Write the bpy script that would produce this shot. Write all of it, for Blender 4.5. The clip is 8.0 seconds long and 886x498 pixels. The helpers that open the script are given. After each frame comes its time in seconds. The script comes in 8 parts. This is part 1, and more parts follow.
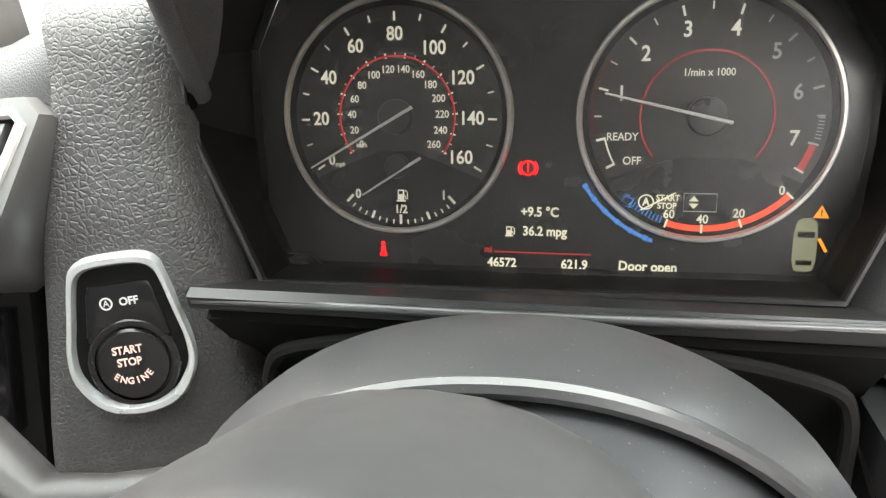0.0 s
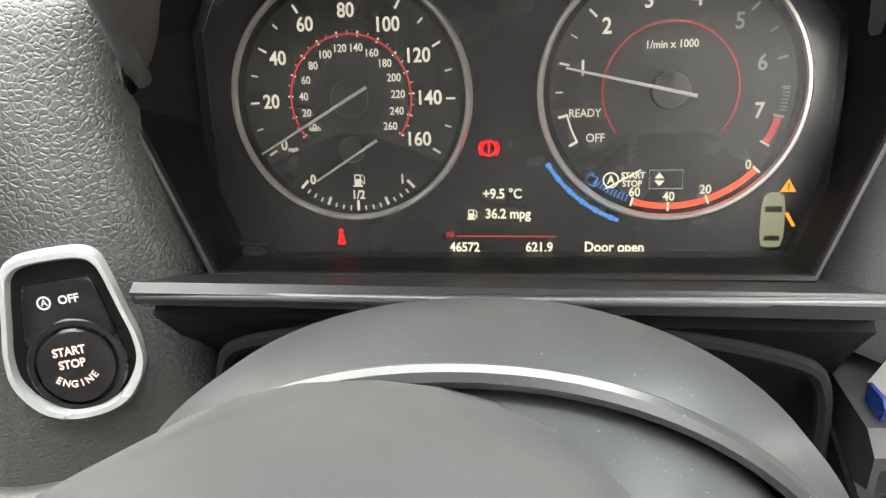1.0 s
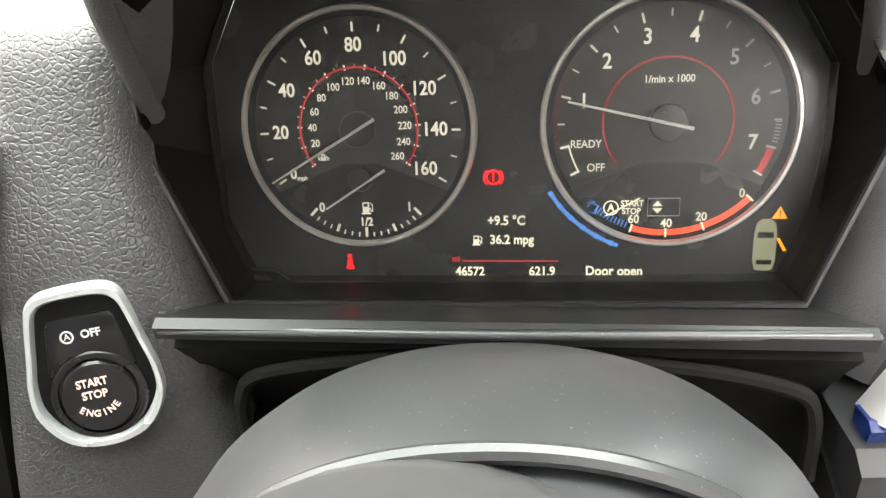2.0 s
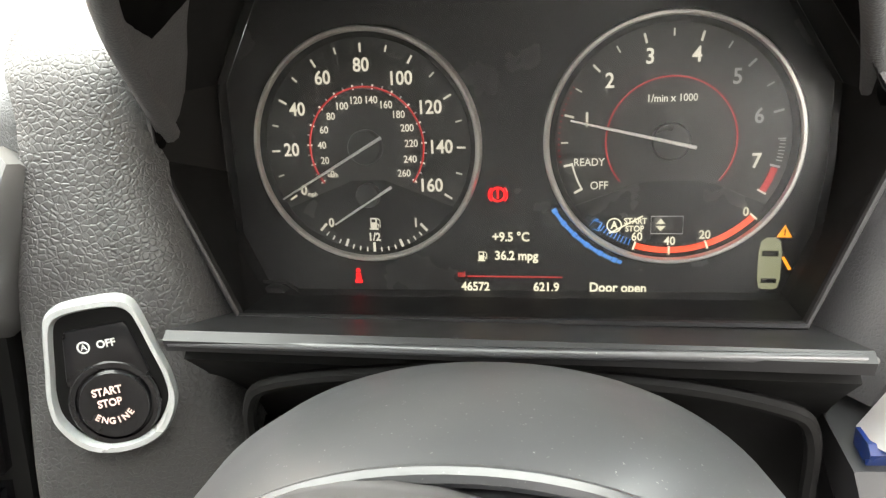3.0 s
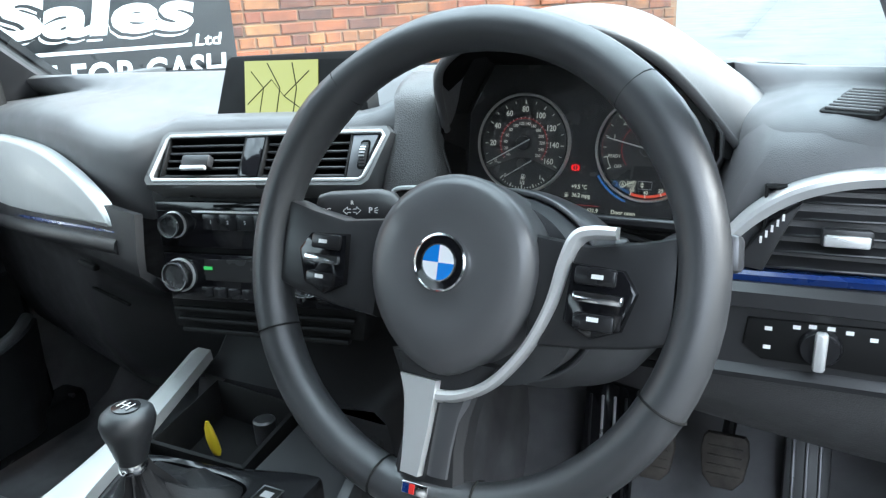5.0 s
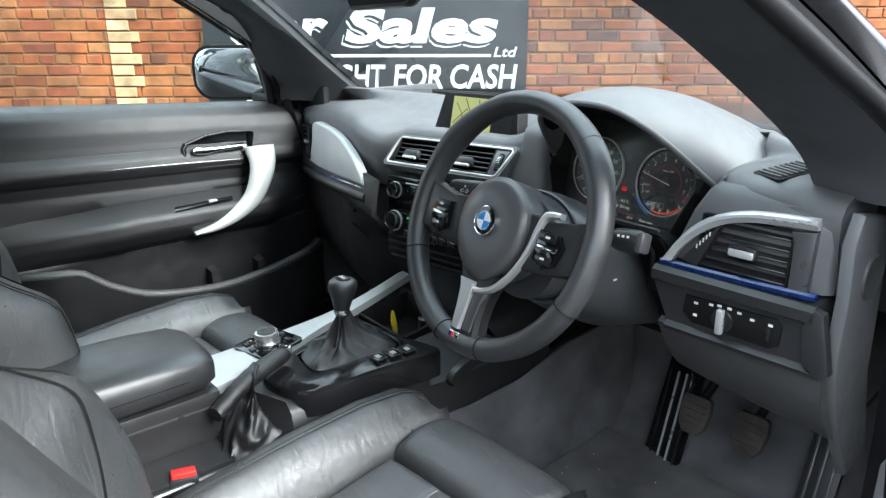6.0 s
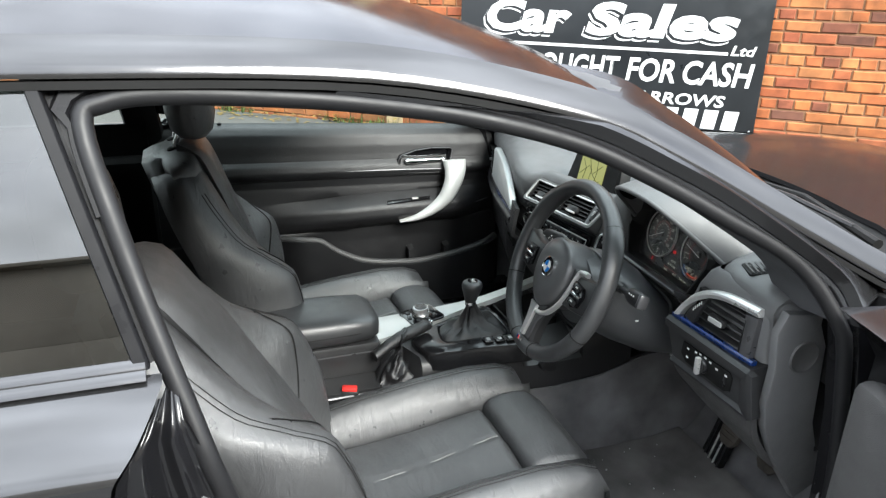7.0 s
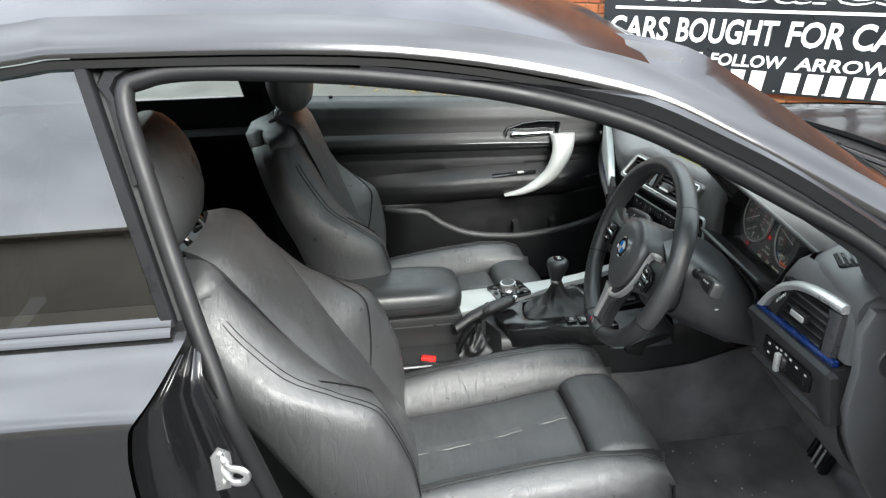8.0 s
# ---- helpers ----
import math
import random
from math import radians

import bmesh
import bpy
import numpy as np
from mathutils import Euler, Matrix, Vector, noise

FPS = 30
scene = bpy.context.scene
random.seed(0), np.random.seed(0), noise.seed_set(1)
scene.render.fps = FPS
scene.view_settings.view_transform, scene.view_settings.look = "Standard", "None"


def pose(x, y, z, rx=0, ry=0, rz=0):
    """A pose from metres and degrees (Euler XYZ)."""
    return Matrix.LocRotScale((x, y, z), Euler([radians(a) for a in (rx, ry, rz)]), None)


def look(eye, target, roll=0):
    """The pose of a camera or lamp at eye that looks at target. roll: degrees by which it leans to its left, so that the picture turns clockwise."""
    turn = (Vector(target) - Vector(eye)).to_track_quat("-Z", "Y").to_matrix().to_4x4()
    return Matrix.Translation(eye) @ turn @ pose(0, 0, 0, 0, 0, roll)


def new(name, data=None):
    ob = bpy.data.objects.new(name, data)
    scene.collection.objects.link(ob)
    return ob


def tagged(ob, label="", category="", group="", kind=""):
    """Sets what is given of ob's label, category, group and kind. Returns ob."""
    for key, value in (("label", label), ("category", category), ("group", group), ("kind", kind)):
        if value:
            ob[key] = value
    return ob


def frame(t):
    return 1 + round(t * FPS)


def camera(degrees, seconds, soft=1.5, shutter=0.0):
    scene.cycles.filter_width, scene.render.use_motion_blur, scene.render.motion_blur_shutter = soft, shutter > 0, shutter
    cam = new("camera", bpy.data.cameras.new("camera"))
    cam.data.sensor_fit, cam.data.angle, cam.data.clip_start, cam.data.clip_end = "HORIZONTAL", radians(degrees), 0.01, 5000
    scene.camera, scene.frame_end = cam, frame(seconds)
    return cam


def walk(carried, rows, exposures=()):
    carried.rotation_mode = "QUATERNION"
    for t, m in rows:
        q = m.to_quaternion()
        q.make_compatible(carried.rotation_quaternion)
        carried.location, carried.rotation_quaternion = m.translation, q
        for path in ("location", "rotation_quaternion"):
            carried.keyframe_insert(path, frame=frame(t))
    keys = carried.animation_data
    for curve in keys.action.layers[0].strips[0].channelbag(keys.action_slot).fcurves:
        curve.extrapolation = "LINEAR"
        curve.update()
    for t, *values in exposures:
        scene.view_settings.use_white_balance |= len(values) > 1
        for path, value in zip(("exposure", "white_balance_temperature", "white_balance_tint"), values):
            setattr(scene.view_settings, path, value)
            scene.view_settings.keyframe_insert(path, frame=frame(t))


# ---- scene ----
cam = camera(63.2, 8.0, 1.3)
PATH = [
    (0, (0.3993, -0.0168, 0.9979), (0.2532, 0.8781, 0.5762), -3.51),
    (0.5, (0.3996, -0.0089, 0.9907), (0.2881, 0.8847, 0.5558), -3.79),
    (1, (0.4012, -0.0064, 0.9898), (0.2976, 0.8884, 0.5555), -4.04),
    (1.5, (0.4001, -0.0055, 1.0018), (0.2971, 0.8919, 0.5729), -4.18),
    (1.7, (0.3916, -0.0065, 1.0116), (0.3138, 0.8786, 0.5528), -4.06),
    (2.8, (0.4035, -0.0109, 1.0148), (0.2843, 0.8721, 0.5609), -4.79),
    (3, (0.4063, -0.0102, 1.0191), (0.2778, 0.8739, 0.5697), -5.03),
    (3.5, (0.4095, -0.0424, 1.0208), (0.2506, 0.8519, 0.6024), -5.55),
    (4, (0.4398, -0.0863, 1.0307), (0.2073, 0.8036, 0.6382), -6.18),
    (4.2, (0.4302, -0.1196, 1.0477), (0.2131, 0.7850, 0.6808), -5.06),
    (5.3, (0.7132, -0.5341, 1.0656), (0.1922, 0.2615, 0.7567), -2.28),
    (5.5, (0.8119, -0.5726, 1.0687), (0.2302, 0.1832, 0.7684), -1.66),
    (6, (1.0616, -0.6704, 1.1565), (0.3384, -0.0514, 0.8504), -0.08),
    (6.3, (1.2405, -0.7017, 1.2430), (0.4554, -0.1699, 0.9254), 1.09),
    (6.5, (1.3518, -0.7148, 1.3189), (0.5351, -0.2435, 0.9857), 1.29),
    (7, (1.5721, -0.6653, 1.4609), (0.6980, -0.3497, 1.0916), 1.17),
    (7.5, (1.5998, -0.5129, 1.4545), (0.7059, -0.2989, 1.0605), 0.32),
    (8, (1.6041, -0.5005, 1.4630), (0.6956, -0.3940, 1.0589), -1.67),
]
EXPOSURE = [(0, 3.85, 7200, 11), (1.0, 4.12, 7250, 11), (4.2, 4.15, 7450, 11), (5.3, 2.48, 5350, 2), (5.6, 2.43, 5350, 2), (6.2, 2.22, 6150, 6), (8, 2.00, 6350, 6)]
walk(cam, [(t, look(eye, target, roll)) for t, eye, target, roll in PATH], EXPOSURE)

# ---- light ----
world = bpy.data.worlds.new("sky")
world.use_nodes = True
scene.world = world
wt = world.node_tree
wt.nodes.clear()
sky = wt.nodes.new("ShaderNodeTexSky")
sky.sky_type = "NISHITA"
sky.sun_disc = False
sky.sun_elevation = radians(35.4)
sky.sun_rotation = radians(71.6)
sky.dust_density = 2.0
co = wt.nodes.new("ShaderNodeTexCoord")
mp = wt.nodes.new("ShaderNodeMapping")
mp.inputs["Scale"].default_value = (1.0, 1.0, 2.6)
cl = wt.nodes.new("ShaderNodeTexNoise")
cl.inputs["Scale"].default_value = 2.2
cl.inputs["Detail"].default_value = 6
cl.inputs["Roughness"].default_value = 0.55
rp = wt.nodes.new("ShaderNodeValToRGB")
rp.color_ramp.elements[0].position, rp.color_ramp.elements[1].position = 0.30, 0.54
rp.color_ramp.elements[0].color, rp.color_ramp.elements[1].color = (0.55, 0.55, 0.55, 1), (1, 1, 1, 1)
mx = wt.nodes.new("ShaderNodeMixRGB")
sep = wt.nodes.new("ShaderNodeSeparateXYZ")
lift = wt.nodes.new("ShaderNodeMapRange")
lift.inputs["To Min"].default_value, lift.inputs["To Max"].default_value = 0.50, 1.35
bank = wt.nodes.new("ShaderNodeTexNoise")
bank.inputs["Scale"].default_value, bank.inputs["Detail"].default_value = 3.4, 7
bank_range = wt.nodes.new("ShaderNodeMapRange")
bank_range.inputs["From Min"].default_value, bank_range.inputs["From Max"].default_value = 0.32, 0.68
bank_range.inputs["To Min"].default_value, bank_range.inputs["To Max"].default_value = 0.62, 1.20
tone = wt.nodes.new("ShaderNodeMath")
tone.operation = "MULTIPLY"
cloud = wt.nodes.new("ShaderNodeVectorMath")
cloud.operation = "SCALE"
cloud.inputs[0].default_value = (11.2, 11.5, 12.1)
bg = wt.nodes.new("ShaderNodeBackground")
bg.inputs["Strength"].default_value = 0.12
wo = wt.nodes.new("ShaderNodeOutputWorld")
wt.links.new(co.outputs["Generated"], mp.inputs["Vector"])
wt.links.new(mp.outputs[0], cl.inputs["Vector"])
wt.links.new(cl.outputs["Fac"], rp.inputs[0])
wt.links.new(rp.outputs[0], mx.inputs[0])
wt.links.new(sky.outputs[0], mx.inputs[1])
wt.links.new(co.outputs["Generated"], sep.inputs[0])
wt.links.new(sep.outputs["Z"], lift.inputs["Value"])
wt.links.new(mp.outputs[0], bank.inputs["Vector"])
wt.links.new(bank.outputs["Fac"], bank_range.inputs["Value"])
wt.links.new(lift.outputs[0], tone.inputs[0])
wt.links.new(bank_range.outputs[0], tone.inputs[1])
wt.links.new(tone.outputs[0], cloud.inputs["Scale"])
wt.links.new(cloud.outputs[0], mx.inputs[2])
wt.links.new(mx.outputs[0], bg.inputs["Color"])
wt.links.new(bg.outputs[0], wo.inputs["Surface"])

sun_data = bpy.data.lights.new("sun", "SUN")
sun_data.energy, sun_data.angle, sun_data.color = 2.4, radians(30), (1.0, 0.96, 0.9)
sun = new("sun", sun_data)
sun.matrix_basis = look((6, 2.0, 5.0), (0, 0, 0.5))

# ---- materials ----


def material(name, base, rough=0.5, metal=0.0, grain=0.0, grain_scale=300.0, cells=False, vary=0.15, vary_scale=6.0, rough_vary=0.08, coat=0.0, sheen=0.0, spec=0.5, dust=0.0, crease=0.0, depth=0.0006):
    m = bpy.data.materials.new(name)
    m.use_nodes = True
    nt = m.node_tree
    p = nt.nodes["Principled BSDF"]
    tc = nt.nodes.new("ShaderNodeTexCoord")
    p.inputs["Metallic"].default_value = metal
    p.inputs["Coat Weight"].default_value = coat
    p.inputs["Coat Roughness"].default_value = 0.04
    p.inputs["Sheen Weight"].default_value = sheen
    p.inputs["Specular IOR Level"].default_value = spec
    big = nt.nodes.new("ShaderNodeTexNoise")
    big.inputs["Scale"].default_value, big.inputs["Detail"].default_value = vary_scale, 5
    nt.links.new(tc.outputs["Object"], big.inputs["Vector"])
    ramp = nt.nodes.new("ShaderNodeMapRange")
    ramp.inputs["From Min"].default_value, ramp.inputs["From Max"].default_value = 0.3, 0.7
    ramp.inputs["To Min"].default_value, ramp.inputs["To Max"].default_value = 1 - vary, 1 + vary
    nt.links.new(big.outputs["Fac"], ramp.inputs["Value"])
    mul = nt.nodes.new("ShaderNodeVectorMath")
    mul.operation = "SCALE"
    mul.inputs[0].default_value = base
    nt.links.new(ramp.outputs[0], mul.inputs["Scale"])
    last = mul.outputs[0]
    if dust:
        sp = nt.nodes.new("ShaderNodeTexNoise")
        sp.inputs["Scale"].default_value, sp.inputs["Detail"].default_value = 900.0, 2
        nt.links.new(tc.outputs["Object"], sp.inputs["Vector"])
        sr = nt.nodes.new("ShaderNodeMapRange")
        sr.inputs["From Min"].default_value, sr.inputs["From Max"].default_value = 0.70, 0.78
        sr.inputs["To Max"].default_value = dust
        nt.links.new(sp.outputs["Fac"], sr.inputs["Value"])
        dm = nt.nodes.new("ShaderNodeMixRGB")
        dm.inputs[2].default_value = (0.45, 0.44, 0.42, 1)
        nt.links.new(sr.outputs[0], dm.inputs[0])
        nt.links.new(last, dm.inputs[1])
        last = dm.outputs[0]
    nt.links.new(last, p.inputs["Base Color"])
    rr = nt.nodes.new("ShaderNodeMapRange")
    rr.inputs["From Min"].default_value, rr.inputs["From Max"].default_value = 0.3, 0.7
    rr.inputs["To Min"].default_value, rr.inputs["To Max"].default_value = max(0.02, rough - rough_vary), min(1.0, rough + rough_vary)
    fine = nt.nodes.new("ShaderNodeTexNoise")
    fine.inputs["Scale"].default_value, fine.inputs["Detail"].default_value = vary_scale * 5, 4
    nt.links.new(tc.outputs["Object"], fine.inputs["Vector"])
    nt.links.new(fine.outputs["Fac"], rr.inputs["Value"])
    nt.links.new(rr.outputs[0], p.inputs["Roughness"])
    if grain:
        g = nt.nodes.new("ShaderNodeTexVoronoi" if cells else "ShaderNodeTexNoise")
        g.inputs["Scale"].default_value = grain_scale
        if cells:
            g.feature = "DISTANCE_TO_EDGE"
            wob = nt.nodes.new("ShaderNodeTexNoise")
            wob.inputs["Scale"].default_value = grain_scale * 0.9
            mixv = nt.nodes.new("ShaderNodeMixRGB")
            mixv.inputs[0].default_value = 0.45 / grain_scale
            nt.links.new(tc.outputs["Object"], wob.inputs["Vector"])
            nt.links.new(tc.outputs["Object"], mixv.inputs[1])
            nt.links.new(wob.outputs["Color"], mixv.inputs[2])
            nt.links.new(mixv.outputs[0], g.inputs["Vector"])
            edge = nt.nodes.new("ShaderNodeMapRange")
            edge.interpolation_type = "SMOOTHSTEP"
            edge.inputs["From Max"].default_value = 0.22
            nt.links.new(g.outputs["Distance"], edge.inputs["Value"])
            out = edge.outputs[0]
        else:
            g.inputs["Detail"].default_value = 3
            nt.links.new(tc.outputs["Object"], g.inputs["Vector"])
            out = g.outputs["Fac"]
        b = nt.nodes.new("ShaderNodeBump")
        b.inputs["Strength"].default_value = grain
        b.inputs["Distance"].default_value = depth
        nt.links.new(out, b.inputs["Height"])
        nt.links.new(b.outputs[0], p.inputs["Normal"])
        if crease:
            st = nt.nodes.new("ShaderNodeMapping")
            st.inputs["Scale"].default_value = (9.0, 26.0, 9.0)
            cr = nt.nodes.new("ShaderNodeTexNoise")
            cr.inputs["Scale"].default_value, cr.inputs["Detail"].default_value, cr.inputs["Distortion"].default_value = 1.6, 4, 1.2
            b2 = nt.nodes.new("ShaderNodeBump")
            b2.inputs["Strength"].default_value, b2.inputs["Distance"].default_value = crease, 0.006
            nt.links.new(tc.outputs["Object"], st.inputs["Vector"])
            nt.links.new(st.outputs[0], cr.inputs["Vector"])
            nt.links.new(cr.outputs["Fac"], b2.inputs["Height"])
            nt.links.new(b2.outputs[0], b.inputs["Normal"])
    return m


def glow(name, color, strength, base=(0.02, 0.02, 0.02)):
    m = bpy.data.materials.new(name)
    m.use_nodes = True
    p = m.node_tree.nodes["Principled BSDF"]
    p.inputs["Base Color"].default_value = (*base, 1)
    p.inputs["Roughness"].default_value = 0.4
    p.inputs["Emission Color"].default_value = (*color, 1)
    p.inputs["Emission Strength"].default_value = strength
    return m


def glass(name, tint, gloss=1.0, rough=0.0):
    m = bpy.data.materials.new(name)
    m.use_nodes = True
    nt = m.node_tree
    nt.nodes.clear()
    out = nt.nodes.new("ShaderNodeOutputMaterial")
    tr = nt.nodes.new("ShaderNodeBsdfTransparent")
    tr.inputs[0].default_value = (*tint, 1)
    gl = nt.nodes.new("ShaderNodeBsdfGlossy")
    gl.inputs["Roughness"].default_value = rough
    fr = nt.nodes.new("ShaderNodeLayerWeight")
    fr.inputs["Blend"].default_value = 0.5
    pw = nt.nodes.new("ShaderNodeMath")
    pw.operation = "POWER"
    pw.inputs[1].default_value = 4.0
    sc = nt.nodes.new("ShaderNodeMath")
    sc.operation = "MULTIPLY_ADD"
    sc.inputs[1].default_value, sc.inputs[2].default_value = 0.8, 0.06 * gloss
    sc.use_clamp = True
    mixn = nt.nodes.new("ShaderNodeMixShader")
    nt.links.new(fr.outputs["Facing"], pw.inputs[0])
    nt.links.new(pw.outputs[0], sc.inputs[0])
    nt.links.new(sc.outputs[0], mixn.inputs[0])
    nt.links.new(tr.outputs[0], mixn.inputs[1])
    nt.links.new(gl.outputs[0], mixn.inputs[2])
    nt.links.new(mixn.outputs[0], out.inputs[0])
    return m


def brick_material(name, shades, object_random):
    """Weathered brick: each piece takes one shade of the ramp, with grain and sooty blotches."""
    m = bpy.data.materials.new(name)
    m.use_nodes = True
    nt = m.node_tree
    p = nt.nodes["Principled BSDF"]
    p.inputs["Roughness"].default_value = 0.9
    if object_random:
        src = nt.nodes.new("ShaderNodeObjectInfo").outputs["Random"]
    else:
        src = nt.nodes.new("ShaderNodeNewGeometry").outputs["Random Per Island"]
    ramp = nt.nodes.new("ShaderNodeValToRGB")
    ramp.color_ramp.interpolation = "LINEAR"
    while len(ramp.color_ramp.elements) < len(shades):
        ramp.color_ramp.elements.new(0.5)
    for k, (e, c) in enumerate(zip(ramp.color_ramp.elements, shades)):
        e.position, e.color = k / (len(shades) - 1), (*c, 1)
    nt.links.new(src, ramp.inputs[0])
    geo = nt.nodes.new("ShaderNodeNewGeometry")
    n1 = nt.nodes.new("ShaderNodeTexNoise")
    n1.inputs["Scale"].default_value, n1.inputs["Detail"].default_value = 9, 6
    n2 = nt.nodes.new("ShaderNodeTexNoise")
    n2.inputs["Scale"].default_value, n2.inputs["Detail"].default_value = 1.3, 4
    nt.links.new(geo.outputs["Position"], n1.inputs["Vector"])
    nt.links.new(geo.outputs["Position"], n2.inputs["Vector"])
    r1 = nt.nodes.new("ShaderNodeMapRange")
    r1.inputs["From Min"].default_value, r1.inputs["From Max"].default_value, r1.inputs["To Min"].default_value, r1.inputs["To Max"].default_value = 0.25, 0.75, 0.55, 1.35
    r2 = nt.nodes.new("ShaderNodeMapRange")
    r2.inputs["From Min"].default_value, r2.inputs["From Max"].default_value, r2.inputs["To Min"].default_value, r2.inputs["To Max"].default_value = 0.3, 0.7, 0.6, 1.25
    nt.links.new(n1.outputs["Fac"], r1.inputs["Value"])
    nt.links.new(n2.outputs["Fac"], r2.inputs["Value"])
    mm = nt.nodes.new("ShaderNodeMath")
    mm.operation = "MULTIPLY"
    nt.links.new(r1.outputs[0], mm.inputs[0])
    nt.links.new(r2.outputs[0], mm.inputs[1])
    v = nt.nodes.new("ShaderNodeVectorMath")
    v.operation = "SCALE"
    nt.links.new(ramp.outputs[0], v.inputs[0])
    nt.links.new(mm.outputs[0], v.inputs["Scale"])
    nt.links.new(v.outputs[0], p.inputs["Base Color"])
    b = nt.nodes.new("ShaderNodeBump")
    b.inputs["Strength"].default_value, b.inputs["Distance"].default_value = 0.6, 0.01
    nt.links.new(n1.outputs["Fac"], b.inputs["Height"])
    nt.links.new(b.outputs[0], p.inputs["Normal"])
    return m


LEATHER = material("black_leather", (0.050, 0.051, 0.053), 0.34, grain=0.42, grain_scale=620, cells=True, vary=0.25, rough_vary=0.07, spec=1.0, crease=0.34, depth=0.0005)
LEATHER_PLAIN = material("smooth_black_leather", (0.026, 0.027, 0.029), 0.40, spec=1.0, grain=0.15, grain_scale=1100, cells=True, vary=0.2)
STITCH = material("black_stitching", (0.012, 0.012, 0.012), 0.6, vary=0.1, spec=0.3)
# stitching colour made paler to hold the highlight along the seat seam
SEAM = material("highlit_seam", (0.17, 0.17, 0.17), 0.5, vary=0.3, vary_scale=40)
SOFT = material("grained_soft_plastic", (0.052, 0.051, 0.051), 0.46, grain=0.55, grain_scale=400, cells=True, vary=0.12, spec=0.8, depth=0.0005)
DASHTOP = material("grained_dash_skin", (0.085, 0.085, 0.087), 0.48, spec=0.9, grain=0.35, grain_scale=560, cells=True, vary=0.1, depth=0.0004)
HARD = material("satin_black_plastic", (0.020, 0.020, 0.021), 0.38, vary=0.2, dust=0.10, rough_vary=0.04)
MATTE = material("matte_black_plastic", (0.007, 0.007, 0.007), 0.6, vary=0.2, spec=0.18)
# near black: shade of vents, slots, hood underside and rear trim, put into the colour
VOID = material("deep_shade_black", (0.003, 0.003, 0.003), 0.8, vary=0.1, spec=0.08)
COLUMN = material("smooth_column_plastic", (0.046, 0.048, 0.051), 0.38, vary=0.1, dust=0.55, rough_vary=0.03, spec=1.0)
COVER = material("airbag_skin", (0.066, 0.066, 0.068), 0.38, vary=0.12, spec=0.9)
SURROUND = material("gloss_black_surround", (0.010, 0.010, 0.011), 0.20, vary=0.15, dust=0.08)
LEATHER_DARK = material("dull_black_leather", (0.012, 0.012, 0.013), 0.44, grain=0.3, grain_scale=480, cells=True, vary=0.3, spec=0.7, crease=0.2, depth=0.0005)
LEATHER_MID = material("seat_centre_leather", (0.046, 0.047, 0.049), 0.40, grain=0.40, grain_scale=620, cells=True, vary=0.25, rough_vary=0.06, spec=1.0, crease=0.34, depth=0.0005)
GLOSS = material("piano_black", (0.006, 0.006, 0.007), 0.08, vary=0.1, rough_vary=0.03)
PILLAR = material("black_pillar_cover", (0.008, 0.008, 0.009), 0.32, vary=0.15, spec=0.18)
BUTTON = material("button_black", (0.010, 0.010, 0.011), 0.28, vary=0.1)
SILVER = material("satin_silver_trim", (0.62, 0.62, 0.61), 0.34, metal=0.55, grain=0.1, grain_scale=1200, vary=0.05, vary_scale=3)
PALE = material("pale_silver_panel", (0.54, 0.55, 0.54), 0.40, metal=0.3, grain=0.08, grain_scale=1500, vary=0.05, vary_scale=3)
RINGMETAL = material("satin_ring_metal", (0.66, 0.69, 0.69), 0.30, metal=0.45, vary=0.05)
CHROME = material("bright_chrome", (0.75, 0.76, 0.77), 0.14, metal=1.0, vary=0.04)
ALU = material("brushed_metal", (0.55, 0.55, 0.55), 0.3, metal=0.9, vary=0.06)
GREYMET = material("dark_satin_metal", (0.12, 0.12, 0.125), 0.33, metal=0.6, vary=0.06)
BEZEL = material("satin_grey_bezel", (0.15, 0.15, 0.148), 0.34, metal=0.5, vary=0.06)
BLUE = material("blue_trim", (0.005, 0.022, 0.115), 0.28, vary=0.08, coat=0.4)
CARPET = material("charcoal_carpet", (0.116, 0.114, 0.118), 0.98, grain=1.0, grain_scale=900, vary=0.35, vary_scale=9, dust=0.25)
MAT_RUG = material("worn_floor_mat", (0.092, 0.088, 0.086), 0.98, grain=1.0, grain_scale=800, vary=0.45, vary_scale=7, dust=0.5)
WORN_PAD = material("worn_pedal_rubber", (0.045, 0.038, 0.032), 0.75, grain=0.6, grain_scale=300, vary=0.4, vary_scale=30)
RUBBER = material("black_rubber", (0.010, 0.010, 0.011), 0.48, vary=0.15, spec=0.35)
PAINT = material("black_car_paint", (0.074, 0.074, 0.077), 0.15, metal=0.85, vary=0.06, coat=0.12, rough_vary=0.03, spec=0.3)
PAINT.node_tree.nodes["Principled BSDF"].inputs["Specular Tint"].default_value = (0.50, 0.50, 0.52, 1)
JAMB = material("black_painted_steel", (0.007, 0.007, 0.008), 0.20, grain=0.8, grain_scale=22, vary=0.15, coat=0.25, spec=0.4)
DOORTRIM = material("door_trim_plastic", (0.0125, 0.0125, 0.0135), 0.42, spec=0.6, grain=0.3, grain_scale=700, cells=True, vary=0.15)
FABRIC = material("charcoal_headliner", (0.055, 0.056, 0.060), 0.95, grain=0.5, grain_scale=1200, vary=0.15)
RED = material("red_buckle", (0.62, 0.03, 0.025), 0.35, vary=0.08)
YELLOW = material("yellow_plastic", (0.55, 0.42, 0.02), 0.4, vary=0.08)
WHITE_INK = material("white_print", (0.72, 0.72, 0.70), 0.5, vary=0.03)
GREY_INK = material("grey_print", (0.36, 0.36, 0.36), 0.5, vary=0.05)
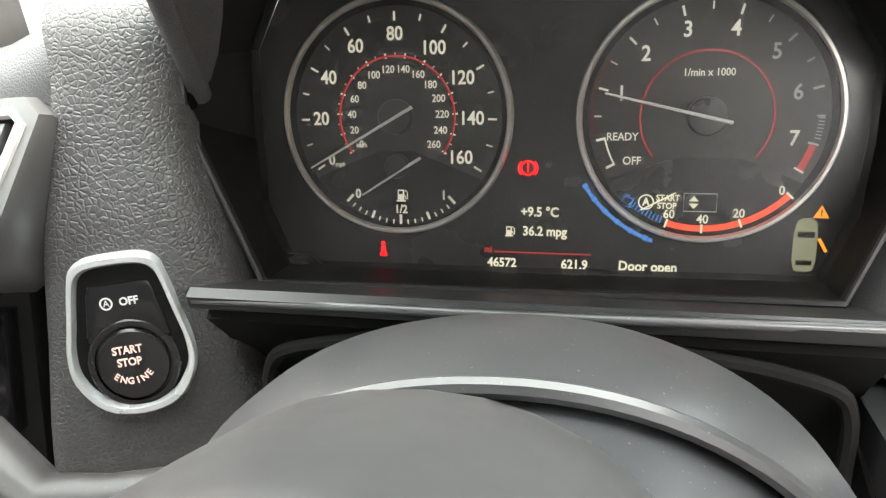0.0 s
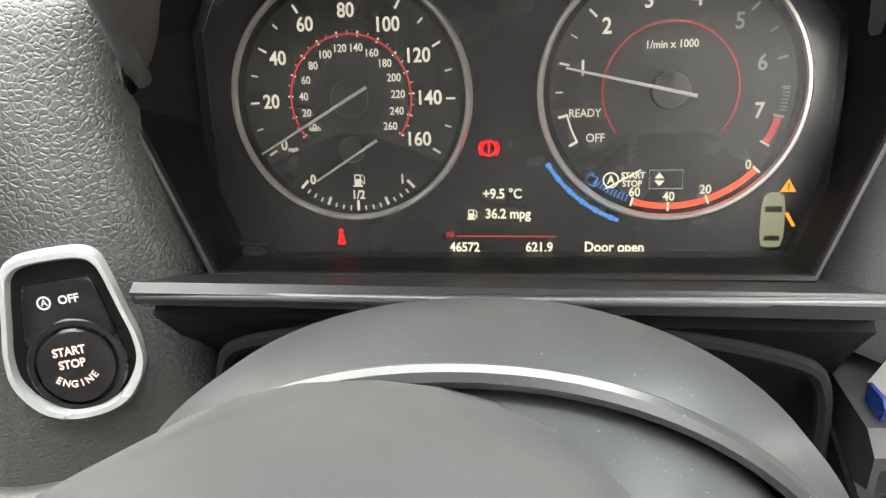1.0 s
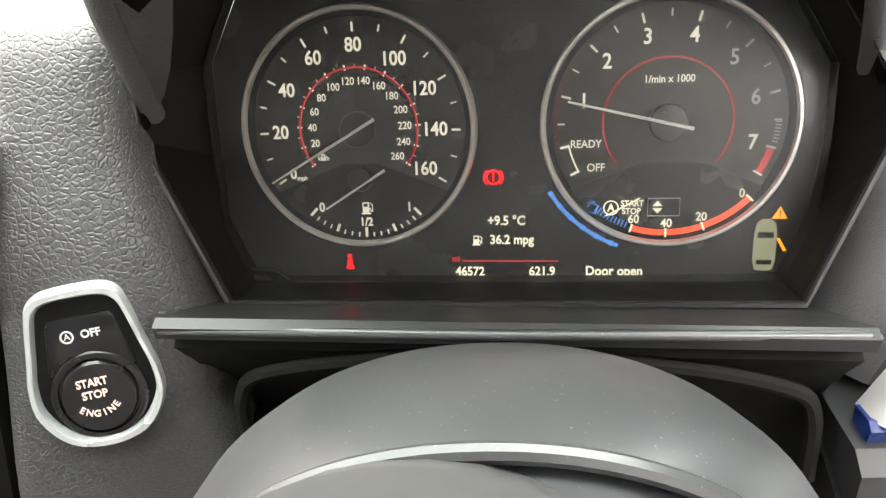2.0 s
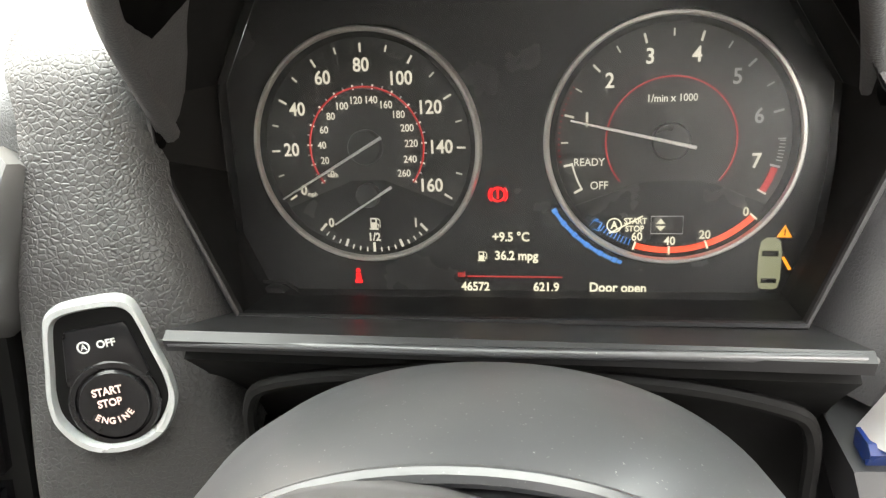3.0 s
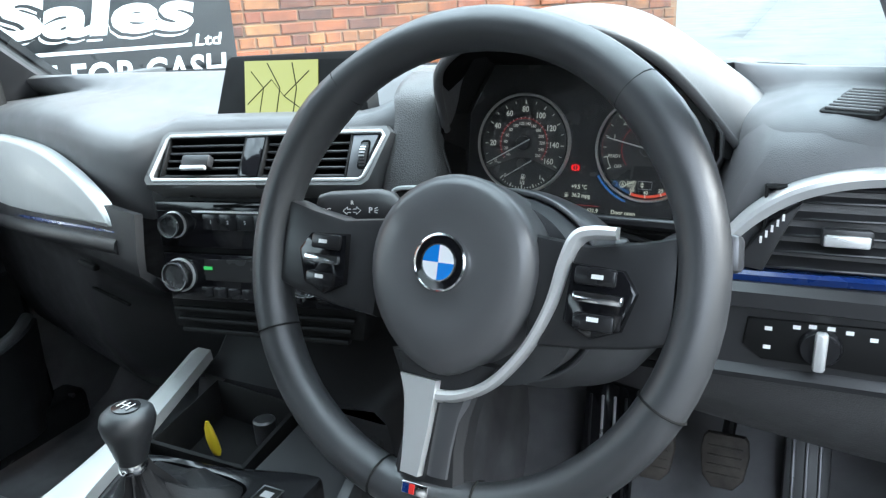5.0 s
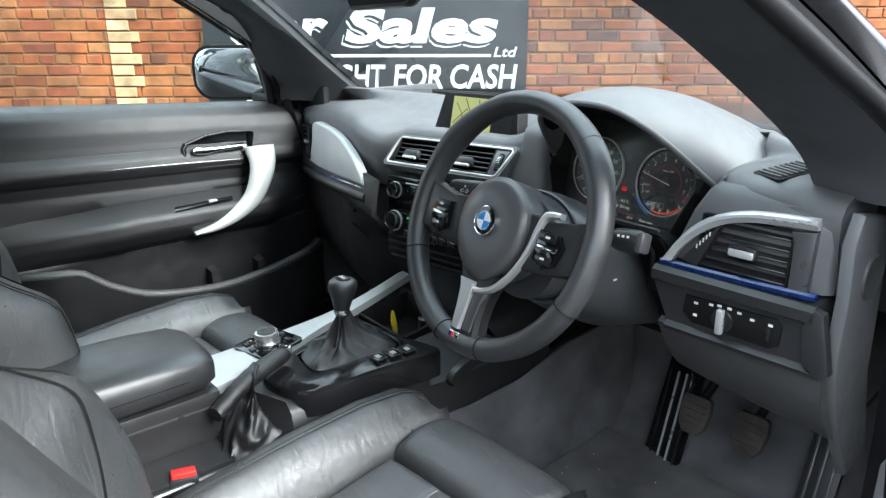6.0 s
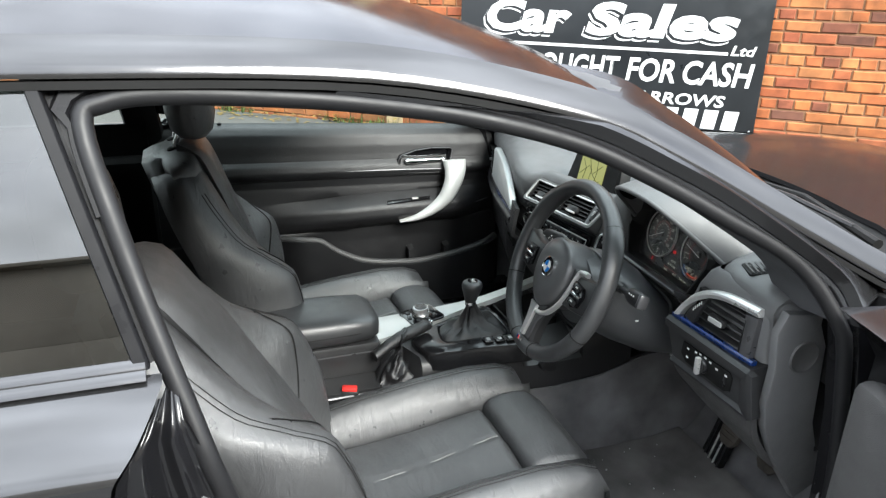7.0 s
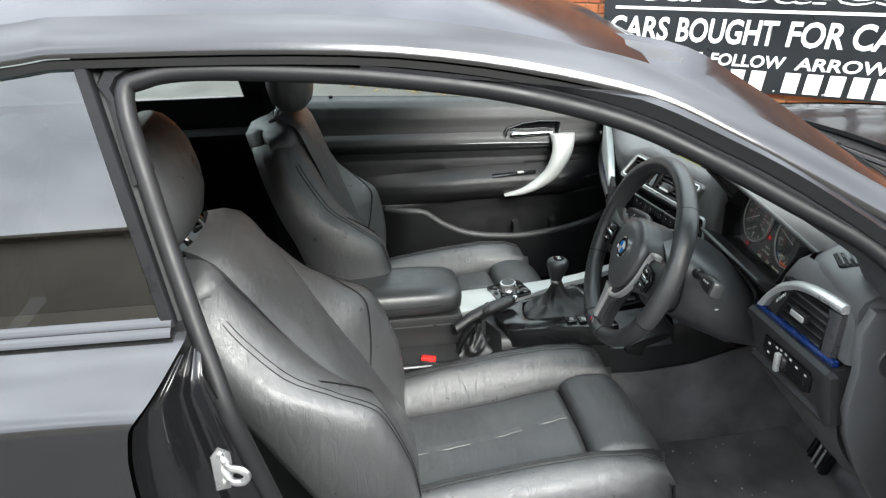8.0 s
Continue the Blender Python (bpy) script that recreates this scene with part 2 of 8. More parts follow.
PINK_INK = glow("lit_start_print", (1.0, 0.72, 0.66), 0.05, (0.5, 0.38, 0.35))
RED_INK = material("red_print", (0.36, 0.03, 0.035), 0.5, vary=0.05)
DIAL = material("dial_face", (0.022, 0.022, 0.021), 0.55, vary=0.1)
DIAL_RING = material("dial_inner_face", (0.036, 0.036, 0.035), 0.6, vary=0.1)
DISPLAY = material("dark_display", (0.018, 0.018, 0.018), 0.22, vary=0.1)
RING = material("dial_bezel_metal", (0.72, 0.70, 0.67), 0.34, metal=0.7, vary=0.04, rough_vary=0.02)
LIT_WHITE = glow("lit_white", (0.95, 0.93, 0.80), 0.045, (0.34, 0.34, 0.32))
LIT_CREAM = glow("lit_cream", (0.86, 0.86, 0.68), 0.075, (0.2, 0.2, 0.18))
LIT_RED = glow("lit_red", (1.0, 0.005, 0.008), 0.22, (0.2, 0.0, 0.0))
LIT_DIMRED = glow("lit_dim_red", (0.7, 0.05, 0.05), 0.05, (0.1, 0.0, 0.0))
LIT_ORANGE_RED = glow("lit_orange_red", (0.85, 0.08, 0.025), 0.11, (0.1, 0.0, 0.0))
LIT_BLUE = glow("lit_blue", (0.06, 0.25, 0.70), 0.10, (0.0, 0.02, 0.1))
LIT_AMBER = glow("lit_amber", (0.95, 0.34, 0.03), 0.11, (0.2, 0.06, 0.0))
LIT_MAP = glow("lit_map", (0.52, 0.52, 0.12), 0.16, (0.05, 0.05, 0.05))
HUB = material("pointer_hub_black", (0.020, 0.020, 0.020), 0.30, vary=0.1, spec=0.8)
NEEDLE = material("needle_white", (0.78, 0.77, 0.75), 0.4, vary=0.03)
SCREEN_GLASS = glass("windscreen_glass", (0.62, 0.68, 0.67), 2.2)
SIDE_GLASS = glass("side_glass", (0.70, 0.77, 0.74), 0.6)
TINT_GLASS = glass("tinted_glass", (0.08, 0.09, 0.09), 2.3)
LENS = glass("dial_lens", (0.92, 0.92, 0.91), 0.5, 0.5)
MIRROR = material("mirror_glass", (0.8, 0.82, 0.83), 0.02, metal=1.0, vary=0.0, rough_vary=0.0)
SIGN_BLACK = material("black_sign_board", (0.012, 0.014, 0.016), 0.35, vary=0.3, vary_scale=2)
SIGN_WHITE = material("white_sign_lettering", (0.74, 0.75, 0.74), 0.5, vary=0.06)
MORTAR = material("lime_mortar", (0.22, 0.120, 0.062), 0.95, grain=0.8, grain_scale=60, vary=0.35, vary_scale=2.5)
ASPHALT = material("grey_asphalt", (0.085, 0.085, 0.083), 0.92, grain=1.0, grain_scale=140, vary=0.3, vary_scale=1.2)
RENDERED = material("tan_cladding", (0.30, 0.27, 0.22), 0.8, grain=0.3, grain_scale=20, vary=0.2, vary_scale=1.0)
LEAF = material("fallen_leaves", (0.20, 0.14, 0.03), 0.8, vary=0.5, vary_scale=30)
MOSS = material("wall_foot_weeds", (0.06, 0.09, 0.02), 0.9, vary=0.5, vary_scale=20)
BRICK_SHADES = [(0.10, 0.042, 0.026), (0.22, 0.058, 0.024), (0.28, 0.082, 0.026), (0.30, 0.098, 0.029), (0.31, 0.130, 0.045), (0.29, 0.078, 0.026), (0.26, 0.102, 0.036), (0.26, 0.064, 0.026)]
BRICK_ONE = brick_material("weathered_brick", BRICK_SHADES, True)
BRICK_MANY = brick_material("weathered_brick_far", BRICK_SHADES, False)

# ---- mesh helpers ----


def place_of(ob):
    m = ob.matrix_basis.copy()
    while ob.parent:
        m = ob.parent.matrix_basis @ ob.matrix_parent_inverse @ m
        ob = ob.parent
    return m


def thing(name, base, label, category, group="", kind=""):
    ob = new(name)
    ob.empty_display_size = 0.05
    ob.location = base
    return tagged(ob, label, category, group, kind)


def finish(name, bm, mat, smooth=40):
    bmesh.ops.recalc_face_normals(bm, faces=bm.faces)
    me = bpy.data.meshes.new(name)
    bm.to_mesh(me)
    bm.free()
    me.materials.append(mat)
    if smooth:
        me.shade_smooth()
        me.set_sharp_from_angle(angle=radians(smooth))
    return me


def part(name, bm, mat, parent=None, label="", smooth=40):
    ob = new(name, finish(name, bm, mat, smooth))
    if parent:
        ob.parent = parent
        ob.matrix_parent_inverse = place_of(parent).inverted()
    return tagged(ob, label)


def loft(rings, closed=True, caps=True, bm=None, around=False):
    """Skin over rings of points. closed: each ring closes on itself; around: the last ring joins the first."""
    bm = bm or bmesh.new()
    vs = [[bm.verts.new(p) for p in r] for r in rings]
    n = len(rings[0])
    k = len(vs)
    for i in range(k if around else k - 1):
        a, b = vs[i], vs[(i + 1) % k]
        for j in range(n if closed else n - 1):
            q = (j + 1) % n
            bm.faces.new((a[j], a[q], b[q], b[j]))
    if caps and closed and not around:
        bm.faces.new(vs[0][::-1])
        bm.faces.new(vs[-1])
    return bm


def box(c, s, bevel=0.0, m=None, bm=None, seg=2):
    b2 = bmesh.new()
    bmesh.ops.create_cube(b2, size=1.0)
    bmesh.ops.scale(b2, vec=s, verts=b2.verts)
    if bevel:
        bmesh.ops.bevel(b2, geom=b2.edges[:], offset=bevel, segments=seg, affect="EDGES", profile=0.5)
    bmesh.ops.translate(b2, vec=c, verts=b2.verts)
    if m is not None:
        b2.transform(m)
    if bm is None:
        return b2
    return join(bm, b2)


def join(bm, other):
    me = bpy.data.meshes.new("tmp")
    other.to_mesh(me)
    other.free()
    bm.from_mesh(me)
    bpy.data.meshes.remove(me)
    return bm


def prism(poly, depth, m, bevel=0.0, seg=2):
    """A plate with the outline poly (x, y), from z = 0 to depth, laid by m."""
    bm = bmesh.new()
    f = bm.faces.new([bm.verts.new((x, y, 0)) for x, y in poly])
    r = bmesh.ops.extrude_face_region(bm, geom=[f])
    bmesh.ops.translate(bm, vec=(0, 0, depth), verts=[v for v in r["geom"] if isinstance(v, bmesh.types.BMVert)])
    if bevel:
        es = [e for e in bm.edges if all(v.co.z > depth * 0.5 for v in e.verts)] if depth > 0 else [e for e in bm.edges if all(v.co.z < depth * 0.5 for v in e.verts)]
        bmesh.ops.bevel(bm, geom=es, offset=bevel, segments=seg, affect="EDGES", profile=0.5)
    bm.transform(m)
    return bm


def spline(pts, n=8, closed=False):
    """Catmull-Rom through pts, n steps a span."""
    P = [Vector(p) for p in pts]
    k = len(P)
    out = []
    for i in range(k if closed else k - 1):
        p1, p2 = P[i], P[(i + 1) % k]
        p0 = P[i - 1] if (i or closed) else p1 * 2 - p2
        p3 = P[(i + 2) % k] if (i + 2 < k or closed) else p2 * 2 - p1
        for j in range(n):
            t = j / n
            out.append(0.5 * (2 * p1 + (p2 - p0) * t + (2 * p0 - 5 * p1 + 4 * p2 - p3) * t * t + (3 * p1 - p0 - 3 * p2 + p3) * t ** 3))
    if not closed:
        out.append(P[-1])
    return out


def tube(path, r, n=8, closed=False, flat=1.0, bm=None):
    """A round (or flattened) tube along path; r is one radius or one for each point."""
    P = [Vector(p) for p in path]
    k = len(P)
    R = r if isinstance(r, (list, tuple)) else [r] * k
    rings, up = [], None
    for i in range(k):
        a = P[i - 1] if (i or closed) else P[0]
        b = P[(i + 1) % k] if (i + 1 < k or closed) else P[-1]
        t = (b - a).normalized()
        if up is None:
            up = Vector((0, 0, 1)) if abs(t.z) < 0.9 else Vector((1, 0, 0))
        s = t.cross(up).normalized()
        up = s.cross(t).normalized()
        rings.append([P[i] + R[i] * (math.cos(2 * math.pi * j / n) * s + flat * math.sin(2 * math.pi * j / n) * up) for j in range(n)])
    return loft(rings, True, not closed, bm, closed)


def turned(profile, m, n=32, bm=None):
    """A solid of revolution about local z; profile: (radius, height) from bottom to top."""
    rings = [[m @ Vector((max(r, 1e-5) * math.cos(2 * math.pi * j / n), max(r, 1e-5) * math.sin(2 * math.pi * j / n), h)) for j in range(n)] for r, h in profile]
    return loft(rings, True, True, bm)


def sheet(fn, nu, nv, thick=0.0, bm=None):
    """A surface fn(u, v) with u, v from 0 to 1; thick gives it a back side along its normals."""
    bm = bm or bmesh.new()
    g = [[Vector(fn(i / nu, j / nv)) for j in range(nv + 1)] for i in range(nu + 1)]
    vs = [[bm.verts.new(p) for p in row] for row in g]
    for i in range(nu):
        for j in range(nv):
            bm.faces.new((vs[i][j], vs[i + 1][j], vs[i + 1][j + 1], vs[i][j + 1]))
    if thick:
        bm.normal_update()
        back = [[bm.verts.new(v.co - v.normal * thick) for v in row] for row in vs]
        for i in range(nu):
            for j in range(nv):
                bm.faces.new((back[i][j], back[i][j + 1], back[i + 1][j + 1], back[i + 1][j]))
        for i in range(nu):
            bm.faces.new((vs[i][0], back[i][0], back[i + 1][0], vs[i + 1][0]))
            bm.faces.new((vs[i][nv], vs[i + 1][nv], back[i + 1][nv], back[i][nv]))
        for j in range(nv):
            bm.faces.new((vs[0][j], vs[0][j + 1], back[0][j + 1], back[0][j]))
            bm.faces.new((vs[nu][j], back[nu][j], back[nu][j + 1], vs[nu][j + 1]))
    return bm


def lerp_table(rows, u):
    """Rows of (u, values...) in order; the values at u, on a smooth curve that never overshoots."""
    if u <= rows[0][0]:
        return rows[0][1:]
    if u >= rows[-1][0]:
        return rows[-1][1:]
    k = 0
    while u > rows[k + 1][0]:
        k += 1

    def slope(i, c):
        return (rows[i + 1][c] - rows[i][c]) / (rows[i + 1][0] - rows[i][0])

    def tangent(i, c):
        if i == 0:
            return slope(0, c)
        if i == len(rows) - 1:
            return slope(i - 1, c)
        p, q = slope(i - 1, c), slope(i, c)
        return 0.0 if p * q <= 0 else 2 * p * q / (p + q)
    h = rows[k + 1][0] - rows[k][0]
    t = (u - rows[k][0]) / h
    out = []
    for c in range(1, len(rows[0])):
        y0, y1 = rows[k][c], rows[k + 1][c]
        out.append((2 * t ** 3 - 3 * t * t + 1) * y0 + (t ** 3 - 2 * t * t + t) * h * tangent(k, c) + (3 * t * t - 2 * t ** 3) * y1 + (t ** 3 - t * t) * h * tangent(k + 1, c))
    return tuple(out)


def writing(name, text, size, m, mat, parent, align="CENTER", bold=0.0, depth=0.0002, shear=0.0, label="", wide=1.0):
    cu = bpy.data.curves.new(name, "FONT")
    cu.body, cu.size, cu.align_x, cu.align_y, cu.extrude, cu.offset, cu.shear = text, size, align, "CENTER", depth, bold, shear
    cu.resolution_u = 3
    tmp = bpy.data.objects.new("tmp", cu)
    me = bpy.data.meshes.new_from_object(tmp)
    bpy.data.objects.remove(tmp)
    bpy.data.curves.remove(cu)
    me.name = name
    me.transform(m @ Matrix.Diagonal((wide, 1, 1, 1)))
    me.materials.clear()
    me.materials.append(mat)
    ob = new(name, me)
    ob.parent = parent
    ob.matrix_parent_inverse = place_of(parent).inverted()
    return tagged(ob, label)


def arc_band(r0, r1, a0, a1, n, m, depth=0.0004, c=(0, 0)):
    """A flat ring piece between two radii, from angle a0 to a1 in degrees."""
    pts = []
    for k in range(n + 1):
        a = radians(a0 + (a1 - a0) * k / n)
        pts.append((c[0] + r1 * math.cos(a), c[1] + r1 * math.sin(a)))
    for k in range(n, -1, -1):
        a = radians(a0 + (a1 - a0) * k / n)
        pts.append((c[0] + r0 * math.cos(a), c[1] + r0 * math.sin(a)))
    bm = bmesh.new()
    h = len(pts) // 2
    lo = [bm.verts.new((x, y, 0)) for x, y in pts]
    hi = [bm.verts.new((x, y, depth)) for x, y in pts]
    for k in range(h - 1):
        q = len(pts) - 1 - k
        bm.faces.new((hi[k], hi[k + 1], hi[q - 1], hi[q]))
        bm.faces.new((hi[k], lo[k], lo[k + 1], hi[k + 1]))
        bm.faces.new((hi[q - 1], lo[q - 1], lo[q], hi[q]))
    for k, q in ((0, len(pts) - 1), (h - 1, h)):
        bm.faces.new((hi[k], hi[q], lo[q], lo[k]))
    bm.transform(m)
    return bm


def rounded(w, h, r, n=5):
    """Outline of a rounded rectangle about the origin."""
    out = []
    for cx, cy, a0 in ((w / 2 - r, h / 2 - r, 0), (-w / 2 + r, h / 2 - r, 90), (-w / 2 + r, -h / 2 + r, 180), (w / 2 - r, -h / 2 + r, 270)):
        for k in range(n + 1):
            a = radians(a0 + 90 * k / n)
            out.append((cx + r * math.cos(a), cy + r * math.sin(a)))
    return out


def axes(o, x, y):
    """The pose with origin o whose local x and y point along x and y; z is their normal."""
    x = Vector(x).normalized()
    z = x.cross(Vector(y)).normalized()
    y = z.cross(x)
    m = Matrix((x, y, z)).transposed().to_4x4()
    m.translation = o
    return m

# ---- ground, wall, sign board ----
PSI = radians(50)
ALONG = Vector((math.cos(PSI), math.sin(PSI), 0))
AWAY = Vector((-math.sin(PSI), math.cos(PSI), 0))
WALL = axes(AWAY * 4.0, ALONG, (0, 0, 1))   # local x along the wall, y up, z towards the car


def ground_height(x, y):
    d = Vector((x, y, 0)).dot(AWAY)
    t = min(1.0, max(0.0, (d - 1.6) / 2.0))
    return 0.14 * t * t * (3 - 2 * t)


def ground_point(u, v):
    def far(t):
        q = (t - 0.5) * 2
        return 8 * q + 900 * q ** 7
    x, y = far(u), far(v)
    return (x, y, ground_height(x, y))


tagged(part("ground", sheet(ground_point, 60, 60), ASPHALT, smooth=60), "grey weathered asphalt yard sloping to a wall", "ground", kind="structure")

wall = tagged(part("wall_north", box((-1.2, 1.55, -0.1175), (11.0, 3.1, 0.24), 0.0, WALL), MORTAR), "tall old orange-red brick wall with pale lime joints", "wall", kind="structure")

sign = thing("sign_board", WALL @ Vector((-0.31, 0.36, 0.05)), "large black sign board with bold white lettering on a brick wall", "sign")
part("panel", box((-0.312, 1.02, 0.045), (2.24, 1.335, 0.03), 0.003, WALL), SIGN_BLACK, sign)


def on_sign(s, z, lift=0.0612):
    return WALL @ Matrix.Translation((s, z, lift))


def sign_word(name, text, s0, s1, z0, z1, bold, shear, mat=SIGN_WHITE, lift=0.0612, depth=0.001):
    """A word that fills the board from s0 to s1 along the wall and from z0 to z1 in height."""
    ob = writing(name, text, 1.0, Matrix.Identity(4), mat, sign, bold=bold, depth=0.0, shear=shear)
    co_ = [v.co.copy() for v in ob.data.vertices]
    xa, xb = min(c.x for c in co_), max(c.x for c in co_)
    ya, yb = min(c.y for c in co_), max(c.y for c in co_)
    for v in ob.data.vertices:
        v.co = WALL @ Vector((s0 + (v.co.x - xa) / (xb - xa) * (s1 - s0), z0 + (v.co.y - ya) / (yb - ya) * (z1 - z0), lift))
    return ob


for text, s0, s1 in (("Car", -1.220, -0.565), ("Sales", -0.455, 0.602)):
    sign_word("letter_shadow", text, s0 - 0.028, s1 - 0.024, 0.955, 1.195, 0.030, 0.16, SIGN_WHITE, 0.0604)
    sign_word("letter_gap", text, s0 - 0.018, s1 - 0.010, 0.966, 1.212, 0.046, 0.16, SIGN_BLACK, 0.0608)
    sign_word("lettering", text, s0, s1, 0.984, 1.224, 0.040, 0.16)
part("rule", box((-0.392, 0.904, 0.0612), (1.895, 0.020, 0.002), 0, WALL), SIGN_WHITE, sign)
sign_word("lettering", "Ltd", 0.572, 0.738, 0.893, 0.962, 0.020, 0.22)
for text, s0, s1 in (("CARS", -1.375, -0.925), ("BOUGHT", -0.872, -0.180), ("FOR", -0.128, 0.222), ("CASH", 0.272, 0.744)):
    sign_word("lettering", text, s0, s1, 0.676, 0.846, 0.022, 0.14)
for text, s0, s1 in (("PLEASE", -1.180, -0.665), ("FOLLOW", -0.612, -0.105), ("ARROWS", -0.050, 0.585)):
    sign_word("lettering", text, s0, s1, 0.527, 0.612, 0.022, 0.14)
for s0, n in ((-0.555, 5), (0.290, 6)):
    for k in range(n):
        part("number_bar", prism([(-0.056, -0.068), (0.040, -0.068), (0.058, 0.068), (-0.038, 0.068)], 0.002, on_sign(s0 + 0.1385 * (k - (n - 1) / 2), 0.438, 0.0602)), SIGN_WHITE, sign)
for k in range(7):
    part("top_bar", box((-1.0 + 0.25 * k, 1.45, 0.0612), (0.17, 0.13, 0.002), 0, WALL), SIGN_WHITE, sign)
part("rule", box((-0.31, 1.325, 0.0612), (2.0, 0.012, 0.002), 0, WALL), SIGN_WHITE, sign)
for k in range(8):
    for zz in (0.375, 1.665):
        part("screw", turned([(0.007, 0), (0.007, 0.002), (0.003, 0.004)], WALL @ Matrix.Translation((-1.40 + 0.311 * k, zz, 0.06)), 8), ALU, sign)

shed = thing("shed_wall", (8.5, -1.0, 0.0), "tan clad building with long horizontal boards", "building")
for k in range(5):
    part("board", box((8.5, -1.0, 0.50 + 1.0 * k), (0.08, 24.0, 0.998), 0.003), RENDERED, shed)
part("roof_edge", box((8.5, -1.0, 5.00), (0.3, 24.2, 0.05), 0.01), RENDERED, shed)
for y0, z0, y1, z1, sag in ((-9.0, 4.7, 1.0, 2.3, 0.9), (-9.0, 3.3, 3.0, 3.9, 1.2), (-10.0, 2.2, 2.0, 3.4, 0.5), (-8.0, 4.9, 3.5, 0.8, 0.7), (-11.0, 1.4, 4.0, 2.0, 0.5)):
    pts = [(8.40, y0 + (y1 - y0) * k / 16, z0 + (z1 - z0) * k / 16 - sag * 4 * (k / 16) * (1 - k / 16)) for k in range(17)]
    part("cable", tube(pts, 0.024, 6), RUBBER, shed, "dark sagging cable")

# ---- car body ----
XC = 0.05      # the car's middle line
BELT = 0.93


def side_x(z, side=1):
    return XC + side * (0.80 - 0.44 * max(z - BELT, 0.0))


def side_point(y, z, side=1, out=0.0):
    return Vector((side_x(z, side) + side * out, y, z))


OPENING = [(0.33, 0.42), (0.325, 0.63), (0.293, 0.82), (0.256, 0.955), (0.19, 1.045), (0.068, 1.118), (-0.046, 1.18), (-0.158, 1.231), (-0.304, 1.271),
           (-0.447, 1.294), (-0.56, 1.306), (-0.69, 1.314), (-0.752, 1.308), (-0.777, 1.285), (-0.752, 1.17), (-0.717, 1.041), (-0.690, 0.95), (-0.648, 0.79), (-0.595, 0.58), (-0.55, 0.43), (-0.48, 0.375), (0.27, 0.365)]
RAIL = [(-2.0, 1.10), (-1.6, 1.235), (-1.25, 1.30), (-0.913, 1.331), (-0.812, 1.337), (-0.445, 1.322), (-0.155, 1.266), (-0.007, 1.202), (0.194, 1.09), (0.35, 1.005), (0.50, 0.935)]

car = thing("car", (XC, 0.4, 0.0), "black two-door car with its driver door open", "car")


def roof_edge(y):
    pts = RAIL
    for a, b in zip(pts, pts[1:]):
        if a[0] <= y <= b[0]:
            t = (y - a[0]) / (b[0] - a[0])
            return a[1] + (b[1] - a[1]) * t + 0.052
    return pts[-1][1] + 0.052


def mirrored(p, side):
    return Vector((XC + side * (p[0] - XC), p[1], p[2]))


def far_shift(y, z):
    """How much further forward the passenger window reaches than the driver's opening."""
    return lerp_table([(0.95, 0.0), (1.045, 0.03), (1.118, 0.097), (1.18, 0.14), (1.231, 0.11), (1.271, 0.05), (1.30, 0.0)], z)[0] if y > -0.45 else 0.0


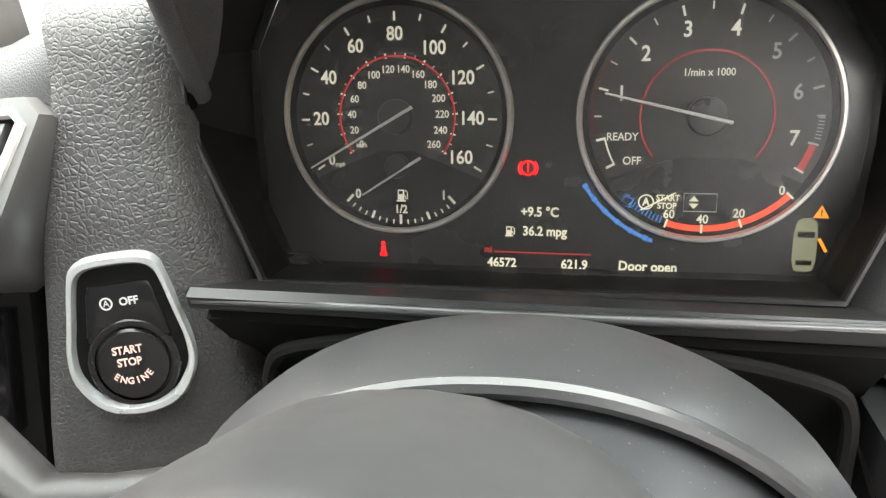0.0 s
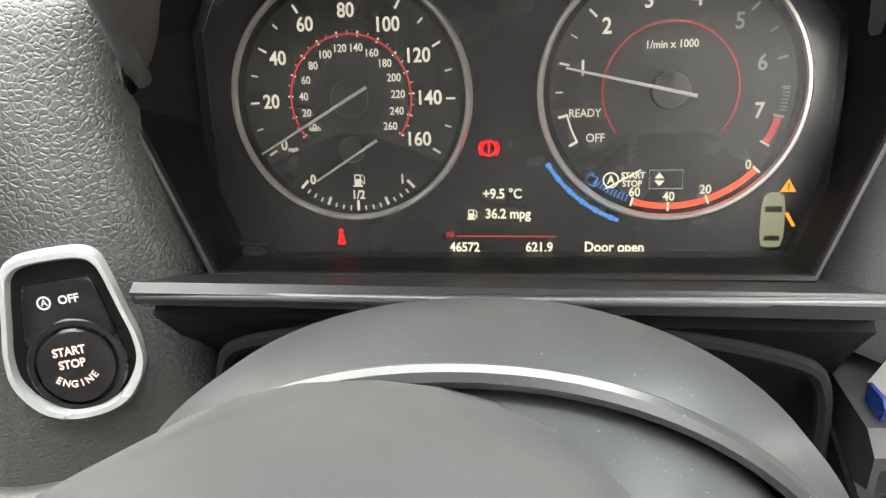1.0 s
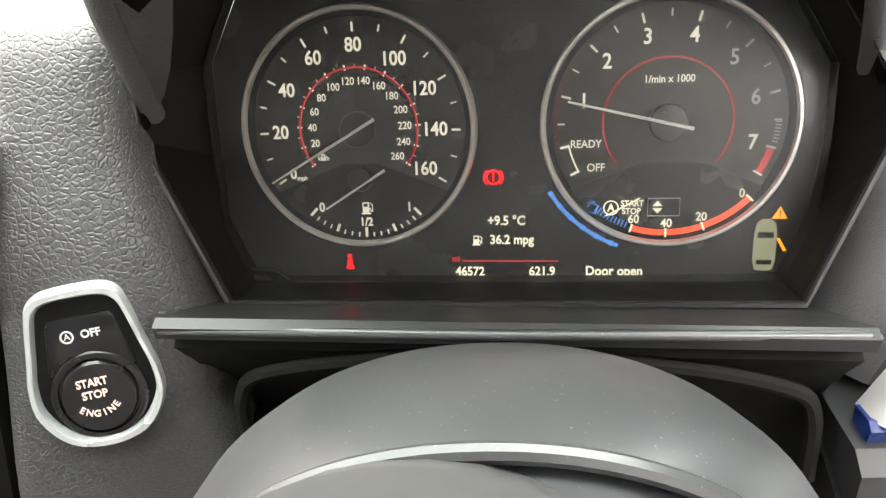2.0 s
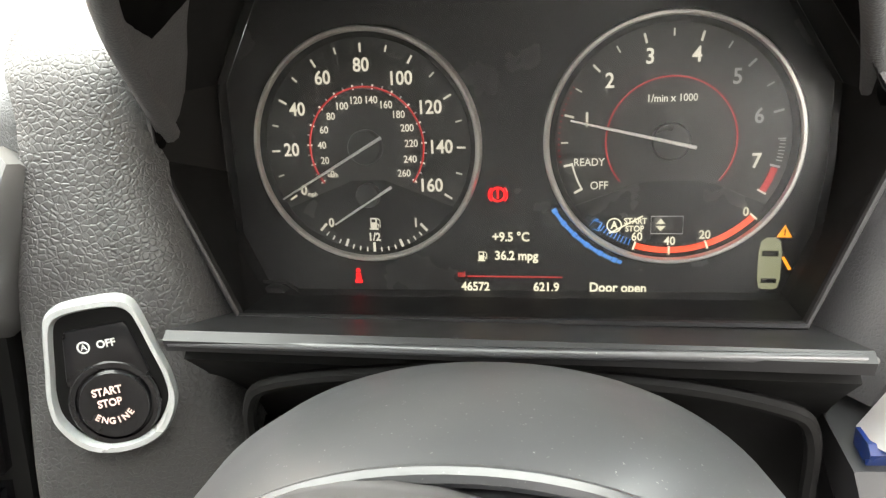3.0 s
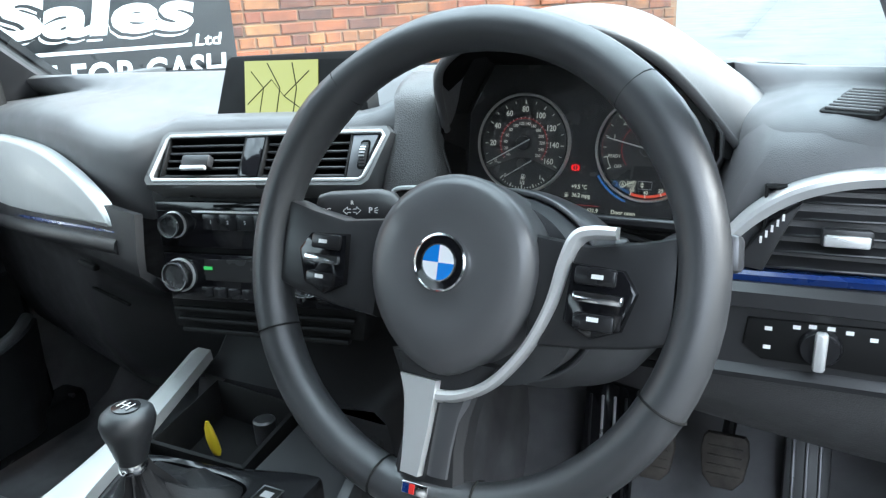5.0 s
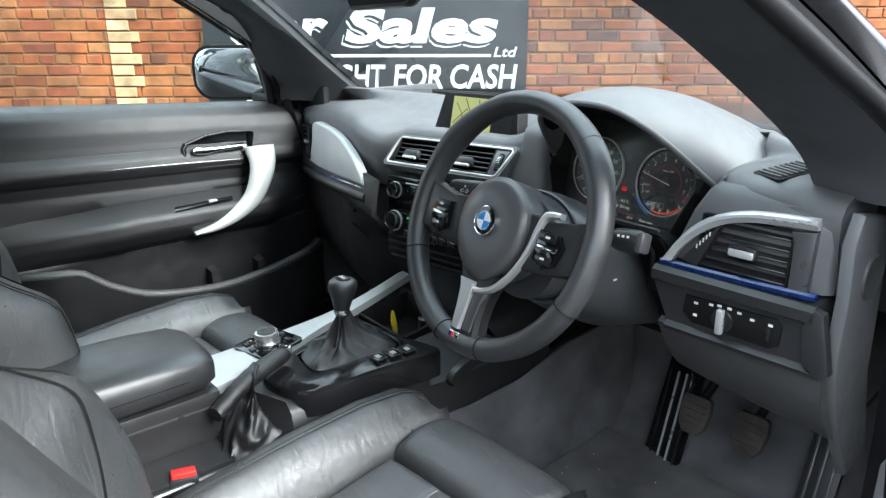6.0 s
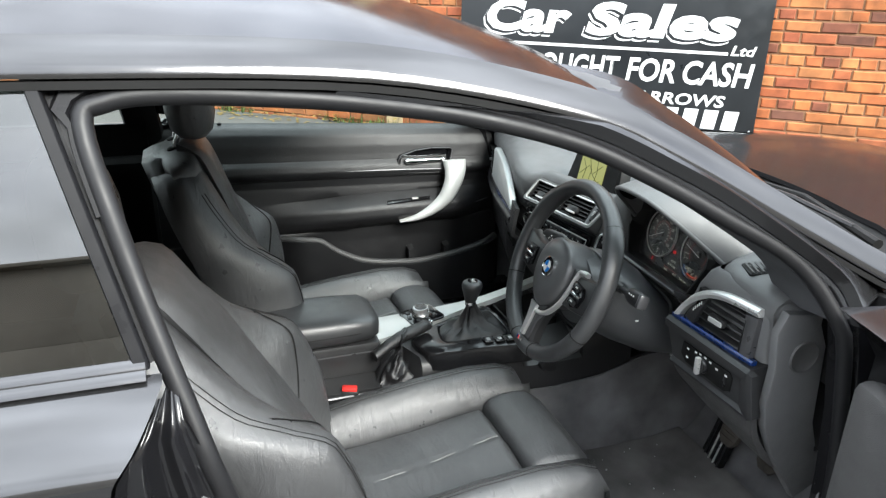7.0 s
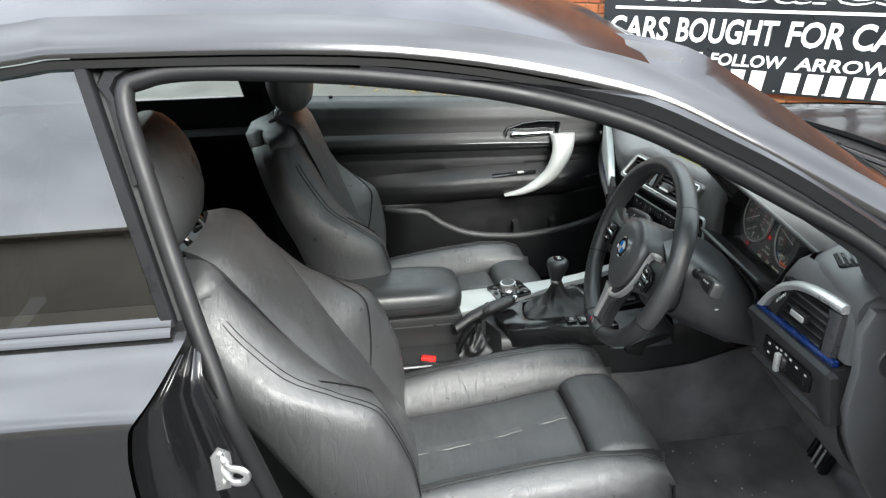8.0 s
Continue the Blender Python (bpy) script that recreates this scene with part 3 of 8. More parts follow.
for side in (1, -1):
    rail = spline([(y, z, 0) for y, z in RAIL], 6)
    secs = []
    for p in rail:
        y, z = p.x, p.y
        x = side_x(z)
        secs.append([mirrored(q, side) for q in (
            (x + 0.019, y, z), (x + 0.019, y, z + 0.005), (x + 0.013, y, z + 0.015), (x - 0.001, y, z + 0.034), (x - 0.013, y, z + 0.044), (x - 0.017, y, z + 0.042), (x - 0.03, y, z + 0.03), (x - 0.02, y, z - 0.002))])
    part("roof_rail", loft(secs), PAINT, car)
    strip = []
    for p in rail:
        y, z = p.x, p.y
        x = side_x(z)
        strip.append([mirrored(q, side) for q in ((x + 0.018, y, z - 0.003), (x + 0.019, y, z - 0.012), (x + 0.006, y, z - 0.013), (x + 0.004, y, z - 0.003))])
    part("rail_gutter", loft(strip), MATTE, car, "black rubber gutter strip")
    loop = spline([(y + (far_shift(y, z) if side < 0 else 0.0), z, 0) for y, z in OPENING], 5, True)
    pts = [mirrored(side_point(p.x, p.y), side) for p in loop]
    part("door_seal", tube([mirrored(side_point(p.x, p.y, 1, -0.004), side) for p in loop], 0.0125, 10, True), RUBBER, car, "thick black rubber door seal")
    # flange between the seal and the painted rail
    top = loop[12:70]
    cx, cy = -0.2, 0.85
    fl = []
    for k, p in enumerate(top):
        q = top[min(k + 1, len(top) - 1)] - top[max(k - 1, 0)]
        nrm = Vector((q.y, -q.x, 0)).normalized()
        if nrm.dot(Vector((p.x - cx, p.y - cy, 0))) < 0:
            nrm = -nrm
        row = []
        for out, dx in ((0.004, -0.012), (0.016, 0.004), (0.030, 0.004), (0.034, -0.004), (0.060, -0.004), (0.060, -0.03), (0.004, -0.03)):
            tight = 0.45 if p.x < -0.68 and p.y < 1.29 else 1.0
            y, z = p.x + nrm.x * out * tight, p.y + nrm.y * out * tight
            row.append(mirrored(side_point(y, z, 1, dx), side))
        fl.append(row)
    part("door_flange", loft(fl), PILLAR, car, "glossy black steel door flange")
    # pillar between the door opening and the windscreen
    edge_a = spline([(side_x(0.95), 0.262, 0.95), (side_x(1.01), 0.225, 1.01), (side_x(1.118), 0.068, 1.118), (side_x(1.18), -0.046, 1.18), (side_x(1.231), -0.158, 1.231), (side_x(1.271), -0.304, 1.271), (side_x(1.30), -0.5, 1.30)], 5)
    if side < 0:
        edge_a = [Vector((p.x, p.y + far_shift(p.y, p.z), p.z)) for p in edge_a]
    edge_w = spline([(XC + 0.655, 0.485, 0.948), (XC + 0.632, 0.415, 0.990), (XC + 0.590, 0.295, 1.068), (XC + 0.562, 0.18, 1.152), (XC + 0.533, 0.055, 1.235), (XC + 0.498, -0.06, 1.295), (XC + 0.45, -0.30, 1.325)], 5)
    rows = []
    for a, b in zip(edge_a, edge_w):
        m1, m2 = a.lerp(b, 0.3) + Vector((-0.03, -0.012, -0.004)), a.lerp(b, 0.72) + Vector((-0.022, -0.018, -0.008))
        if side > 0:
            m1, m2 = Vector((a.x * 0.45 + b.x * 0.55, a.y - 0.012, a.z - 0.004)), Vector((b.x - 0.012, a.y + 0.002, a.z))
        rows.append([mirrored(v, side) for v in (a + Vector((-0.014, 0, -0.004)), m1, m2, b + Vector((0, -0.004, -0.006)), b + Vector((0.01, 0.02, 0.006)), a.lerp(b, 0.72) + Vector((0.014, 0.02, 0.02)), a + Vector((0.004, 0.012, 0.012)))])
    part("pillar_trim", loft(rows), FABRIC, car, "charcoal fabric pillar trim")
    # painted outer skin of that pillar
    rows = []
    for k, (a, b) in enumerate(zip(edge_a, edge_w)):
        fade = min(1.0, (len(edge_a) - 1 - k) / 10)
        o = Vector((0.020, 0.016, 0.024)) * fade
        rows.append([mirrored(v, side) for v in (a + Vector((0.016, 0.018, 0.030)) * fade, a.lerp(b, 0.5) + o * 1.4, b + Vector((0.004, 0.026, 0.010)), b + Vector((0.0, 0.012, 0.004)), a.lerp(b, 0.5) + Vector((0.01, 0.016, 0.012)), a + Vector((0.006, 0.012, 0.014)))])
    part("pillar_skin", loft(rows), PAINT, car)


def roof_point(u, v, drop=0.0):
    w = (u - 0.5) * 2
    y0 = -0.062 - 0.05 * abs(w) ** 2.4
    y = -1.95 + (y0 + 1.95) * v
    edge = roof_edge(y) - 0.008
    mid = roof_edge(y) if y < -0.2 else roof_edge(-0.2) + (roof_edge(y) - roof_edge(-0.2)) * 0.55
    mid += (0.030 + 0.032 * min(1.0, max(0.0, (-y - 0.065) / 0.22))) * min(1.0, (y + 2.2) * 1.6)
    xe = side_x(edge - 0.044) - XC - 0.014
    b = abs(w) ** 2.3
    return (XC + w * xe, y, mid * (1 - b) + edge * b - drop)


part("roof", sheet(lambda u, v: roof_point(u, v), 24, 28, 0.0), PAINT, car, smooth=70)
part("headliner", sheet(lambda u, v: roof_point(0.04 + 0.92 * u, v, 0.035), 16, 16, 0.0), FABRIC, car, "charcoal fabric headliner", smooth=70)


def screen_point(u, v):
    w = (u - 0.5) * 2
    top = Vector((XC + w * 0.50, -0.065 - 0.05 * abs(w) ** 2.4, 1.330 - 0.020 * abs(w) ** 2.2))
    low = Vector((XC + w * 0.655, 0.64 - 0.17 * abs(w) ** 2.2, 0.962 - 0.012 * abs(w) ** 2))
    p = top.lerp(low, v)
    bow = 0.004 * 4 * v * (1 - v) * (1 - 0.3 * w * w)
    return p + Vector((0, 0.4 * bow, bow))


ws = part("windscreen", sheet(screen_point, 20, 16), SCREEN_GLASS, car, "clear windscreen glass", smooth=80)
ws.visible_shadow = False
part("screen_header", sheet(lambda u, v: Vector(screen_point(u, v * 0.05)) + Vector((0, -0.003, -0.005)), 20, 2, 0.004), GLOSS, car, "black screen border")
part("screen_foot", sheet(lambda u, v: Vector(screen_point(u, 0.955 + v * 0.045)) + Vector((0, -0.003, -0.004)), 20, 2, 0.004), GLOSS, car, "black screen border")


def cowl_point(u, v):
    w = (u - 0.5) * 2
    a = Vector((XC + w * 0.67, 0.63 - 0.17 * abs(w) ** 2.2, 0.946))
    b = Vector((XC + w * 0.74, 0.81 - 0.19 * abs(w) ** 2.2, 0.930))
    return a.lerp(b, v) + Vector((0, 0, -0.03 * math.sin(math.pi * v)))


part("cowl", sheet(cowl_point, 24, 8, 0.01), MATTE, car, "black plastic cowl")


def bonnet_point(u, v):
    w = (u - 0.5) * 2
    y0 = 0.80 - 0.19 * abs(w) ** 2.2
    y = y0 + (2.25 - y0) * v
    z = 0.946 - 0.040 * v - 0.20 * v ** 3 - 0.05 * abs(w) ** 2.6 + 0.012 * math.exp(-((abs(w) - 0.62) / 0.1) ** 2)
    return (XC + w * (0.76 - 0.06 * v * v), y, z)


part("bonnet", sheet(bonnet_point, 28, 24, 0.012), PAINT, car, "glossy black bonnet", smooth=70)
for side in (1, -1):
    def wing_point(u, v, side=side):
        y = 0.40 + 1.85 * u
        zt = bonnet_point(0.5 + 0.5, max(0.0, (y - 0.67) / 1.58))[2] if y > 0.67 else 0.935
        prof = [(0.0, 0.765, zt), (0.12, 0.80, zt - 0.01), (0.3, 0.865, zt - 0.07), (0.6, 0.868, zt - 0.2), (1.0, 0.845, 0.33)]
        x, z = lerp_table(prof, v)
        return (XC + side * x, y, z)
    part("front_wing", sheet(wing_point, 16, 12), PAINT, car, smooth=70)

    def quarter_point(u, v, side=side):
        prof = [(0.0, 0.765, 1.030), (0.10, 0.795, 1.020), (0.22, 0.835, 1.000), (0.40, 0.869, 0.968), (0.46, 0.868, 0.950), (0.75, 0.862, 0.62), (1.0, 0.83, 0.33)]
        x, z = lerp_table(prof, v)
        lift = 0.02 * u - (0.035 * (1 - v) if side < 0 else 0.0)
        ys = lerp_table([(0.33, -0.765), (0.6, -0.782), (0.90, -0.786), (0.965, -0.776), (0.994, -0.750), (1.026, -0.722)], z)[0]
        y = ys + (-2.35 - ys) * u
        return (XC + side * (x - 0.10 * u ** 4), y, z + lift)
    part("rear_quarter", sheet(quarter_point, 20, 24), PAINT, car, "glossy black rear quarter panel", smooth=50)
    # bright-black belt strip along the quarter window
    part("belt_strip", sheet(lambda u, v, side=side: mirrored((side_x(1.03) + 0.018 - 0.018 * v, -0.738 - 1.2 * u, 1.028 - (0.035 if side < 0 else 0.0) + 0.012 * u + 0.012 * v + 0.003 * math.sin(3 * math.pi * v)), side), 10, 9, 0.006), PAINT, car, "gloss black belt strip")
    # quarter window
    qw = [(-0.746, 1.04), (-1.45, 1.055), (-1.62, 1.15), (-1.55, 1.215), (-1.25, 1.295), (-0.913, 1.328), (-0.826, 1.333)]
    bm = bmesh.new()
    f = bm.faces.new([bm.verts.new(mirrored(side_point(y, z - (0.035 if side < 0 and z < 1.1 else 0.0), 1, 0.006), side)) for y, z in qw])
    g = part("quarter_window", bm, TINT_GLASS if side > 0 else SIDE_GLASS, car, "dark tinted quarter glass", smooth=0)
    g.visible_shadow = False
    # pillar behind the door: gloss cover strip and a recessed steel flange
    rows, deep = [], []
    for y0, z in ((-0.834, 1.345), (-0.818, 1.285), (-0.795, 1.20), (-0.770, 1.11), (-0.750, 1.037)):
        rows.append([mirrored(q, side) for q in (side_point(y0, z, 1, -0.03), side_point(y0, z, 1, 0.010), side_point(y0 + 0.002, z, 1, 0.013), side_point(y0 + 0.014, z, 1, 0.013), side_point(y0 + 0.0165, z, 1, 0.010), side_point(y0 + 0.0165, z, 1, -0.03))])
        deep.append([mirrored(q, side) for q in (side_point(y0 + 0.015, z, 1, 0.0), side_point(y0 + 0.022, z, 1, -0.006), side_point(y0 + 0.030, z, 1, -0.008), side_point(y0 + 0.030, z, 1, -0.04), side_point(y0 + 0.015, z, 1, -0.04))])
    part("rear_pillar", loft(rows), PILLAR, car, "gloss black pillar cover")
    part("pillar_flange", loft(deep), RUBBER, car, "black steel pillar flange")
    if side < 0:
        inner = []
        for y0, z in ((-0.834, 1.33), (-0.818, 1.27), (-0.795, 1.20), (-0.770, 1.11), (-0.755, 0.99), (-0.755, 0.90)):
            inner.append([mirrored(q, side) for q in (side_point(y0 - 0.085, z, 1, -0.012), side_point(y0 - 0.078, z, 1, -0.036), side_point(y0 - 0.02, z, 1, -0.052), side_point(y0 + 0.012, z, 1, -0.036), side_point(y0 + 0.018, z, 1, -0.012))])
        part("pillar_inner_trim", loft(inner), MATTE, car, "black inner pillar trim")
    # inner jamb below the belt, pressed into upright flutes

    def jamb_point(u, v, side=side):
        z = 1.010 - 0.66 * v
        ys = lerp_table([(0.33, -0.765), (0.6, -0.782), (0.90, -0.786), (0.965, -0.776), (0.994, -0.750), (1.026, -0.722)], z)[0]
        xo = lerp_table([(0.33, 0.83), (0.62, 0.862), (0.95, 0.866), (0.968, 0.867), (1.0, 0.833), (1.026, 0.782)], z)[0]
        ya = lerp_table([(0.36, -0.53), (0.43, -0.55), (0.58, -0.595), (0.79, -0.648), (0.95, -0.69), (1.041, -0.717)], z)[0]
        xi = min(0.800, xo - 0.045)
        x = xo - 0.003 + (xi - xo + 0.003) * u ** 0.8
        y = ys + 0.004 + (ya - 0.004 - ys) * u
        dent = 0.020 * math.sin(math.pi * min(1.0, u * 1.15)) ** 0.7 + 0.007 * math.sin(5 * math.pi * u) + 0.003 * noise.noise((y * 25, z * 14, 5))
        return mirrored((XC + x - dent, y, z), side)
    part("door_jamb", sheet(jamb_point, 40, 30), JAMB, car, "glossy black pressed steel jamb", smooth=70)
    # hinge pillar in front of the opening
    rows = []
    for z in (0.95, 0.92, 0.88, 0.75, 0.6, 0.45, 0.35):
        yf = lerp_table([(0.36, 0.335), (0.63, 0.325), (0.82, 0.293), (0.955, 0.256), (1.01, 0.225)], z)[0]
        rows.append([mirrored((XC + x, y, z), side) for x, y in ((0.735, yf + 0.03), (0.79, yf + 0.012), (0.806, yf + 0.02), (0.815, yf + 0.055), (0.84, yf + 0.10), (0.852, 0.46))])
    part("hinge_pillar", loft(rows, closed=False), JAMB, car, "glossy black hinge pillar")
    part("pillar_base", box((XC + side * 0.735, 0.350, 0.885), (0.17, 0.02, 0.20), 0.004), MATTE, car, "black pillar base trim")
    part("sill", box((XC + side * 0.78, -0.14, 0.335), (0.17, 1.1, 0.07), 0.015), JAMB, car, "black door sill")

# striker on the driver's jamb
st = Vector((0.884, -0.693, 0.876))
sm = axes(st, (-0.45, 0.89, 0), (0, 0, 1)) @ Matrix.Scale(0.62, 4)
plate = part("striker_plate", prism([(-0.018, -0.045), (0.010, -0.052), (0.020, -0.02), (0.020, 0.03), (0.0, 0.052), (-0.018, 0.035)], 0.004, sm, 0.001), ALU, car, "zinc door striker plate")
part("striker_loop", tube([sm @ Vector(p) for p in spline([(0.006, 0.014, 0), (0.010, 0.015, 0.030), (0.024, 0.014, 0.044), (0.034, 0.0, 0.050), (0.026, -0.016, 0.044), (0.010, -0.018, 0.030), (0.006, -0.018, 0)], 4)], 0.0045, 8), ALU, plate)
for dy in (-0.034, 0.034):
    part("bolt", turned([(0.007, 0), (0.007, 0.003), (0.004, 0.005)], sm @ Matrix.Translation((0, dy, 0.004)), 10), ALU, plate)
# check strap and hinge by the driver's hinge pillar
for z in (0.52, 0.80):
    part("door_hinge", box((0.895, 0.385, z), (0.05, 0.05, 0.06), 0.006), JAMB, car)
part("check_strap", box((0.905, 0.34, 0.66), (0.10, 0.012, 0.022), 0.003), ALU, car, "steel door check strap")

# floor pan and rear closing of the shell
part("floor_pan", box((XC, -0.4, 0.225), (1.5, 2.6, 0.03), 0.01), MATTE, car)
part("rear_closing", sheet(lambda u, v: (XC + (u - 0.5) * 1.5, -1.75 - 0.5 * (1 - v), 0.25 + 0.85 * v), 6, 6, 0.02), MATTE, car)
part("parcel_shelf", box((XC, -1.62, 1.0), (1.3, 0.5, 0.02), 0.005), FABRIC, car)
part("rear_window", sheet(lambda u, v: (XC + (u - 0.5) * (1.1 + 0.15 * v), -1.62 - 0.42 * v, 1.30 - 0.26 * v), 8, 4), TINT_GLASS, car, "tinted rear glass")

# wipers
for x0, x1 in ((0.60, 0.05), (0.02, -0.46)):
    w = part("wiper", tube([(x0, 0.57 + 0.1 * (1 - abs(x0)), 0.954), (0.5 * (x0 + x1), 0.690, 0.964), (x1, 0.665, 0.962)], [0.011, 0.008, 0.004], 8), MATTE, car, "black windscreen wiper")
    part("blade", tube([(x0 - 0.08, 0.630, 0.962), (0.5 * (x0 + x1), 0.655, 0.966), (x1 - 0.05, 0.640, 0.962)], 0.006, 6), RUBBER, w)

# passenger wing mirror
mm = axes((-0.922, 0.235, 1.008), (0.66, 0.75, 0), (0.02, -0.02, 1))
shell = []
for k, (zz, s) in enumerate(((0.09, 0.25), (0.085, 0.6), (0.06, 0.88), (0.02, 1.0), (0.0, 1.0))):
    shell.append([mm @ Vector((x * s, y * s, -zz)) for x, y in rounded(0.215, 0.152, 0.055)])
mir = part("wing_mirror", loft(shell), MATTE, car, "black wing mirror housing")
part("mirror_glass", prism([(x, y) for x, y in rounded(0.196, 0.134, 0.046)], 0.003, mm @ Matrix.Translation((0, 0, 0.001)), 0.001), MIRROR, mir, "mirror glass")
part("mirror_arm", box((-0.815, 0.30, 0.937), (0.13, 0.06, 0.03), 0.01), MATTE, mir)
part("mirror_patch", prism([(0.262, 0.93), (0.44, 0.92), (0.228, 1.052)], 0.012, axes((-0.76, 0, 0), (0, 1, 0), (0, 0, 1)), 0.003), MATTE, mir, "black mirror triangle")

# opened driver door
door_m = pose(0.895, 0.40, 0.0, 0, 0, 76)
dr = thing("driver_door", (0.895, 0.40, 0.33), "black car door swung wide open", "car door")
rows = []
for z, xo in ((0.34, -0.02), (0.62, 0.012), (0.87, 0.018), (0.915, 0.02), (0.965, -0.015), (1.0, -0.06)):
    rows.append([door_m @ Vector((x, y, z)) for x, y in ((xo, -0.02), (xo, -1.06), (xo - 0.13, -1.04), (xo - 0.13, -0.02))])
part("panel", loft(rows), PAINT, dr)
part("inner_trim", box((-0.165, -0.54, 0.66), (0.05, 0.92, 0.52), 0.02, door_m), SOFT, dr)
part("armrest", box((-0.20, -0.60, 0.70), (0.06, 0.55, 0.06), 0.02, door_m), LEATHER_PLAIN, dr)

# ---- dashboard ----
dash = thing("dashboard", (XC, 0.45, 0.45), "black grained soft dashboard with pale silver trim panels", "dashboard")

BROW = [(-0.70, 0.340, 0.920), (-0.58, 0.306, 0.926), (-0.45, 0.268, 0.936), (-0.30, 0.222, 0.938), (-0.20, 0.196, 0.925), (-0.14, 0.196, 0.920), (-0.10, 0.228, 0.938), (0.145, 0.262, 0.942), (0.185, 0.262, 0.953), (0.205, 0.262, 0.960), (0.262, 0.41, 0.935), (0.530, 0.40, 0.930), (0.552, 0.290, 0.930), (0.580, 0.258, 0.938), (0.61, 0.240, 0.945), (0.745, 0.228, 0.938)]


def dash_top_point(u, v):
    x = -0.70 + 1.445 * u
    w = (x - XC) / 0.68
    yb = 0.625 - 0.165 * min(1.0, abs(w)) ** 2.2
    yf, zf = lerp_table(BROW, x)
    dip = 0.045 * max(0.0, 1 - abs((x - 0.03) / 0.16) ** 6)
    prof = [(0.0, yb, 0.953), (0.35, yb * 0.55 + yf * 0.45, 0.978), (0.52, yf + 0.13, zf + 0.018 - dip), (0.64, yf + 0.06, zf + 0.014 - dip), (0.78, yf + 0.015, zf + 0.004), (0.86, yf, zf - 0.012), (0.92, yf + 0.006, zf - 0.05), (1.0, yf + 0.020, zf - 0.10)]
    y, z = lerp_table(prof, v)
    return (x, y, z)


part("upper_dash", sheet(dash_top_point, 60, 22, 0.006), DASHTOP, dash, smooth=60)


def lower_point(u, v):
    x = -0.70 + 0.60 * u
    prof = [(0.0, 0.285, 0.86), (0.25, 0.275, 0.79), (0.32, 0.29, 0.775), (0.6, 0.30, 0.66), (0.85, 0.34, 0.55), (1.0, 0.42, 0.48)]
    y, z = lerp_table(prof, v)
    back_off = 0.14 * max(0.0, min(1.0, (x + 0.30) / 0.13)) * max(0.0, min(1.0, (0.77 - z) / 0.09))
    return (x, y - 0.285 + 0.126 - 0.302 * x + back_off, z - 0.015)


PV = axes((0, 0.118, 0), (1, -0.302, 0), (0, 0, 1))   # front of the passenger's side
glove = part("glovebox", sheet(lower_point, 20, 20, 0.01), DOORTRIM, dash, "black grained glovebox lid", smooth=60)
part("glovebox_gap", box((0, 0, 0), (0.42, 0.004, 0.003), 0, PV @ Matrix.Translation((-0.42, 0.70, -0.012)) @ pose(0, 0, 0, 90, 0, 0)), VOID, glove)
part("glovebox_latch", box((-0.300, 0.742, -0.004), (0.05, 0.008, 0.010), 0.002, PV), MATTE, glove)

# pale passenger panel with its air vent
outline = spline([(-0.622, 0.788, 0), (-0.590, 0.860, 0), (-0.570, 0.903, 0), (-0.470, 0.909, 0), (-0.365, 0.904, 0), (-0.290, 0.889, 0), (-0.238, 0.872, 0), (-0.194, 0.850, 0), (-0.170, 0.827, 0), (-0.180, 0.820, 0), (-0.262, 0.815, 0), (-0.382, 0.804, 0), (-0.500, 0.795, 0)], 5, True)
part("passenger_panel", prism([(p.x, p.y) for p in outline], 0.018, PV @ Matrix.Translation((0, 0, -0.008)), 0.006, 4), PALE, dash, "pale silver dash panel")
part("panel_underline", tube([PV @ Vector(p) for p in spline([(-0.720, 0.778, 0.000), (-0.60, 0.782, 0.006), (-0.48, 0.789, 0.008), (-0.36, 0.799, 0.008), (-0.162, 0.816, 0.004)], 5)], 0.0036, 8), BLUE, dash, "dark blue accent strip")
part("panel_shelf", tube([PV @ Vector(p) for p in spline([(-0.725, 0.762, 0.000), (-0.60, 0.766, 0.006), (-0.48, 0.772, 0.008), (-0.36, 0.782, 0.008), (-0.155, 0.798, 0.002)], 5)], 0.013, 10), HARD, dash)


def vent(cx, cz, w, h, m, slats, parent, name, lean=0.0):
    """An air vent in the plane of m: dark box, horizontal slats and a frame."""
    bm = box((cx, cz, -0.022), (w, h, 0.004), 0, m)
    vb = part(name, bm, VOID, parent)
    for k in range(slats):
        z = cz - h / 2 + h * (k + 0.5) / slats
        part("slat", box((0, 0, 0), (w - 0.002, 0.003, 0.020), 0.0010, m @ Matrix.Translation((cx, z, -0.006)) @ pose(0, 0, 0, 22, 0, 0), seg=1), HARD, vb)
    for sx in (-1, 1):
        part("cheek", box((cx + sx * (w / 2 + 0.0015), cz, -0.008), (0.003, h + 0.004, 0.03), 0.0008, m, seg=1), MATTE, vb)
    for sy in (-1, 1):
        part("lip", box((cx, cz + sy * (h / 2 + 0.0015), -0.008), (w + 0.006, 0.003, 0.03), 0.0008, m, seg=1), MATTE, vb)
    return vb


pvm = PV @ Matrix.Translation((-0.648, 0.845, 0.004))
pvent = vent(0, 0, 0.070, 0.074, pvm, 6, dash, "passenger_vent")
part("vent_tab", box((0, 0, 0.006), (0.012, 0.008, 0.012), 0.002, pvm), SILVER, pvent)

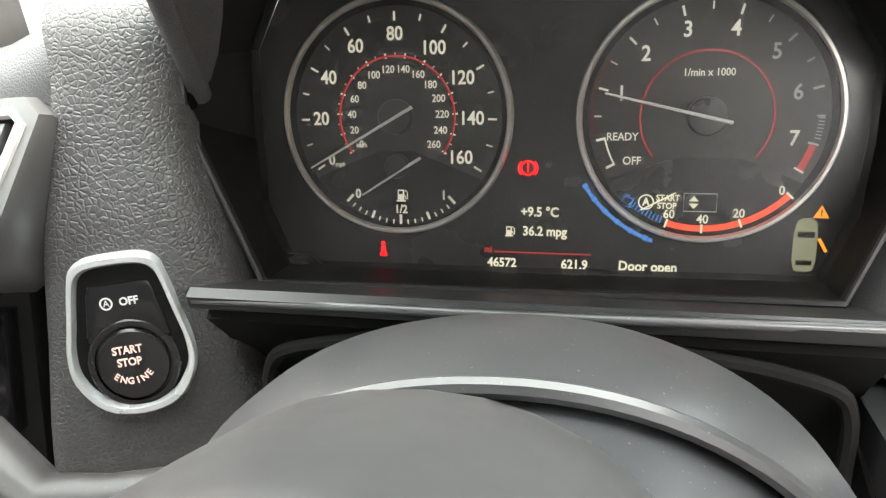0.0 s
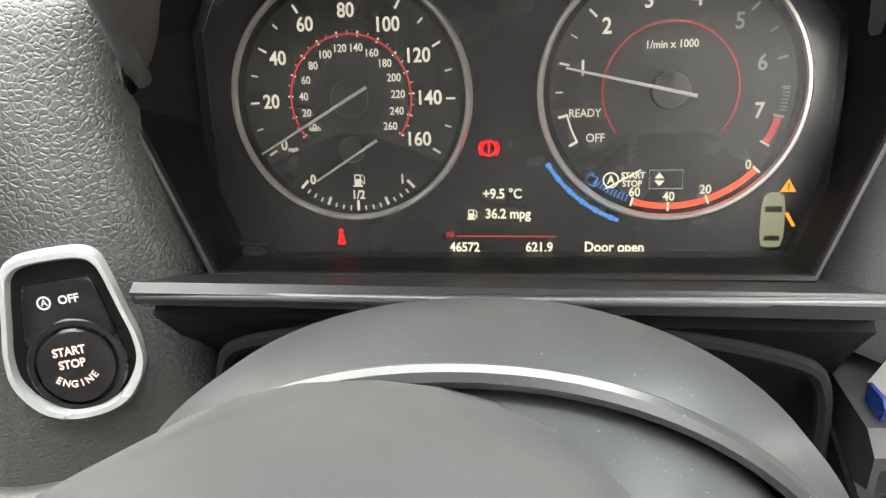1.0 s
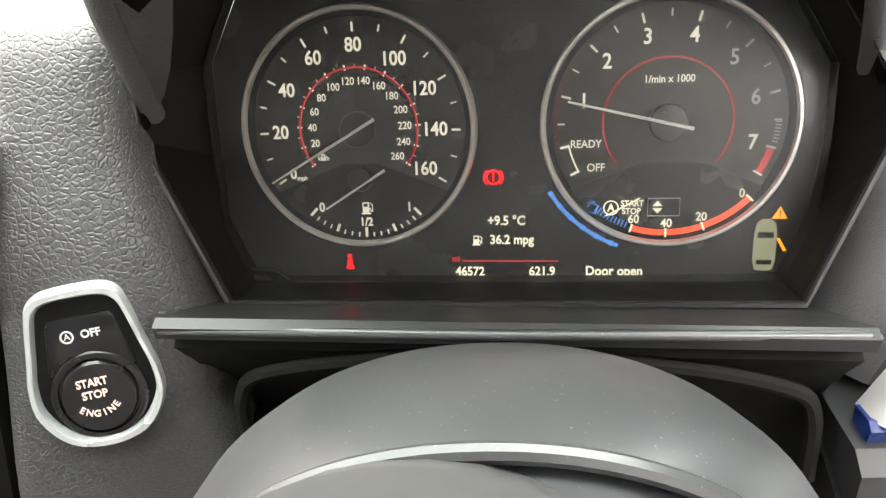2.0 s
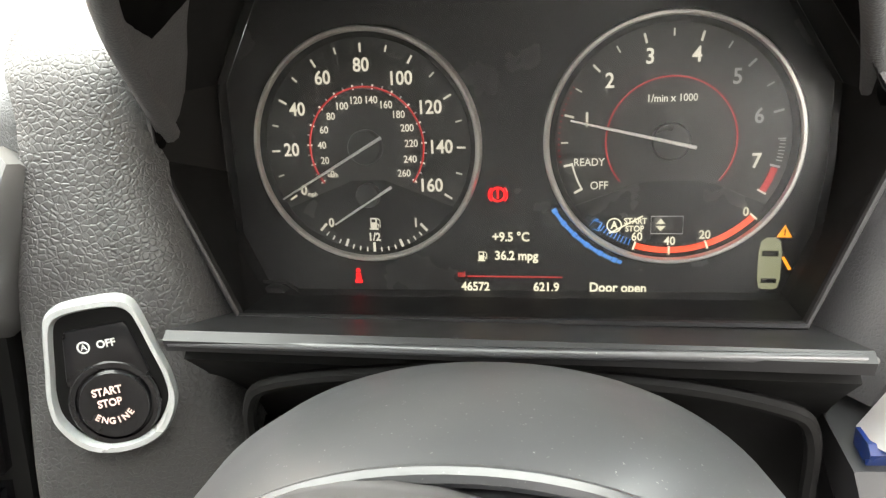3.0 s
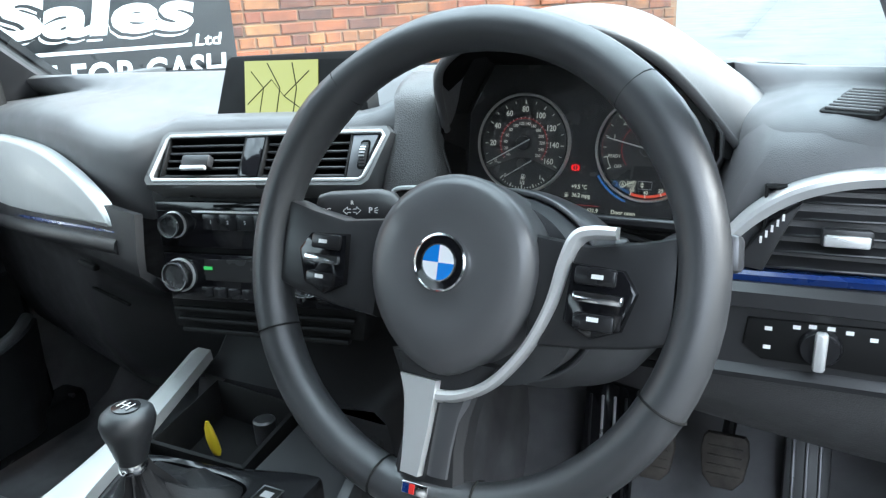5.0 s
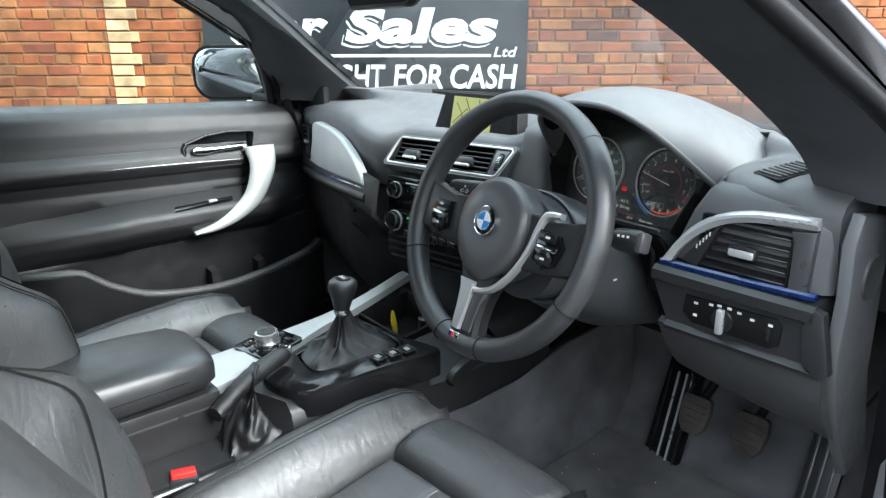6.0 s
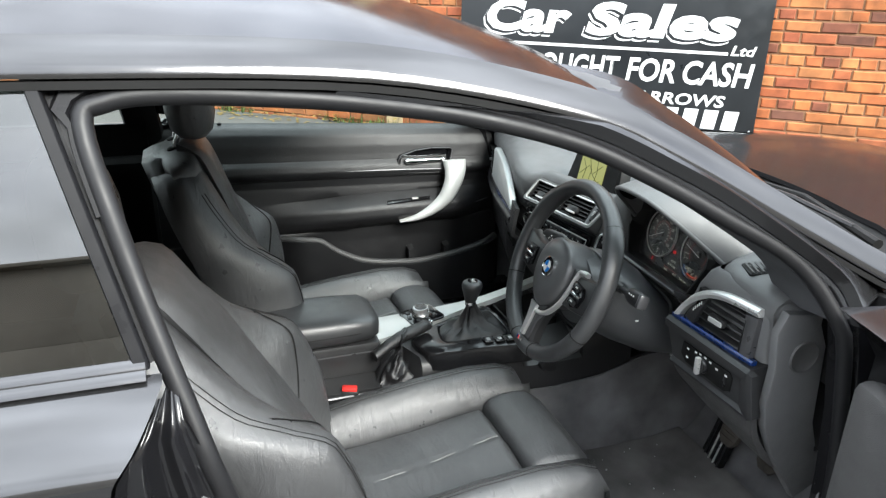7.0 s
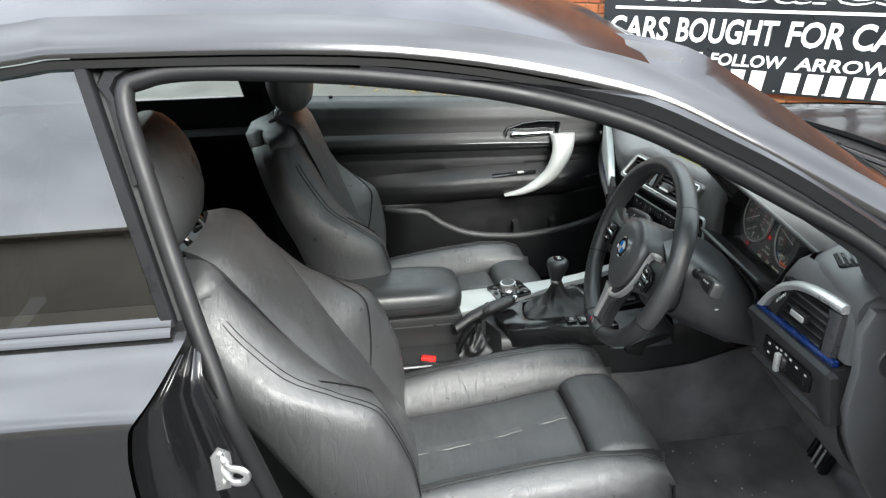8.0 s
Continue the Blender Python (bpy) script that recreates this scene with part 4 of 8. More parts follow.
# centre vents: silver bezel with two grilles
CV = axes((0.055, 0.206, 0.906), (0.292, 0.033, 0.008), (0, 0.60, 0.80))
bez = [(-0.146, 0.030), (-0.138, 0.036), (0.148, 0.036), (0.155, 0.028), (0.138, -0.030), (0.130, -0.036), (-0.152, -0.036), (-0.158, -0.029)]
inner = [(-0.134, 0.023), (-0.130, 0.027), (0.139, 0.027), (0.143, 0.022), (0.127, -0.023), (0.122, -0.027), (-0.140, -0.027), (-0.144, -0.022)]
rings = []
for poly, z in ((bez, -0.03), (bez, 0.004), ([(x * 0.985, y * 0.95) for x, y in bez], 0.009), ([(x * 1.02, y * 1.04) for x, y in inner], 0.009), (inner, 0.004), (inner, -0.03)):
    rings.append([CV @ Vector((x, y, z)) for x, y in poly])
cv = part("vent_bezel", loft(rings, caps=False), BEZEL, dash, "satin grey vent surround")
part("bezel_edge", tube([CV @ Vector((x * 1.02, y * 1.04, 0.0085)) for x, y in inner], 0.0024, 8, True), SILVER, cv, "bright silver edging")
vl = vent(-0.080, 0.001, 0.104, 0.048, CV @ Matrix.Translation((0, 0, 0.002)), 5, cv, "centre_vent")
vr = vent(0.054, 0.001, 0.104, 0.048, CV @ Matrix.Translation((0, 0, 0.002)), 5, cv, "centre_vent")
part("vent_divider", box((-0.014, 0.001, 0.003), (0.026, 0.05, 0.012), 0.003, CV), GLOSS, cv)
for px_, pl in ((-0.085, vl), (0.050, vr)):
    part("vent_tab", box((px_, -0.006, 0.010), (0.038, 0.015, 0.012), 0.003, CV), HARD, pl)
    part("tab_edge", box((px_, -0.0155, 0.015), (0.034, 0.0050, 0.006), 0.0015, CV), SILVER, pl, "silver tab edge")
cheek = part("wheel_panel", prism([(0.108, 0.025), (0.139, 0.025), (0.124, -0.025), (0.108, -0.025)], 0.012, CV @ Matrix.Translation((0, 0, -0.004)), 0.002), GREYMET, cv)
part("wheel_slot", prism(rounded(0.0115, 0.034, 0.004), 0.0006, CV @ Matrix.Translation((0.1255, 0.001, 0.0082))), VOID, cv)
thumb = part("thumbwheel", turned([(0.0185, -0.004), (0.0200, -0.003), (0.0200, 0.003), (0.0185, 0.004)], CV @ Matrix.Translation((0.1255, 0.001, -0.0060)) @ pose(0, 0, 0, 0, 90, 0), 28), HARD, cv, "ribbed vent thumbwheel")
for k in range(9):
    a = radians(-40 + 10 * k)
    part("thumb_rib", box((0, 0, 0), (0.0062, 0.0014, 0.0012), 0, CV @ Matrix.Translation((0.1255, 0.001 + 0.0202 * math.sin(a), -0.0060 + 0.0202 * math.cos(a))) @ pose(0, 0, 0, -math.degrees(a), 0, 0)), SILVER if 2 < k < 7 else GREYMET, thumb)

# radio and heater panels below
RV = axes((0.045, 0.190, 0.798), (1, 0.11, 0.02), (0, 0.14, 1))
stack = part("stack_body", prism([(-0.158, 0.072), (0.146, 0.072), (0.122, -0.10), (-0.140, -0.10)], 0.10, RV @ Matrix.Translation((0, 0, -0.105)), 0.004), MATTE, dash)
radio = part("radio_panel", prism([(-0.146, 0.060), (0.138, 0.060), (0.129, 0.004), (-0.141, 0.004)], 0.010, RV @ Matrix.Translation((0, 0, -0.006)), 0.003), GLOSS, dash, "gloss black radio fascia")
part("disc_slot", box((0.0, 0.0555, 0.0042), (0.12, 0.003, 0.001), 0, RV), VOID, radio)
part("key_frame", tube([RV @ Vector(q) for q in ((-0.090, 0.0485, 0.0052), (0.1275, 0.0485, 0.0052), (0.1210, 0.0245, 0.0052))], 0.0016, 8), SILVER, radio, "bright edge round the preset keys")
for k in range(8):
    bx = -0.0640 + 0.0235 * k
    b = part("preset_button", box((bx, 0.0365, 0.005), (0.0230, 0.0185, 0.004), 0.0008, RV), BUTTON, radio)
    if k < 6:
        writing("preset_mark", str(k + 1 if k < 2 else k + 3), 0.0062, RV @ Matrix.Translation((bx, 0.0365, 0.0072)), WHITE_INK, b)
    else:
        s = -1 if k == 6 else 1
        part("preset_arrow", prism([(-0.002 * s, -0.0024), (0.0028 * s, 0.0), (-0.002 * s, 0.0024)], 0.0003, RV @ Matrix.Translation((bx, 0.0365, 0.0072))), WHITE_INK, b)
for kx, kz, kr in ((-0.118, 0.032, 0.0150), (-0.116, -0.030, 0.0190), (0.058, -0.030, 0.0170)):
    kb = part("rotary_knob", turned([(kr, 0), (kr, 0.010), (kr * 0.94, 0.0135), (kr * 0.8, 0.014), (kr * 0.76, 0.012), (0.0, 0.012)], RV @ Matrix.Translation((kx, kz, 0.004)), 32), BUTTON, dash, "black rotary knob")
    part("knob_ring", turned([(kr * 1.10, 0.0), (kr * 1.10, 0.0025), (kr * 0.98, 0.003), (kr * 0.98, 0.0)], RV @ Matrix.Translation((kx, kz, 0.004)), 32), SILVER, kb, "bright silver knob ring")
    part("knob_rim", turned([(kr * 0.99, 0.012), (kr * 0.95, 0.0145), (kr * 0.86, 0.0145), (kr * 0.86, 0.012)], RV @ Matrix.Translation((kx, kz, 0.004)), 32), CHROME, kb)
heater = part("heater_panel", prism([(-0.141, -0.003), (0.127, -0.003), (0.118, -0.062), (-0.134, -0.062)], 0.010, RV @ Matrix.Translation((0, 0, -0.006)), 0.003), GLOSS, dash, "gloss black heater fascia")
part("heater_display", box((-0.025, -0.022, 0.0045), (0.11, 0.026, 0.001), 0, RV), DISPLAY, heater)
writing("heater_mark", "26", 0.008, RV @ Matrix.Translation((0.090, -0.020, 0.0047)), WHITE_INK, heater)
for k in range(7):
    part("heater_button", box((-0.080 + 0.020 * k, -0.050, 0.005), (0.018, 0.012, 0.004), 0.001, RV), BUTTON, heater)
part("heater_lamp", box((-0.075, -0.020, 0.0055), (0.012, 0.004, 0.0005), 0, RV), glow("green_lamp", (0.1, 0.8, 0.15), 0.1), heater)
for k in range(3):
    part("low_rib", box((-0.01, -0.075 - 0.013 * k, -0.004), (0.25 - 0.01 * k, 0.006, 0.012), 0.002, RV), MATTE, dash)

# navigation screen on the dash top
SV = axes((0.042, 0.300, 0.975), (1, 0.06, 0.0), (0, 0.20, 1))
scr = thing("navigation_screen", SV @ Vector((0, -0.05, 0)), "dark wide screen showing a yellow-green map", "screen")
part("housing", prism([(-0.132, -0.060), (0.102, -0.060), (0.086, 0.036), (0.080, 0.043), (-0.100, 0.040), (-0.108, 0.034)], 0.03, SV @ Matrix.Translation((0, 0, -0.03)), 0.004), MATTE, scr)
part("map", box((-0.025, -0.006, 0.001), (0.106, 0.078, 0.0012), 0, SV), LIT_MAP, scr, "dim yellow-green map picture")
part("side_pane", box((0.056, -0.006, 0.001), (0.050, 0.078, 0.0012), 0, SV), MATTE, scr)
for a in (((-0.09, -0.02), (-0.03, 0.01), (0.0, -0.01), (0.06, 0.02)), ((-0.02, -0.035), (-0.01, 0.0), (-0.04, 0.03)), ((0.02, -0.035), (0.03, 0.0), (0.02, 0.03)), ((-0.08, 0.02), (-0.05, 0.0), (-0.06, -0.03)), ((0.0, -0.01), (0.04, -0.025), (0.06, -0.02))):
    part("map_road", tube([SV @ Vector((x * 0.6 - 0.02, y, 0.0018)) for x, y in a], 0.0007, 5), MATTE, scr)
part("foot", box((0.0, -0.056, -0.02), (0.17, 0.02, 0.05), 0.006, SV), MATTE, scr)

# ---- driver's side of the dash ----
LIP = [(0.248, 0.276, 0.936), (0.253, 0.262, 0.950), (0.259, 0.243, 0.969), (0.267, 0.222, 0.989), (0.282, 0.199, 1.009), (0.310, 0.180, 1.027), (0.350, 0.167, 1.038), (0.400, 0.160, 1.043), (0.445, 0.166, 1.038), (0.480, 0.187, 1.018), (0.505, 0.219, 0.989), (0.524, 0.252, 0.959), (0.541, 0.286, 0.929), (0.550, 0.305, 0.912)]
lip = spline(LIP, 5)


def hood_point(u, v):
    k = u * (len(lip) - 1)
    i = min(int(k), len(lip) - 2)
    a = lip[i].lerp(lip[i + 1], k - i)
    e = max(0.0, (u - 0.70) / 0.30)
    b = Vector((0.262 + 0.285 * u, 0.595 - 0.10 * e * e, 0.958))
    p = a.lerp(b, v)
    t = 1 - (1 - v) ** (1.0 + 0.5 * e)
    base = 0.930 + 0.032 * v
    p.z = base + (a.z - 0.930) * (1 - t) ** 0.95 + 0.038 * math.sin(math.pi * v ** 0.8) * math.sin(math.pi * min(1.0, 0.12 + 0.86 * u)) ** 0.6
    p.x += 0.028 * e * math.sin(math.pi * min(1.0, v * 1.3)) ** 1.0
    return p


hood = part("instrument_hood", sheet(hood_point, 60, 20, 0.004), DASHTOP, dash, "arched soft black instrument hood", smooth=60)
part("hood_lip", tube([p + Vector((0, 0.003, -0.004)) for p in lip], 0.0048, 10), DASHTOP, hood)

CM = pose(0.397, 0.295, 0.9153, 77.68, 0, -3.62) @ Matrix.Scale(1.027, 4)   # the dial plane: x right, y up, z to the driver


def cl(u, v, w=0.0):
    return CM @ Vector((u / 1.013, v / 1.013, w / 1.013))


DISP = [(-0.1305, -0.0735), (0.1215, -0.0735), (0.1275, -0.010), (0.1275, 0.022), (0.092, 0.080), (-0.104, 0.082), (-0.1305, 0.030), (-0.1305, -0.010)]
FRONT = [(-0.1175, -0.0685), (0.1130, -0.0665), (0.1370, -0.004), (0.1350, 0.016), (0.090, 0.086), (-0.108, 0.092), (-0.1470, 0.026), (-0.1470, 0.000)]
bezel = part("instrument_surround", loft([[cl(x, y, 0.0005) for x, y in DISP], [cl(x * 1.01, y * 1.0, 0.004) for x, y in DISP], [cl(x, y, 0.034) for x, y in FRONT], [cl(x * 1.012, y * 1.012, 0.037) for x, y in FRONT], [cl(x * 1.02, y * 1.02, 0.034) for x, y in FRONT], [cl(x * 1.0, y * 0.98, -0.02) for x, y in FRONT]], caps=False), MATTE, dash, "matte black instrument surround", smooth=25)
part("surround_rim", tube([cl(x * 1.01, y * 1.01, 0.037) for x, y in FRONT], 0.0016, 6, True), HARD, bezel)
# lining from the surround up to the hood's lip, its shade put into the colour
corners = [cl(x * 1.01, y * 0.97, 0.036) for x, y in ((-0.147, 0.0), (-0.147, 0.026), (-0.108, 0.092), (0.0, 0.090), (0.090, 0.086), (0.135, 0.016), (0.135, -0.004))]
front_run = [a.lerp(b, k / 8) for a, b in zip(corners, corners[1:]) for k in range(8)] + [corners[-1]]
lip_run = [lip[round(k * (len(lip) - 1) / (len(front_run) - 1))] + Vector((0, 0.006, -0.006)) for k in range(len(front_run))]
part("hood_lining", loft([front_run, [a.lerp(b, 0.5) + Vector((0, 0, -0.004)) for a, b in zip(front_run, lip_run)], lip_run], closed=False), VOID, hood, "black hood lining with recess shade in its colour", smooth=50)

# ledge under the dials; a paler tube along its lip paints the edge highlight
rows = []
for u, ub in ((-0.1295, -0.122), (0.1235, 0.118)):
    rows.append([cl(ub, -0.080, 0.0), cl(ub, -0.0755, 0.002), cl(u, -0.0610, 0.0755), cl(u, -0.0640, 0.079), cl(u, -0.0690, 0.077), cl(u, -0.0720, 0.068), cl(ub, -0.100, 0.01)])
ledge = part("dial_ledge", loft(rows), HARD, dash, "satin black ledge under the dials")
part("ledge_edge", tube([cl(-0.130, -0.0655, 0.0755), cl(-0.128, -0.0655, 0.0765), cl(0.0, -0.0645, 0.0785), cl(0.120, -0.0635, 0.0765), cl(0.1245, -0.0650, 0.0745)], [0.0016, 0.0020, 0.0020, 0.0020, 0.0016], 12), COLUMN, ledge, "ledge edging, paler for the highlight on the lip")
part("ledge_skirt", sheet(lambda u, v: cl(-0.128 + 0.2515 * u, -0.073 - 0.085 * v, 0.066 - 0.045 * v - 0.02 * math.sin(math.pi * v)), 10, 8, 0.004), MATTE, dash, "matte black panel round the column")
arch = spline([(-0.108, -0.125, 0.055), (-0.106, -0.100, 0.060), (-0.090, -0.086, 0.066), (-0.03, -0.077, 0.070), (0.05, -0.078, 0.070), (0.098, -0.087, 0.066), (0.112, -0.100, 0.060), (0.114, -0.13, 0.055)], 5)
part("column_arch", tube([cl(p.x, p.y, p.z) for p in arch], 0.0032, 8), MATTE, dash, "black lip round the column")

# grained pillar with the start button, between centre vents and dials
PILL = [(0.990, 0.186, 0.250, 0.320, 0.320), (0.980, 0.190, 0.247, 0.276, 0.280), (0.968, 0.195, 0.244, 0.254, 0.262), (0.945, 0.200, 0.244, 0.243, 0.255), (0.92, 0.200, 0.248, 0.232, 0.250), (0.885, 0.195, 0.258, 0.2180, 0.2405), (0.845, 0.190, 0.268, 0.2100, 0.2350), (0.80, 0.184, 0.276, 0.2010, 0.2300), (0.755, 0.178, 0.285, 0.196, 0.226)]
rows = []
for z, xl, xr, yl, yr in [(z, *lerp_table(sorted(PILL), z)) for z in [0.990 - 0.235 * (k / 24) ** 1.4 for k in range(25)]]:
    rows.append([Vector(p) for p in ((xl, yl + 0.09, z), (xl, yl + 0.010, z), (xl + 0.003, yl + 0.003, z), (xl + 0.010, yl + 0.001, z), (xr - 0.012, yr - 0.004, z), (xr - 0.004, yr + 0.001, z), (xr, yr + 0.010, z), (xr, yr + 0.06, z))])
pillar = part("dash_pillar", loft(rows, closed=False), SOFT, dash, "grained black pillar beside the dials", smooth=50)

SB = axes((0.2265, 0.2185, 0.8465), (0.94, 0.34, 0), (0, 0.17, 1)) @ Matrix.Diagonal((0.85, 0.93, 0.91, 1.0))     # start button plate
ringo = spline([(-0.013, 0.0372, 0), (-0.0195, 0.0335, 0), (-0.0225, 0.0260, 0), (-0.0265, 0.008, 0), (-0.0295, -0.006, 0), (-0.0285, -0.020, 0), (-0.018, -0.034, 0), (0.0, -0.0385, 0), (0.018, -0.034, 0), (0.0285, -0.020, 0), (0.0295, -0.006, 0), (0.0265, 0.008, 0), (0.0225, 0.0260, 0), (0.0195, 0.0335, 0), (0.013, 0.0372, 0), (0.0, 0.0380, 0)], 4, True)
sring = []
for s, z in ((1.0, -0.012), (1.0, 0.0015), (0.965, 0.0035), (0.90, 0.0035), (0.865, 0.001), (0.85, -0.010)):
    sring.append([SB @ Vector((p.x * s, p.y * s, z)) for p in ringo])
sbt = thing("start_button", SB @ Vector((0, 0, 0)), "black start stop button in a satin grey ring", "button")
part("ring", loft(sring, caps=False), RINGMETAL, sbt, "satin grey metal surround")
part("well", prism([(p.x * 0.86, p.y * 0.86) for p in ringo], 0.002, SB @ Matrix.Translation((0, 0, -0.003))), MATTE, sbt)
part("lamp_slot", box((0, 0.0285, -0.004), (0.010, 0.0018, 0.004), 0, SB), GREY_INK, sbt)
offb = part("off_key", prism([(-0.0150, 0.0225), (-0.0135, 0.0245), (0.0135, 0.0245), (0.0150, 0.0225), (0.0195, -0.001), (0.0150, -0.004), (0.0115, 0.0035), (0.0, 0.0072), (-0.0115, 0.0035), (-0.0150, -0.004), (-0.0195, -0.001)], 0.009, SB @ Matrix.Translation((0, 0, -0.008)), 0.0012), BUTTON, sbt)
writing("off_mark", "OFF", 0.0050, SB @ Matrix.Translation((0.0035, 0.0160, 0.0012)), WHITE_INK, offb, bold=0.00012)
part("off_circle", tube([SB @ Vector((-0.0068 + 0.0026 * math.cos(a), 0.0160 + 0.0026 * math.sin(a), 0.0012)) for a in [math.pi * 2 * k / 16 for k in range(16)]], 0.0004, 5, True), WHITE_INK, offb)
writing("off_letter", "A", 0.0042, SB @ Matrix.Translation((-0.0068, 0.0160, 0.0012)), WHITE_INK, offb)
part("key_collar", turned([(0.0215, -0.006), (0.0215, 0.0005), (0.0205, 0.0015), (0.0182, 0.0015), (0.0178, 0.0)], SB @ Matrix.Translation((0, -0.0135, 0)), 36), BUTTON, sbt)
key = part("start_key", turned([(0.0170, -0.006), (0.0170, 0.0018), (0.0160, 0.0030), (0.010, 0.0030), (0.0, 0.0026)], SB @ Matrix.Translation((0, -0.0135, 0)), 36), BUTTON, sbt)
for k, (tx, sz) in enumerate((("START", 0.0052), ("STOP", 0.0052))):
    writing("start_mark", tx, sz, SB @ Matrix.Translation((-0.0015, -0.0060 - 0.0058 * k, 0.0033)), PINK_INK, key, bold=0.0001, wide=0.92)
for k, ch in enumerate("ENGINE"):
    a = radians(-90 + 16.5 * (k - 2.5))
    writing("start_mark", ch, 0.0044, SB @ Matrix.Translation((-0.001 + 0.0118 * math.cos(a), -0.0092 + 0.0118 * math.sin(a), 0.0033)) @ pose(0, 0, 0, 0, 0, math.degrees(a) + 90), PINK_INK, key, bold=0.00008)

# driver's air vent pod
rows = []
for z, xl, xr, y in ((0.944, 0.575, 0.742, 0.232), (0.932, 0.566, 0.744, 0.218), (0.90, 0.548, 0.745, 0.214), (0.86, 0.532, 0.746, 0.214), (0.828, 0.522, 0.746, 0.216)):
    rows.append([Vector(p) for p in ((xl - 0.02, y + 0.09, z), (xl, y + 0.02, z), (xl + 0.01, y + 0.008, z), (xr - 0.01, y + 0.010, z), (xr, y + 0.02, z), (xr, y + 0.12, z))])
pod = part("vent_pod", loft(rows, closed=False), DASHTOP, dash, smooth=50)
DV = axes((0.64, 0.214, 0.868), (1, 0.03, 0), (0, 0.08, 1))
sw = [(-0.117, -0.040), (-0.100, -0.012), (-0.075, 0.018), (-0.045, 0.038), (-0.005, 0.050), (0.04, 0.055), (0.082, 0.057)]
sw_in = [(-0.102, -0.040), (-0.088, -0.016), (-0.064, 0.008), (-0.035, 0.026), (0.0, 0.036), (0.042, 0.040), (0.083, 0.042)]
so, si = spline([(x, y, 0) for x, y in sw], 5), spline([(x, y, 0) for x, y in sw_in], 5)
rows = []
for a, b in zip(so, si):
    mid = a.lerp(b, 0.5)
    rows.append([DV @ Vector(q) for q in ((a.x, a.y, -0.006), (a.x, a.y, 0.004), (a.lerp(b, 0.25).x, a.lerp(b, 0.25).y, 0.010), (mid.x, mid.y, 0.011), (b.x, b.y, 0.006), (b.x, b.y, -0.006))])
part("vent_swoosh", loft(rows), SILVER, dash, "curved satin silver vent trim")
part("vent_cheek", prism([(0.060, -0.040), (0.083, -0.040), (0.083, 0.040), (0.052, 0.036), (0.058, 0.02)], 0.012, DV @ Matrix.Translation((0, 0, -0.006)), 0.002), GREYMET, dash)
dv = vent(-0.004, -0.003, 0.118, 0.072, DV @ Matrix.Translation((0, 0, -0.002)), 5, dash, "driver_vent")
part("vent_tab", box((-0.002, -0.004, 0.008), (0.038, 0.016, 0.010), 0.003, DV), HARD, dv)
part("tab_edge", box((-0.002, -0.006, 0.013), (0.034, 0.010, 0.005), 0.002, DV), SILVER, dv, "silver tab edge")
lever = part("vent_lever", prism([(-0.088, -0.034), (-0.060, 0.004), (-0.036, 0.024), (-0.052, -0.012), (-0.062, -0.038)], 0.011, DV @ Matrix.Translation((0, 0, -0.004)), 0.002), HARD, dash)
for k in range(5):
    part("lever_mark", box((-0.066 + 0.004 * k, -0.010 + 0.005 * k, 0.0078), (0.002, 0.006, 0.0006), 0, DV), WHITE_INK, lever)
part("blue_strip", loft([[DV @ Vector(q) for q in ((x, y + 0.0045, -0.004), (x, y + 0.0045, 0.006), (x, y + 0.0015, 0.009), (x, y - 0.0045, 0.007), (x, y - 0.005, -0.004))] for x, y in ((-0.118, -0.0435), (-0.05, -0.043), (0.03, -0.042), (0.095, -0.040))]), BLUE, dash, "glossy deep blue trim strip")

# lower panel with the light switch
LP = axes((0.645, 0.206, 0.775), (1, 0.02, 0), (0, -0.02, 1))
rows = []
for sx in ((-0.128, -0.104), (0.096, 0.112)):
    xa, xb = sx
    rows.append([LP @ Vector(q) for q in ((xa, 0.048, -0.06), (xa, 0.046, 0.006), (xa, 0.040, 0.014), (xa, 0.026, 0.014), (xa, 0.022, 0.006), (xb, -0.034, 0.004), (xb, -0.040, 0.012), (xb, -0.046, 0.010), (xb, -0.050, -0.06))])
lp = part("switch_panel", loft(rows), HARD, dash, "satin black switch panel", smooth=30)
part("panel_end", prism([(0.096, 0.044), (0.108, 0.040), (0.124, -0.036), (0.112, -0.046), (0.090, -0.03), (0.084, 0.02)], 0.014, LP @ Matrix.Translation((0, 0, 0.0)), 0.003), HARD, lp)
part("switch_plate", prism([(-0.075, 0.014), (0.052, 0.016), (0.060, 0.008), (0.058, -0.020), (0.046, -0.027), (-0.062, -0.025), (-0.078, -0.012)], 0.006, LP @ Matrix.Translation((0, 0, 0.003)), 0.002), MATTE, lp)
part("light_switch", turned([(0.017, 0), (0.017, 0.006), (0.015, 0.009), (0.0, 0.009)], LP @ Matrix.Translation((-0.017, -0.006, 0.007)), 28), BUTTON, lp)
part("switch_bar", box((-0.017, -0.006, 0.019), (0.010, 0.036, 0.010), 0.003, LP), SILVER, lp, "bright silver switch bar")
for dx, dz in ((-0.058, 0.006), (-0.058, -0.012), (-0.036, 0.010), (-0.024, 0.012), (-0.010, 0.012), (0.004, 0.010), (0.022, 0.006), (0.046, 0.006)):
    part("switch_mark", box((dx, dz, 0.0094), (0.006, 0.0035, 0.0005), 0, LP), WHITE_INK, lp)
part("dimmer_wheel", box((0.044, -0.008, 0.008), (0.006, 0.020, 0.006), 0.002, LP), BUTTON, lp)


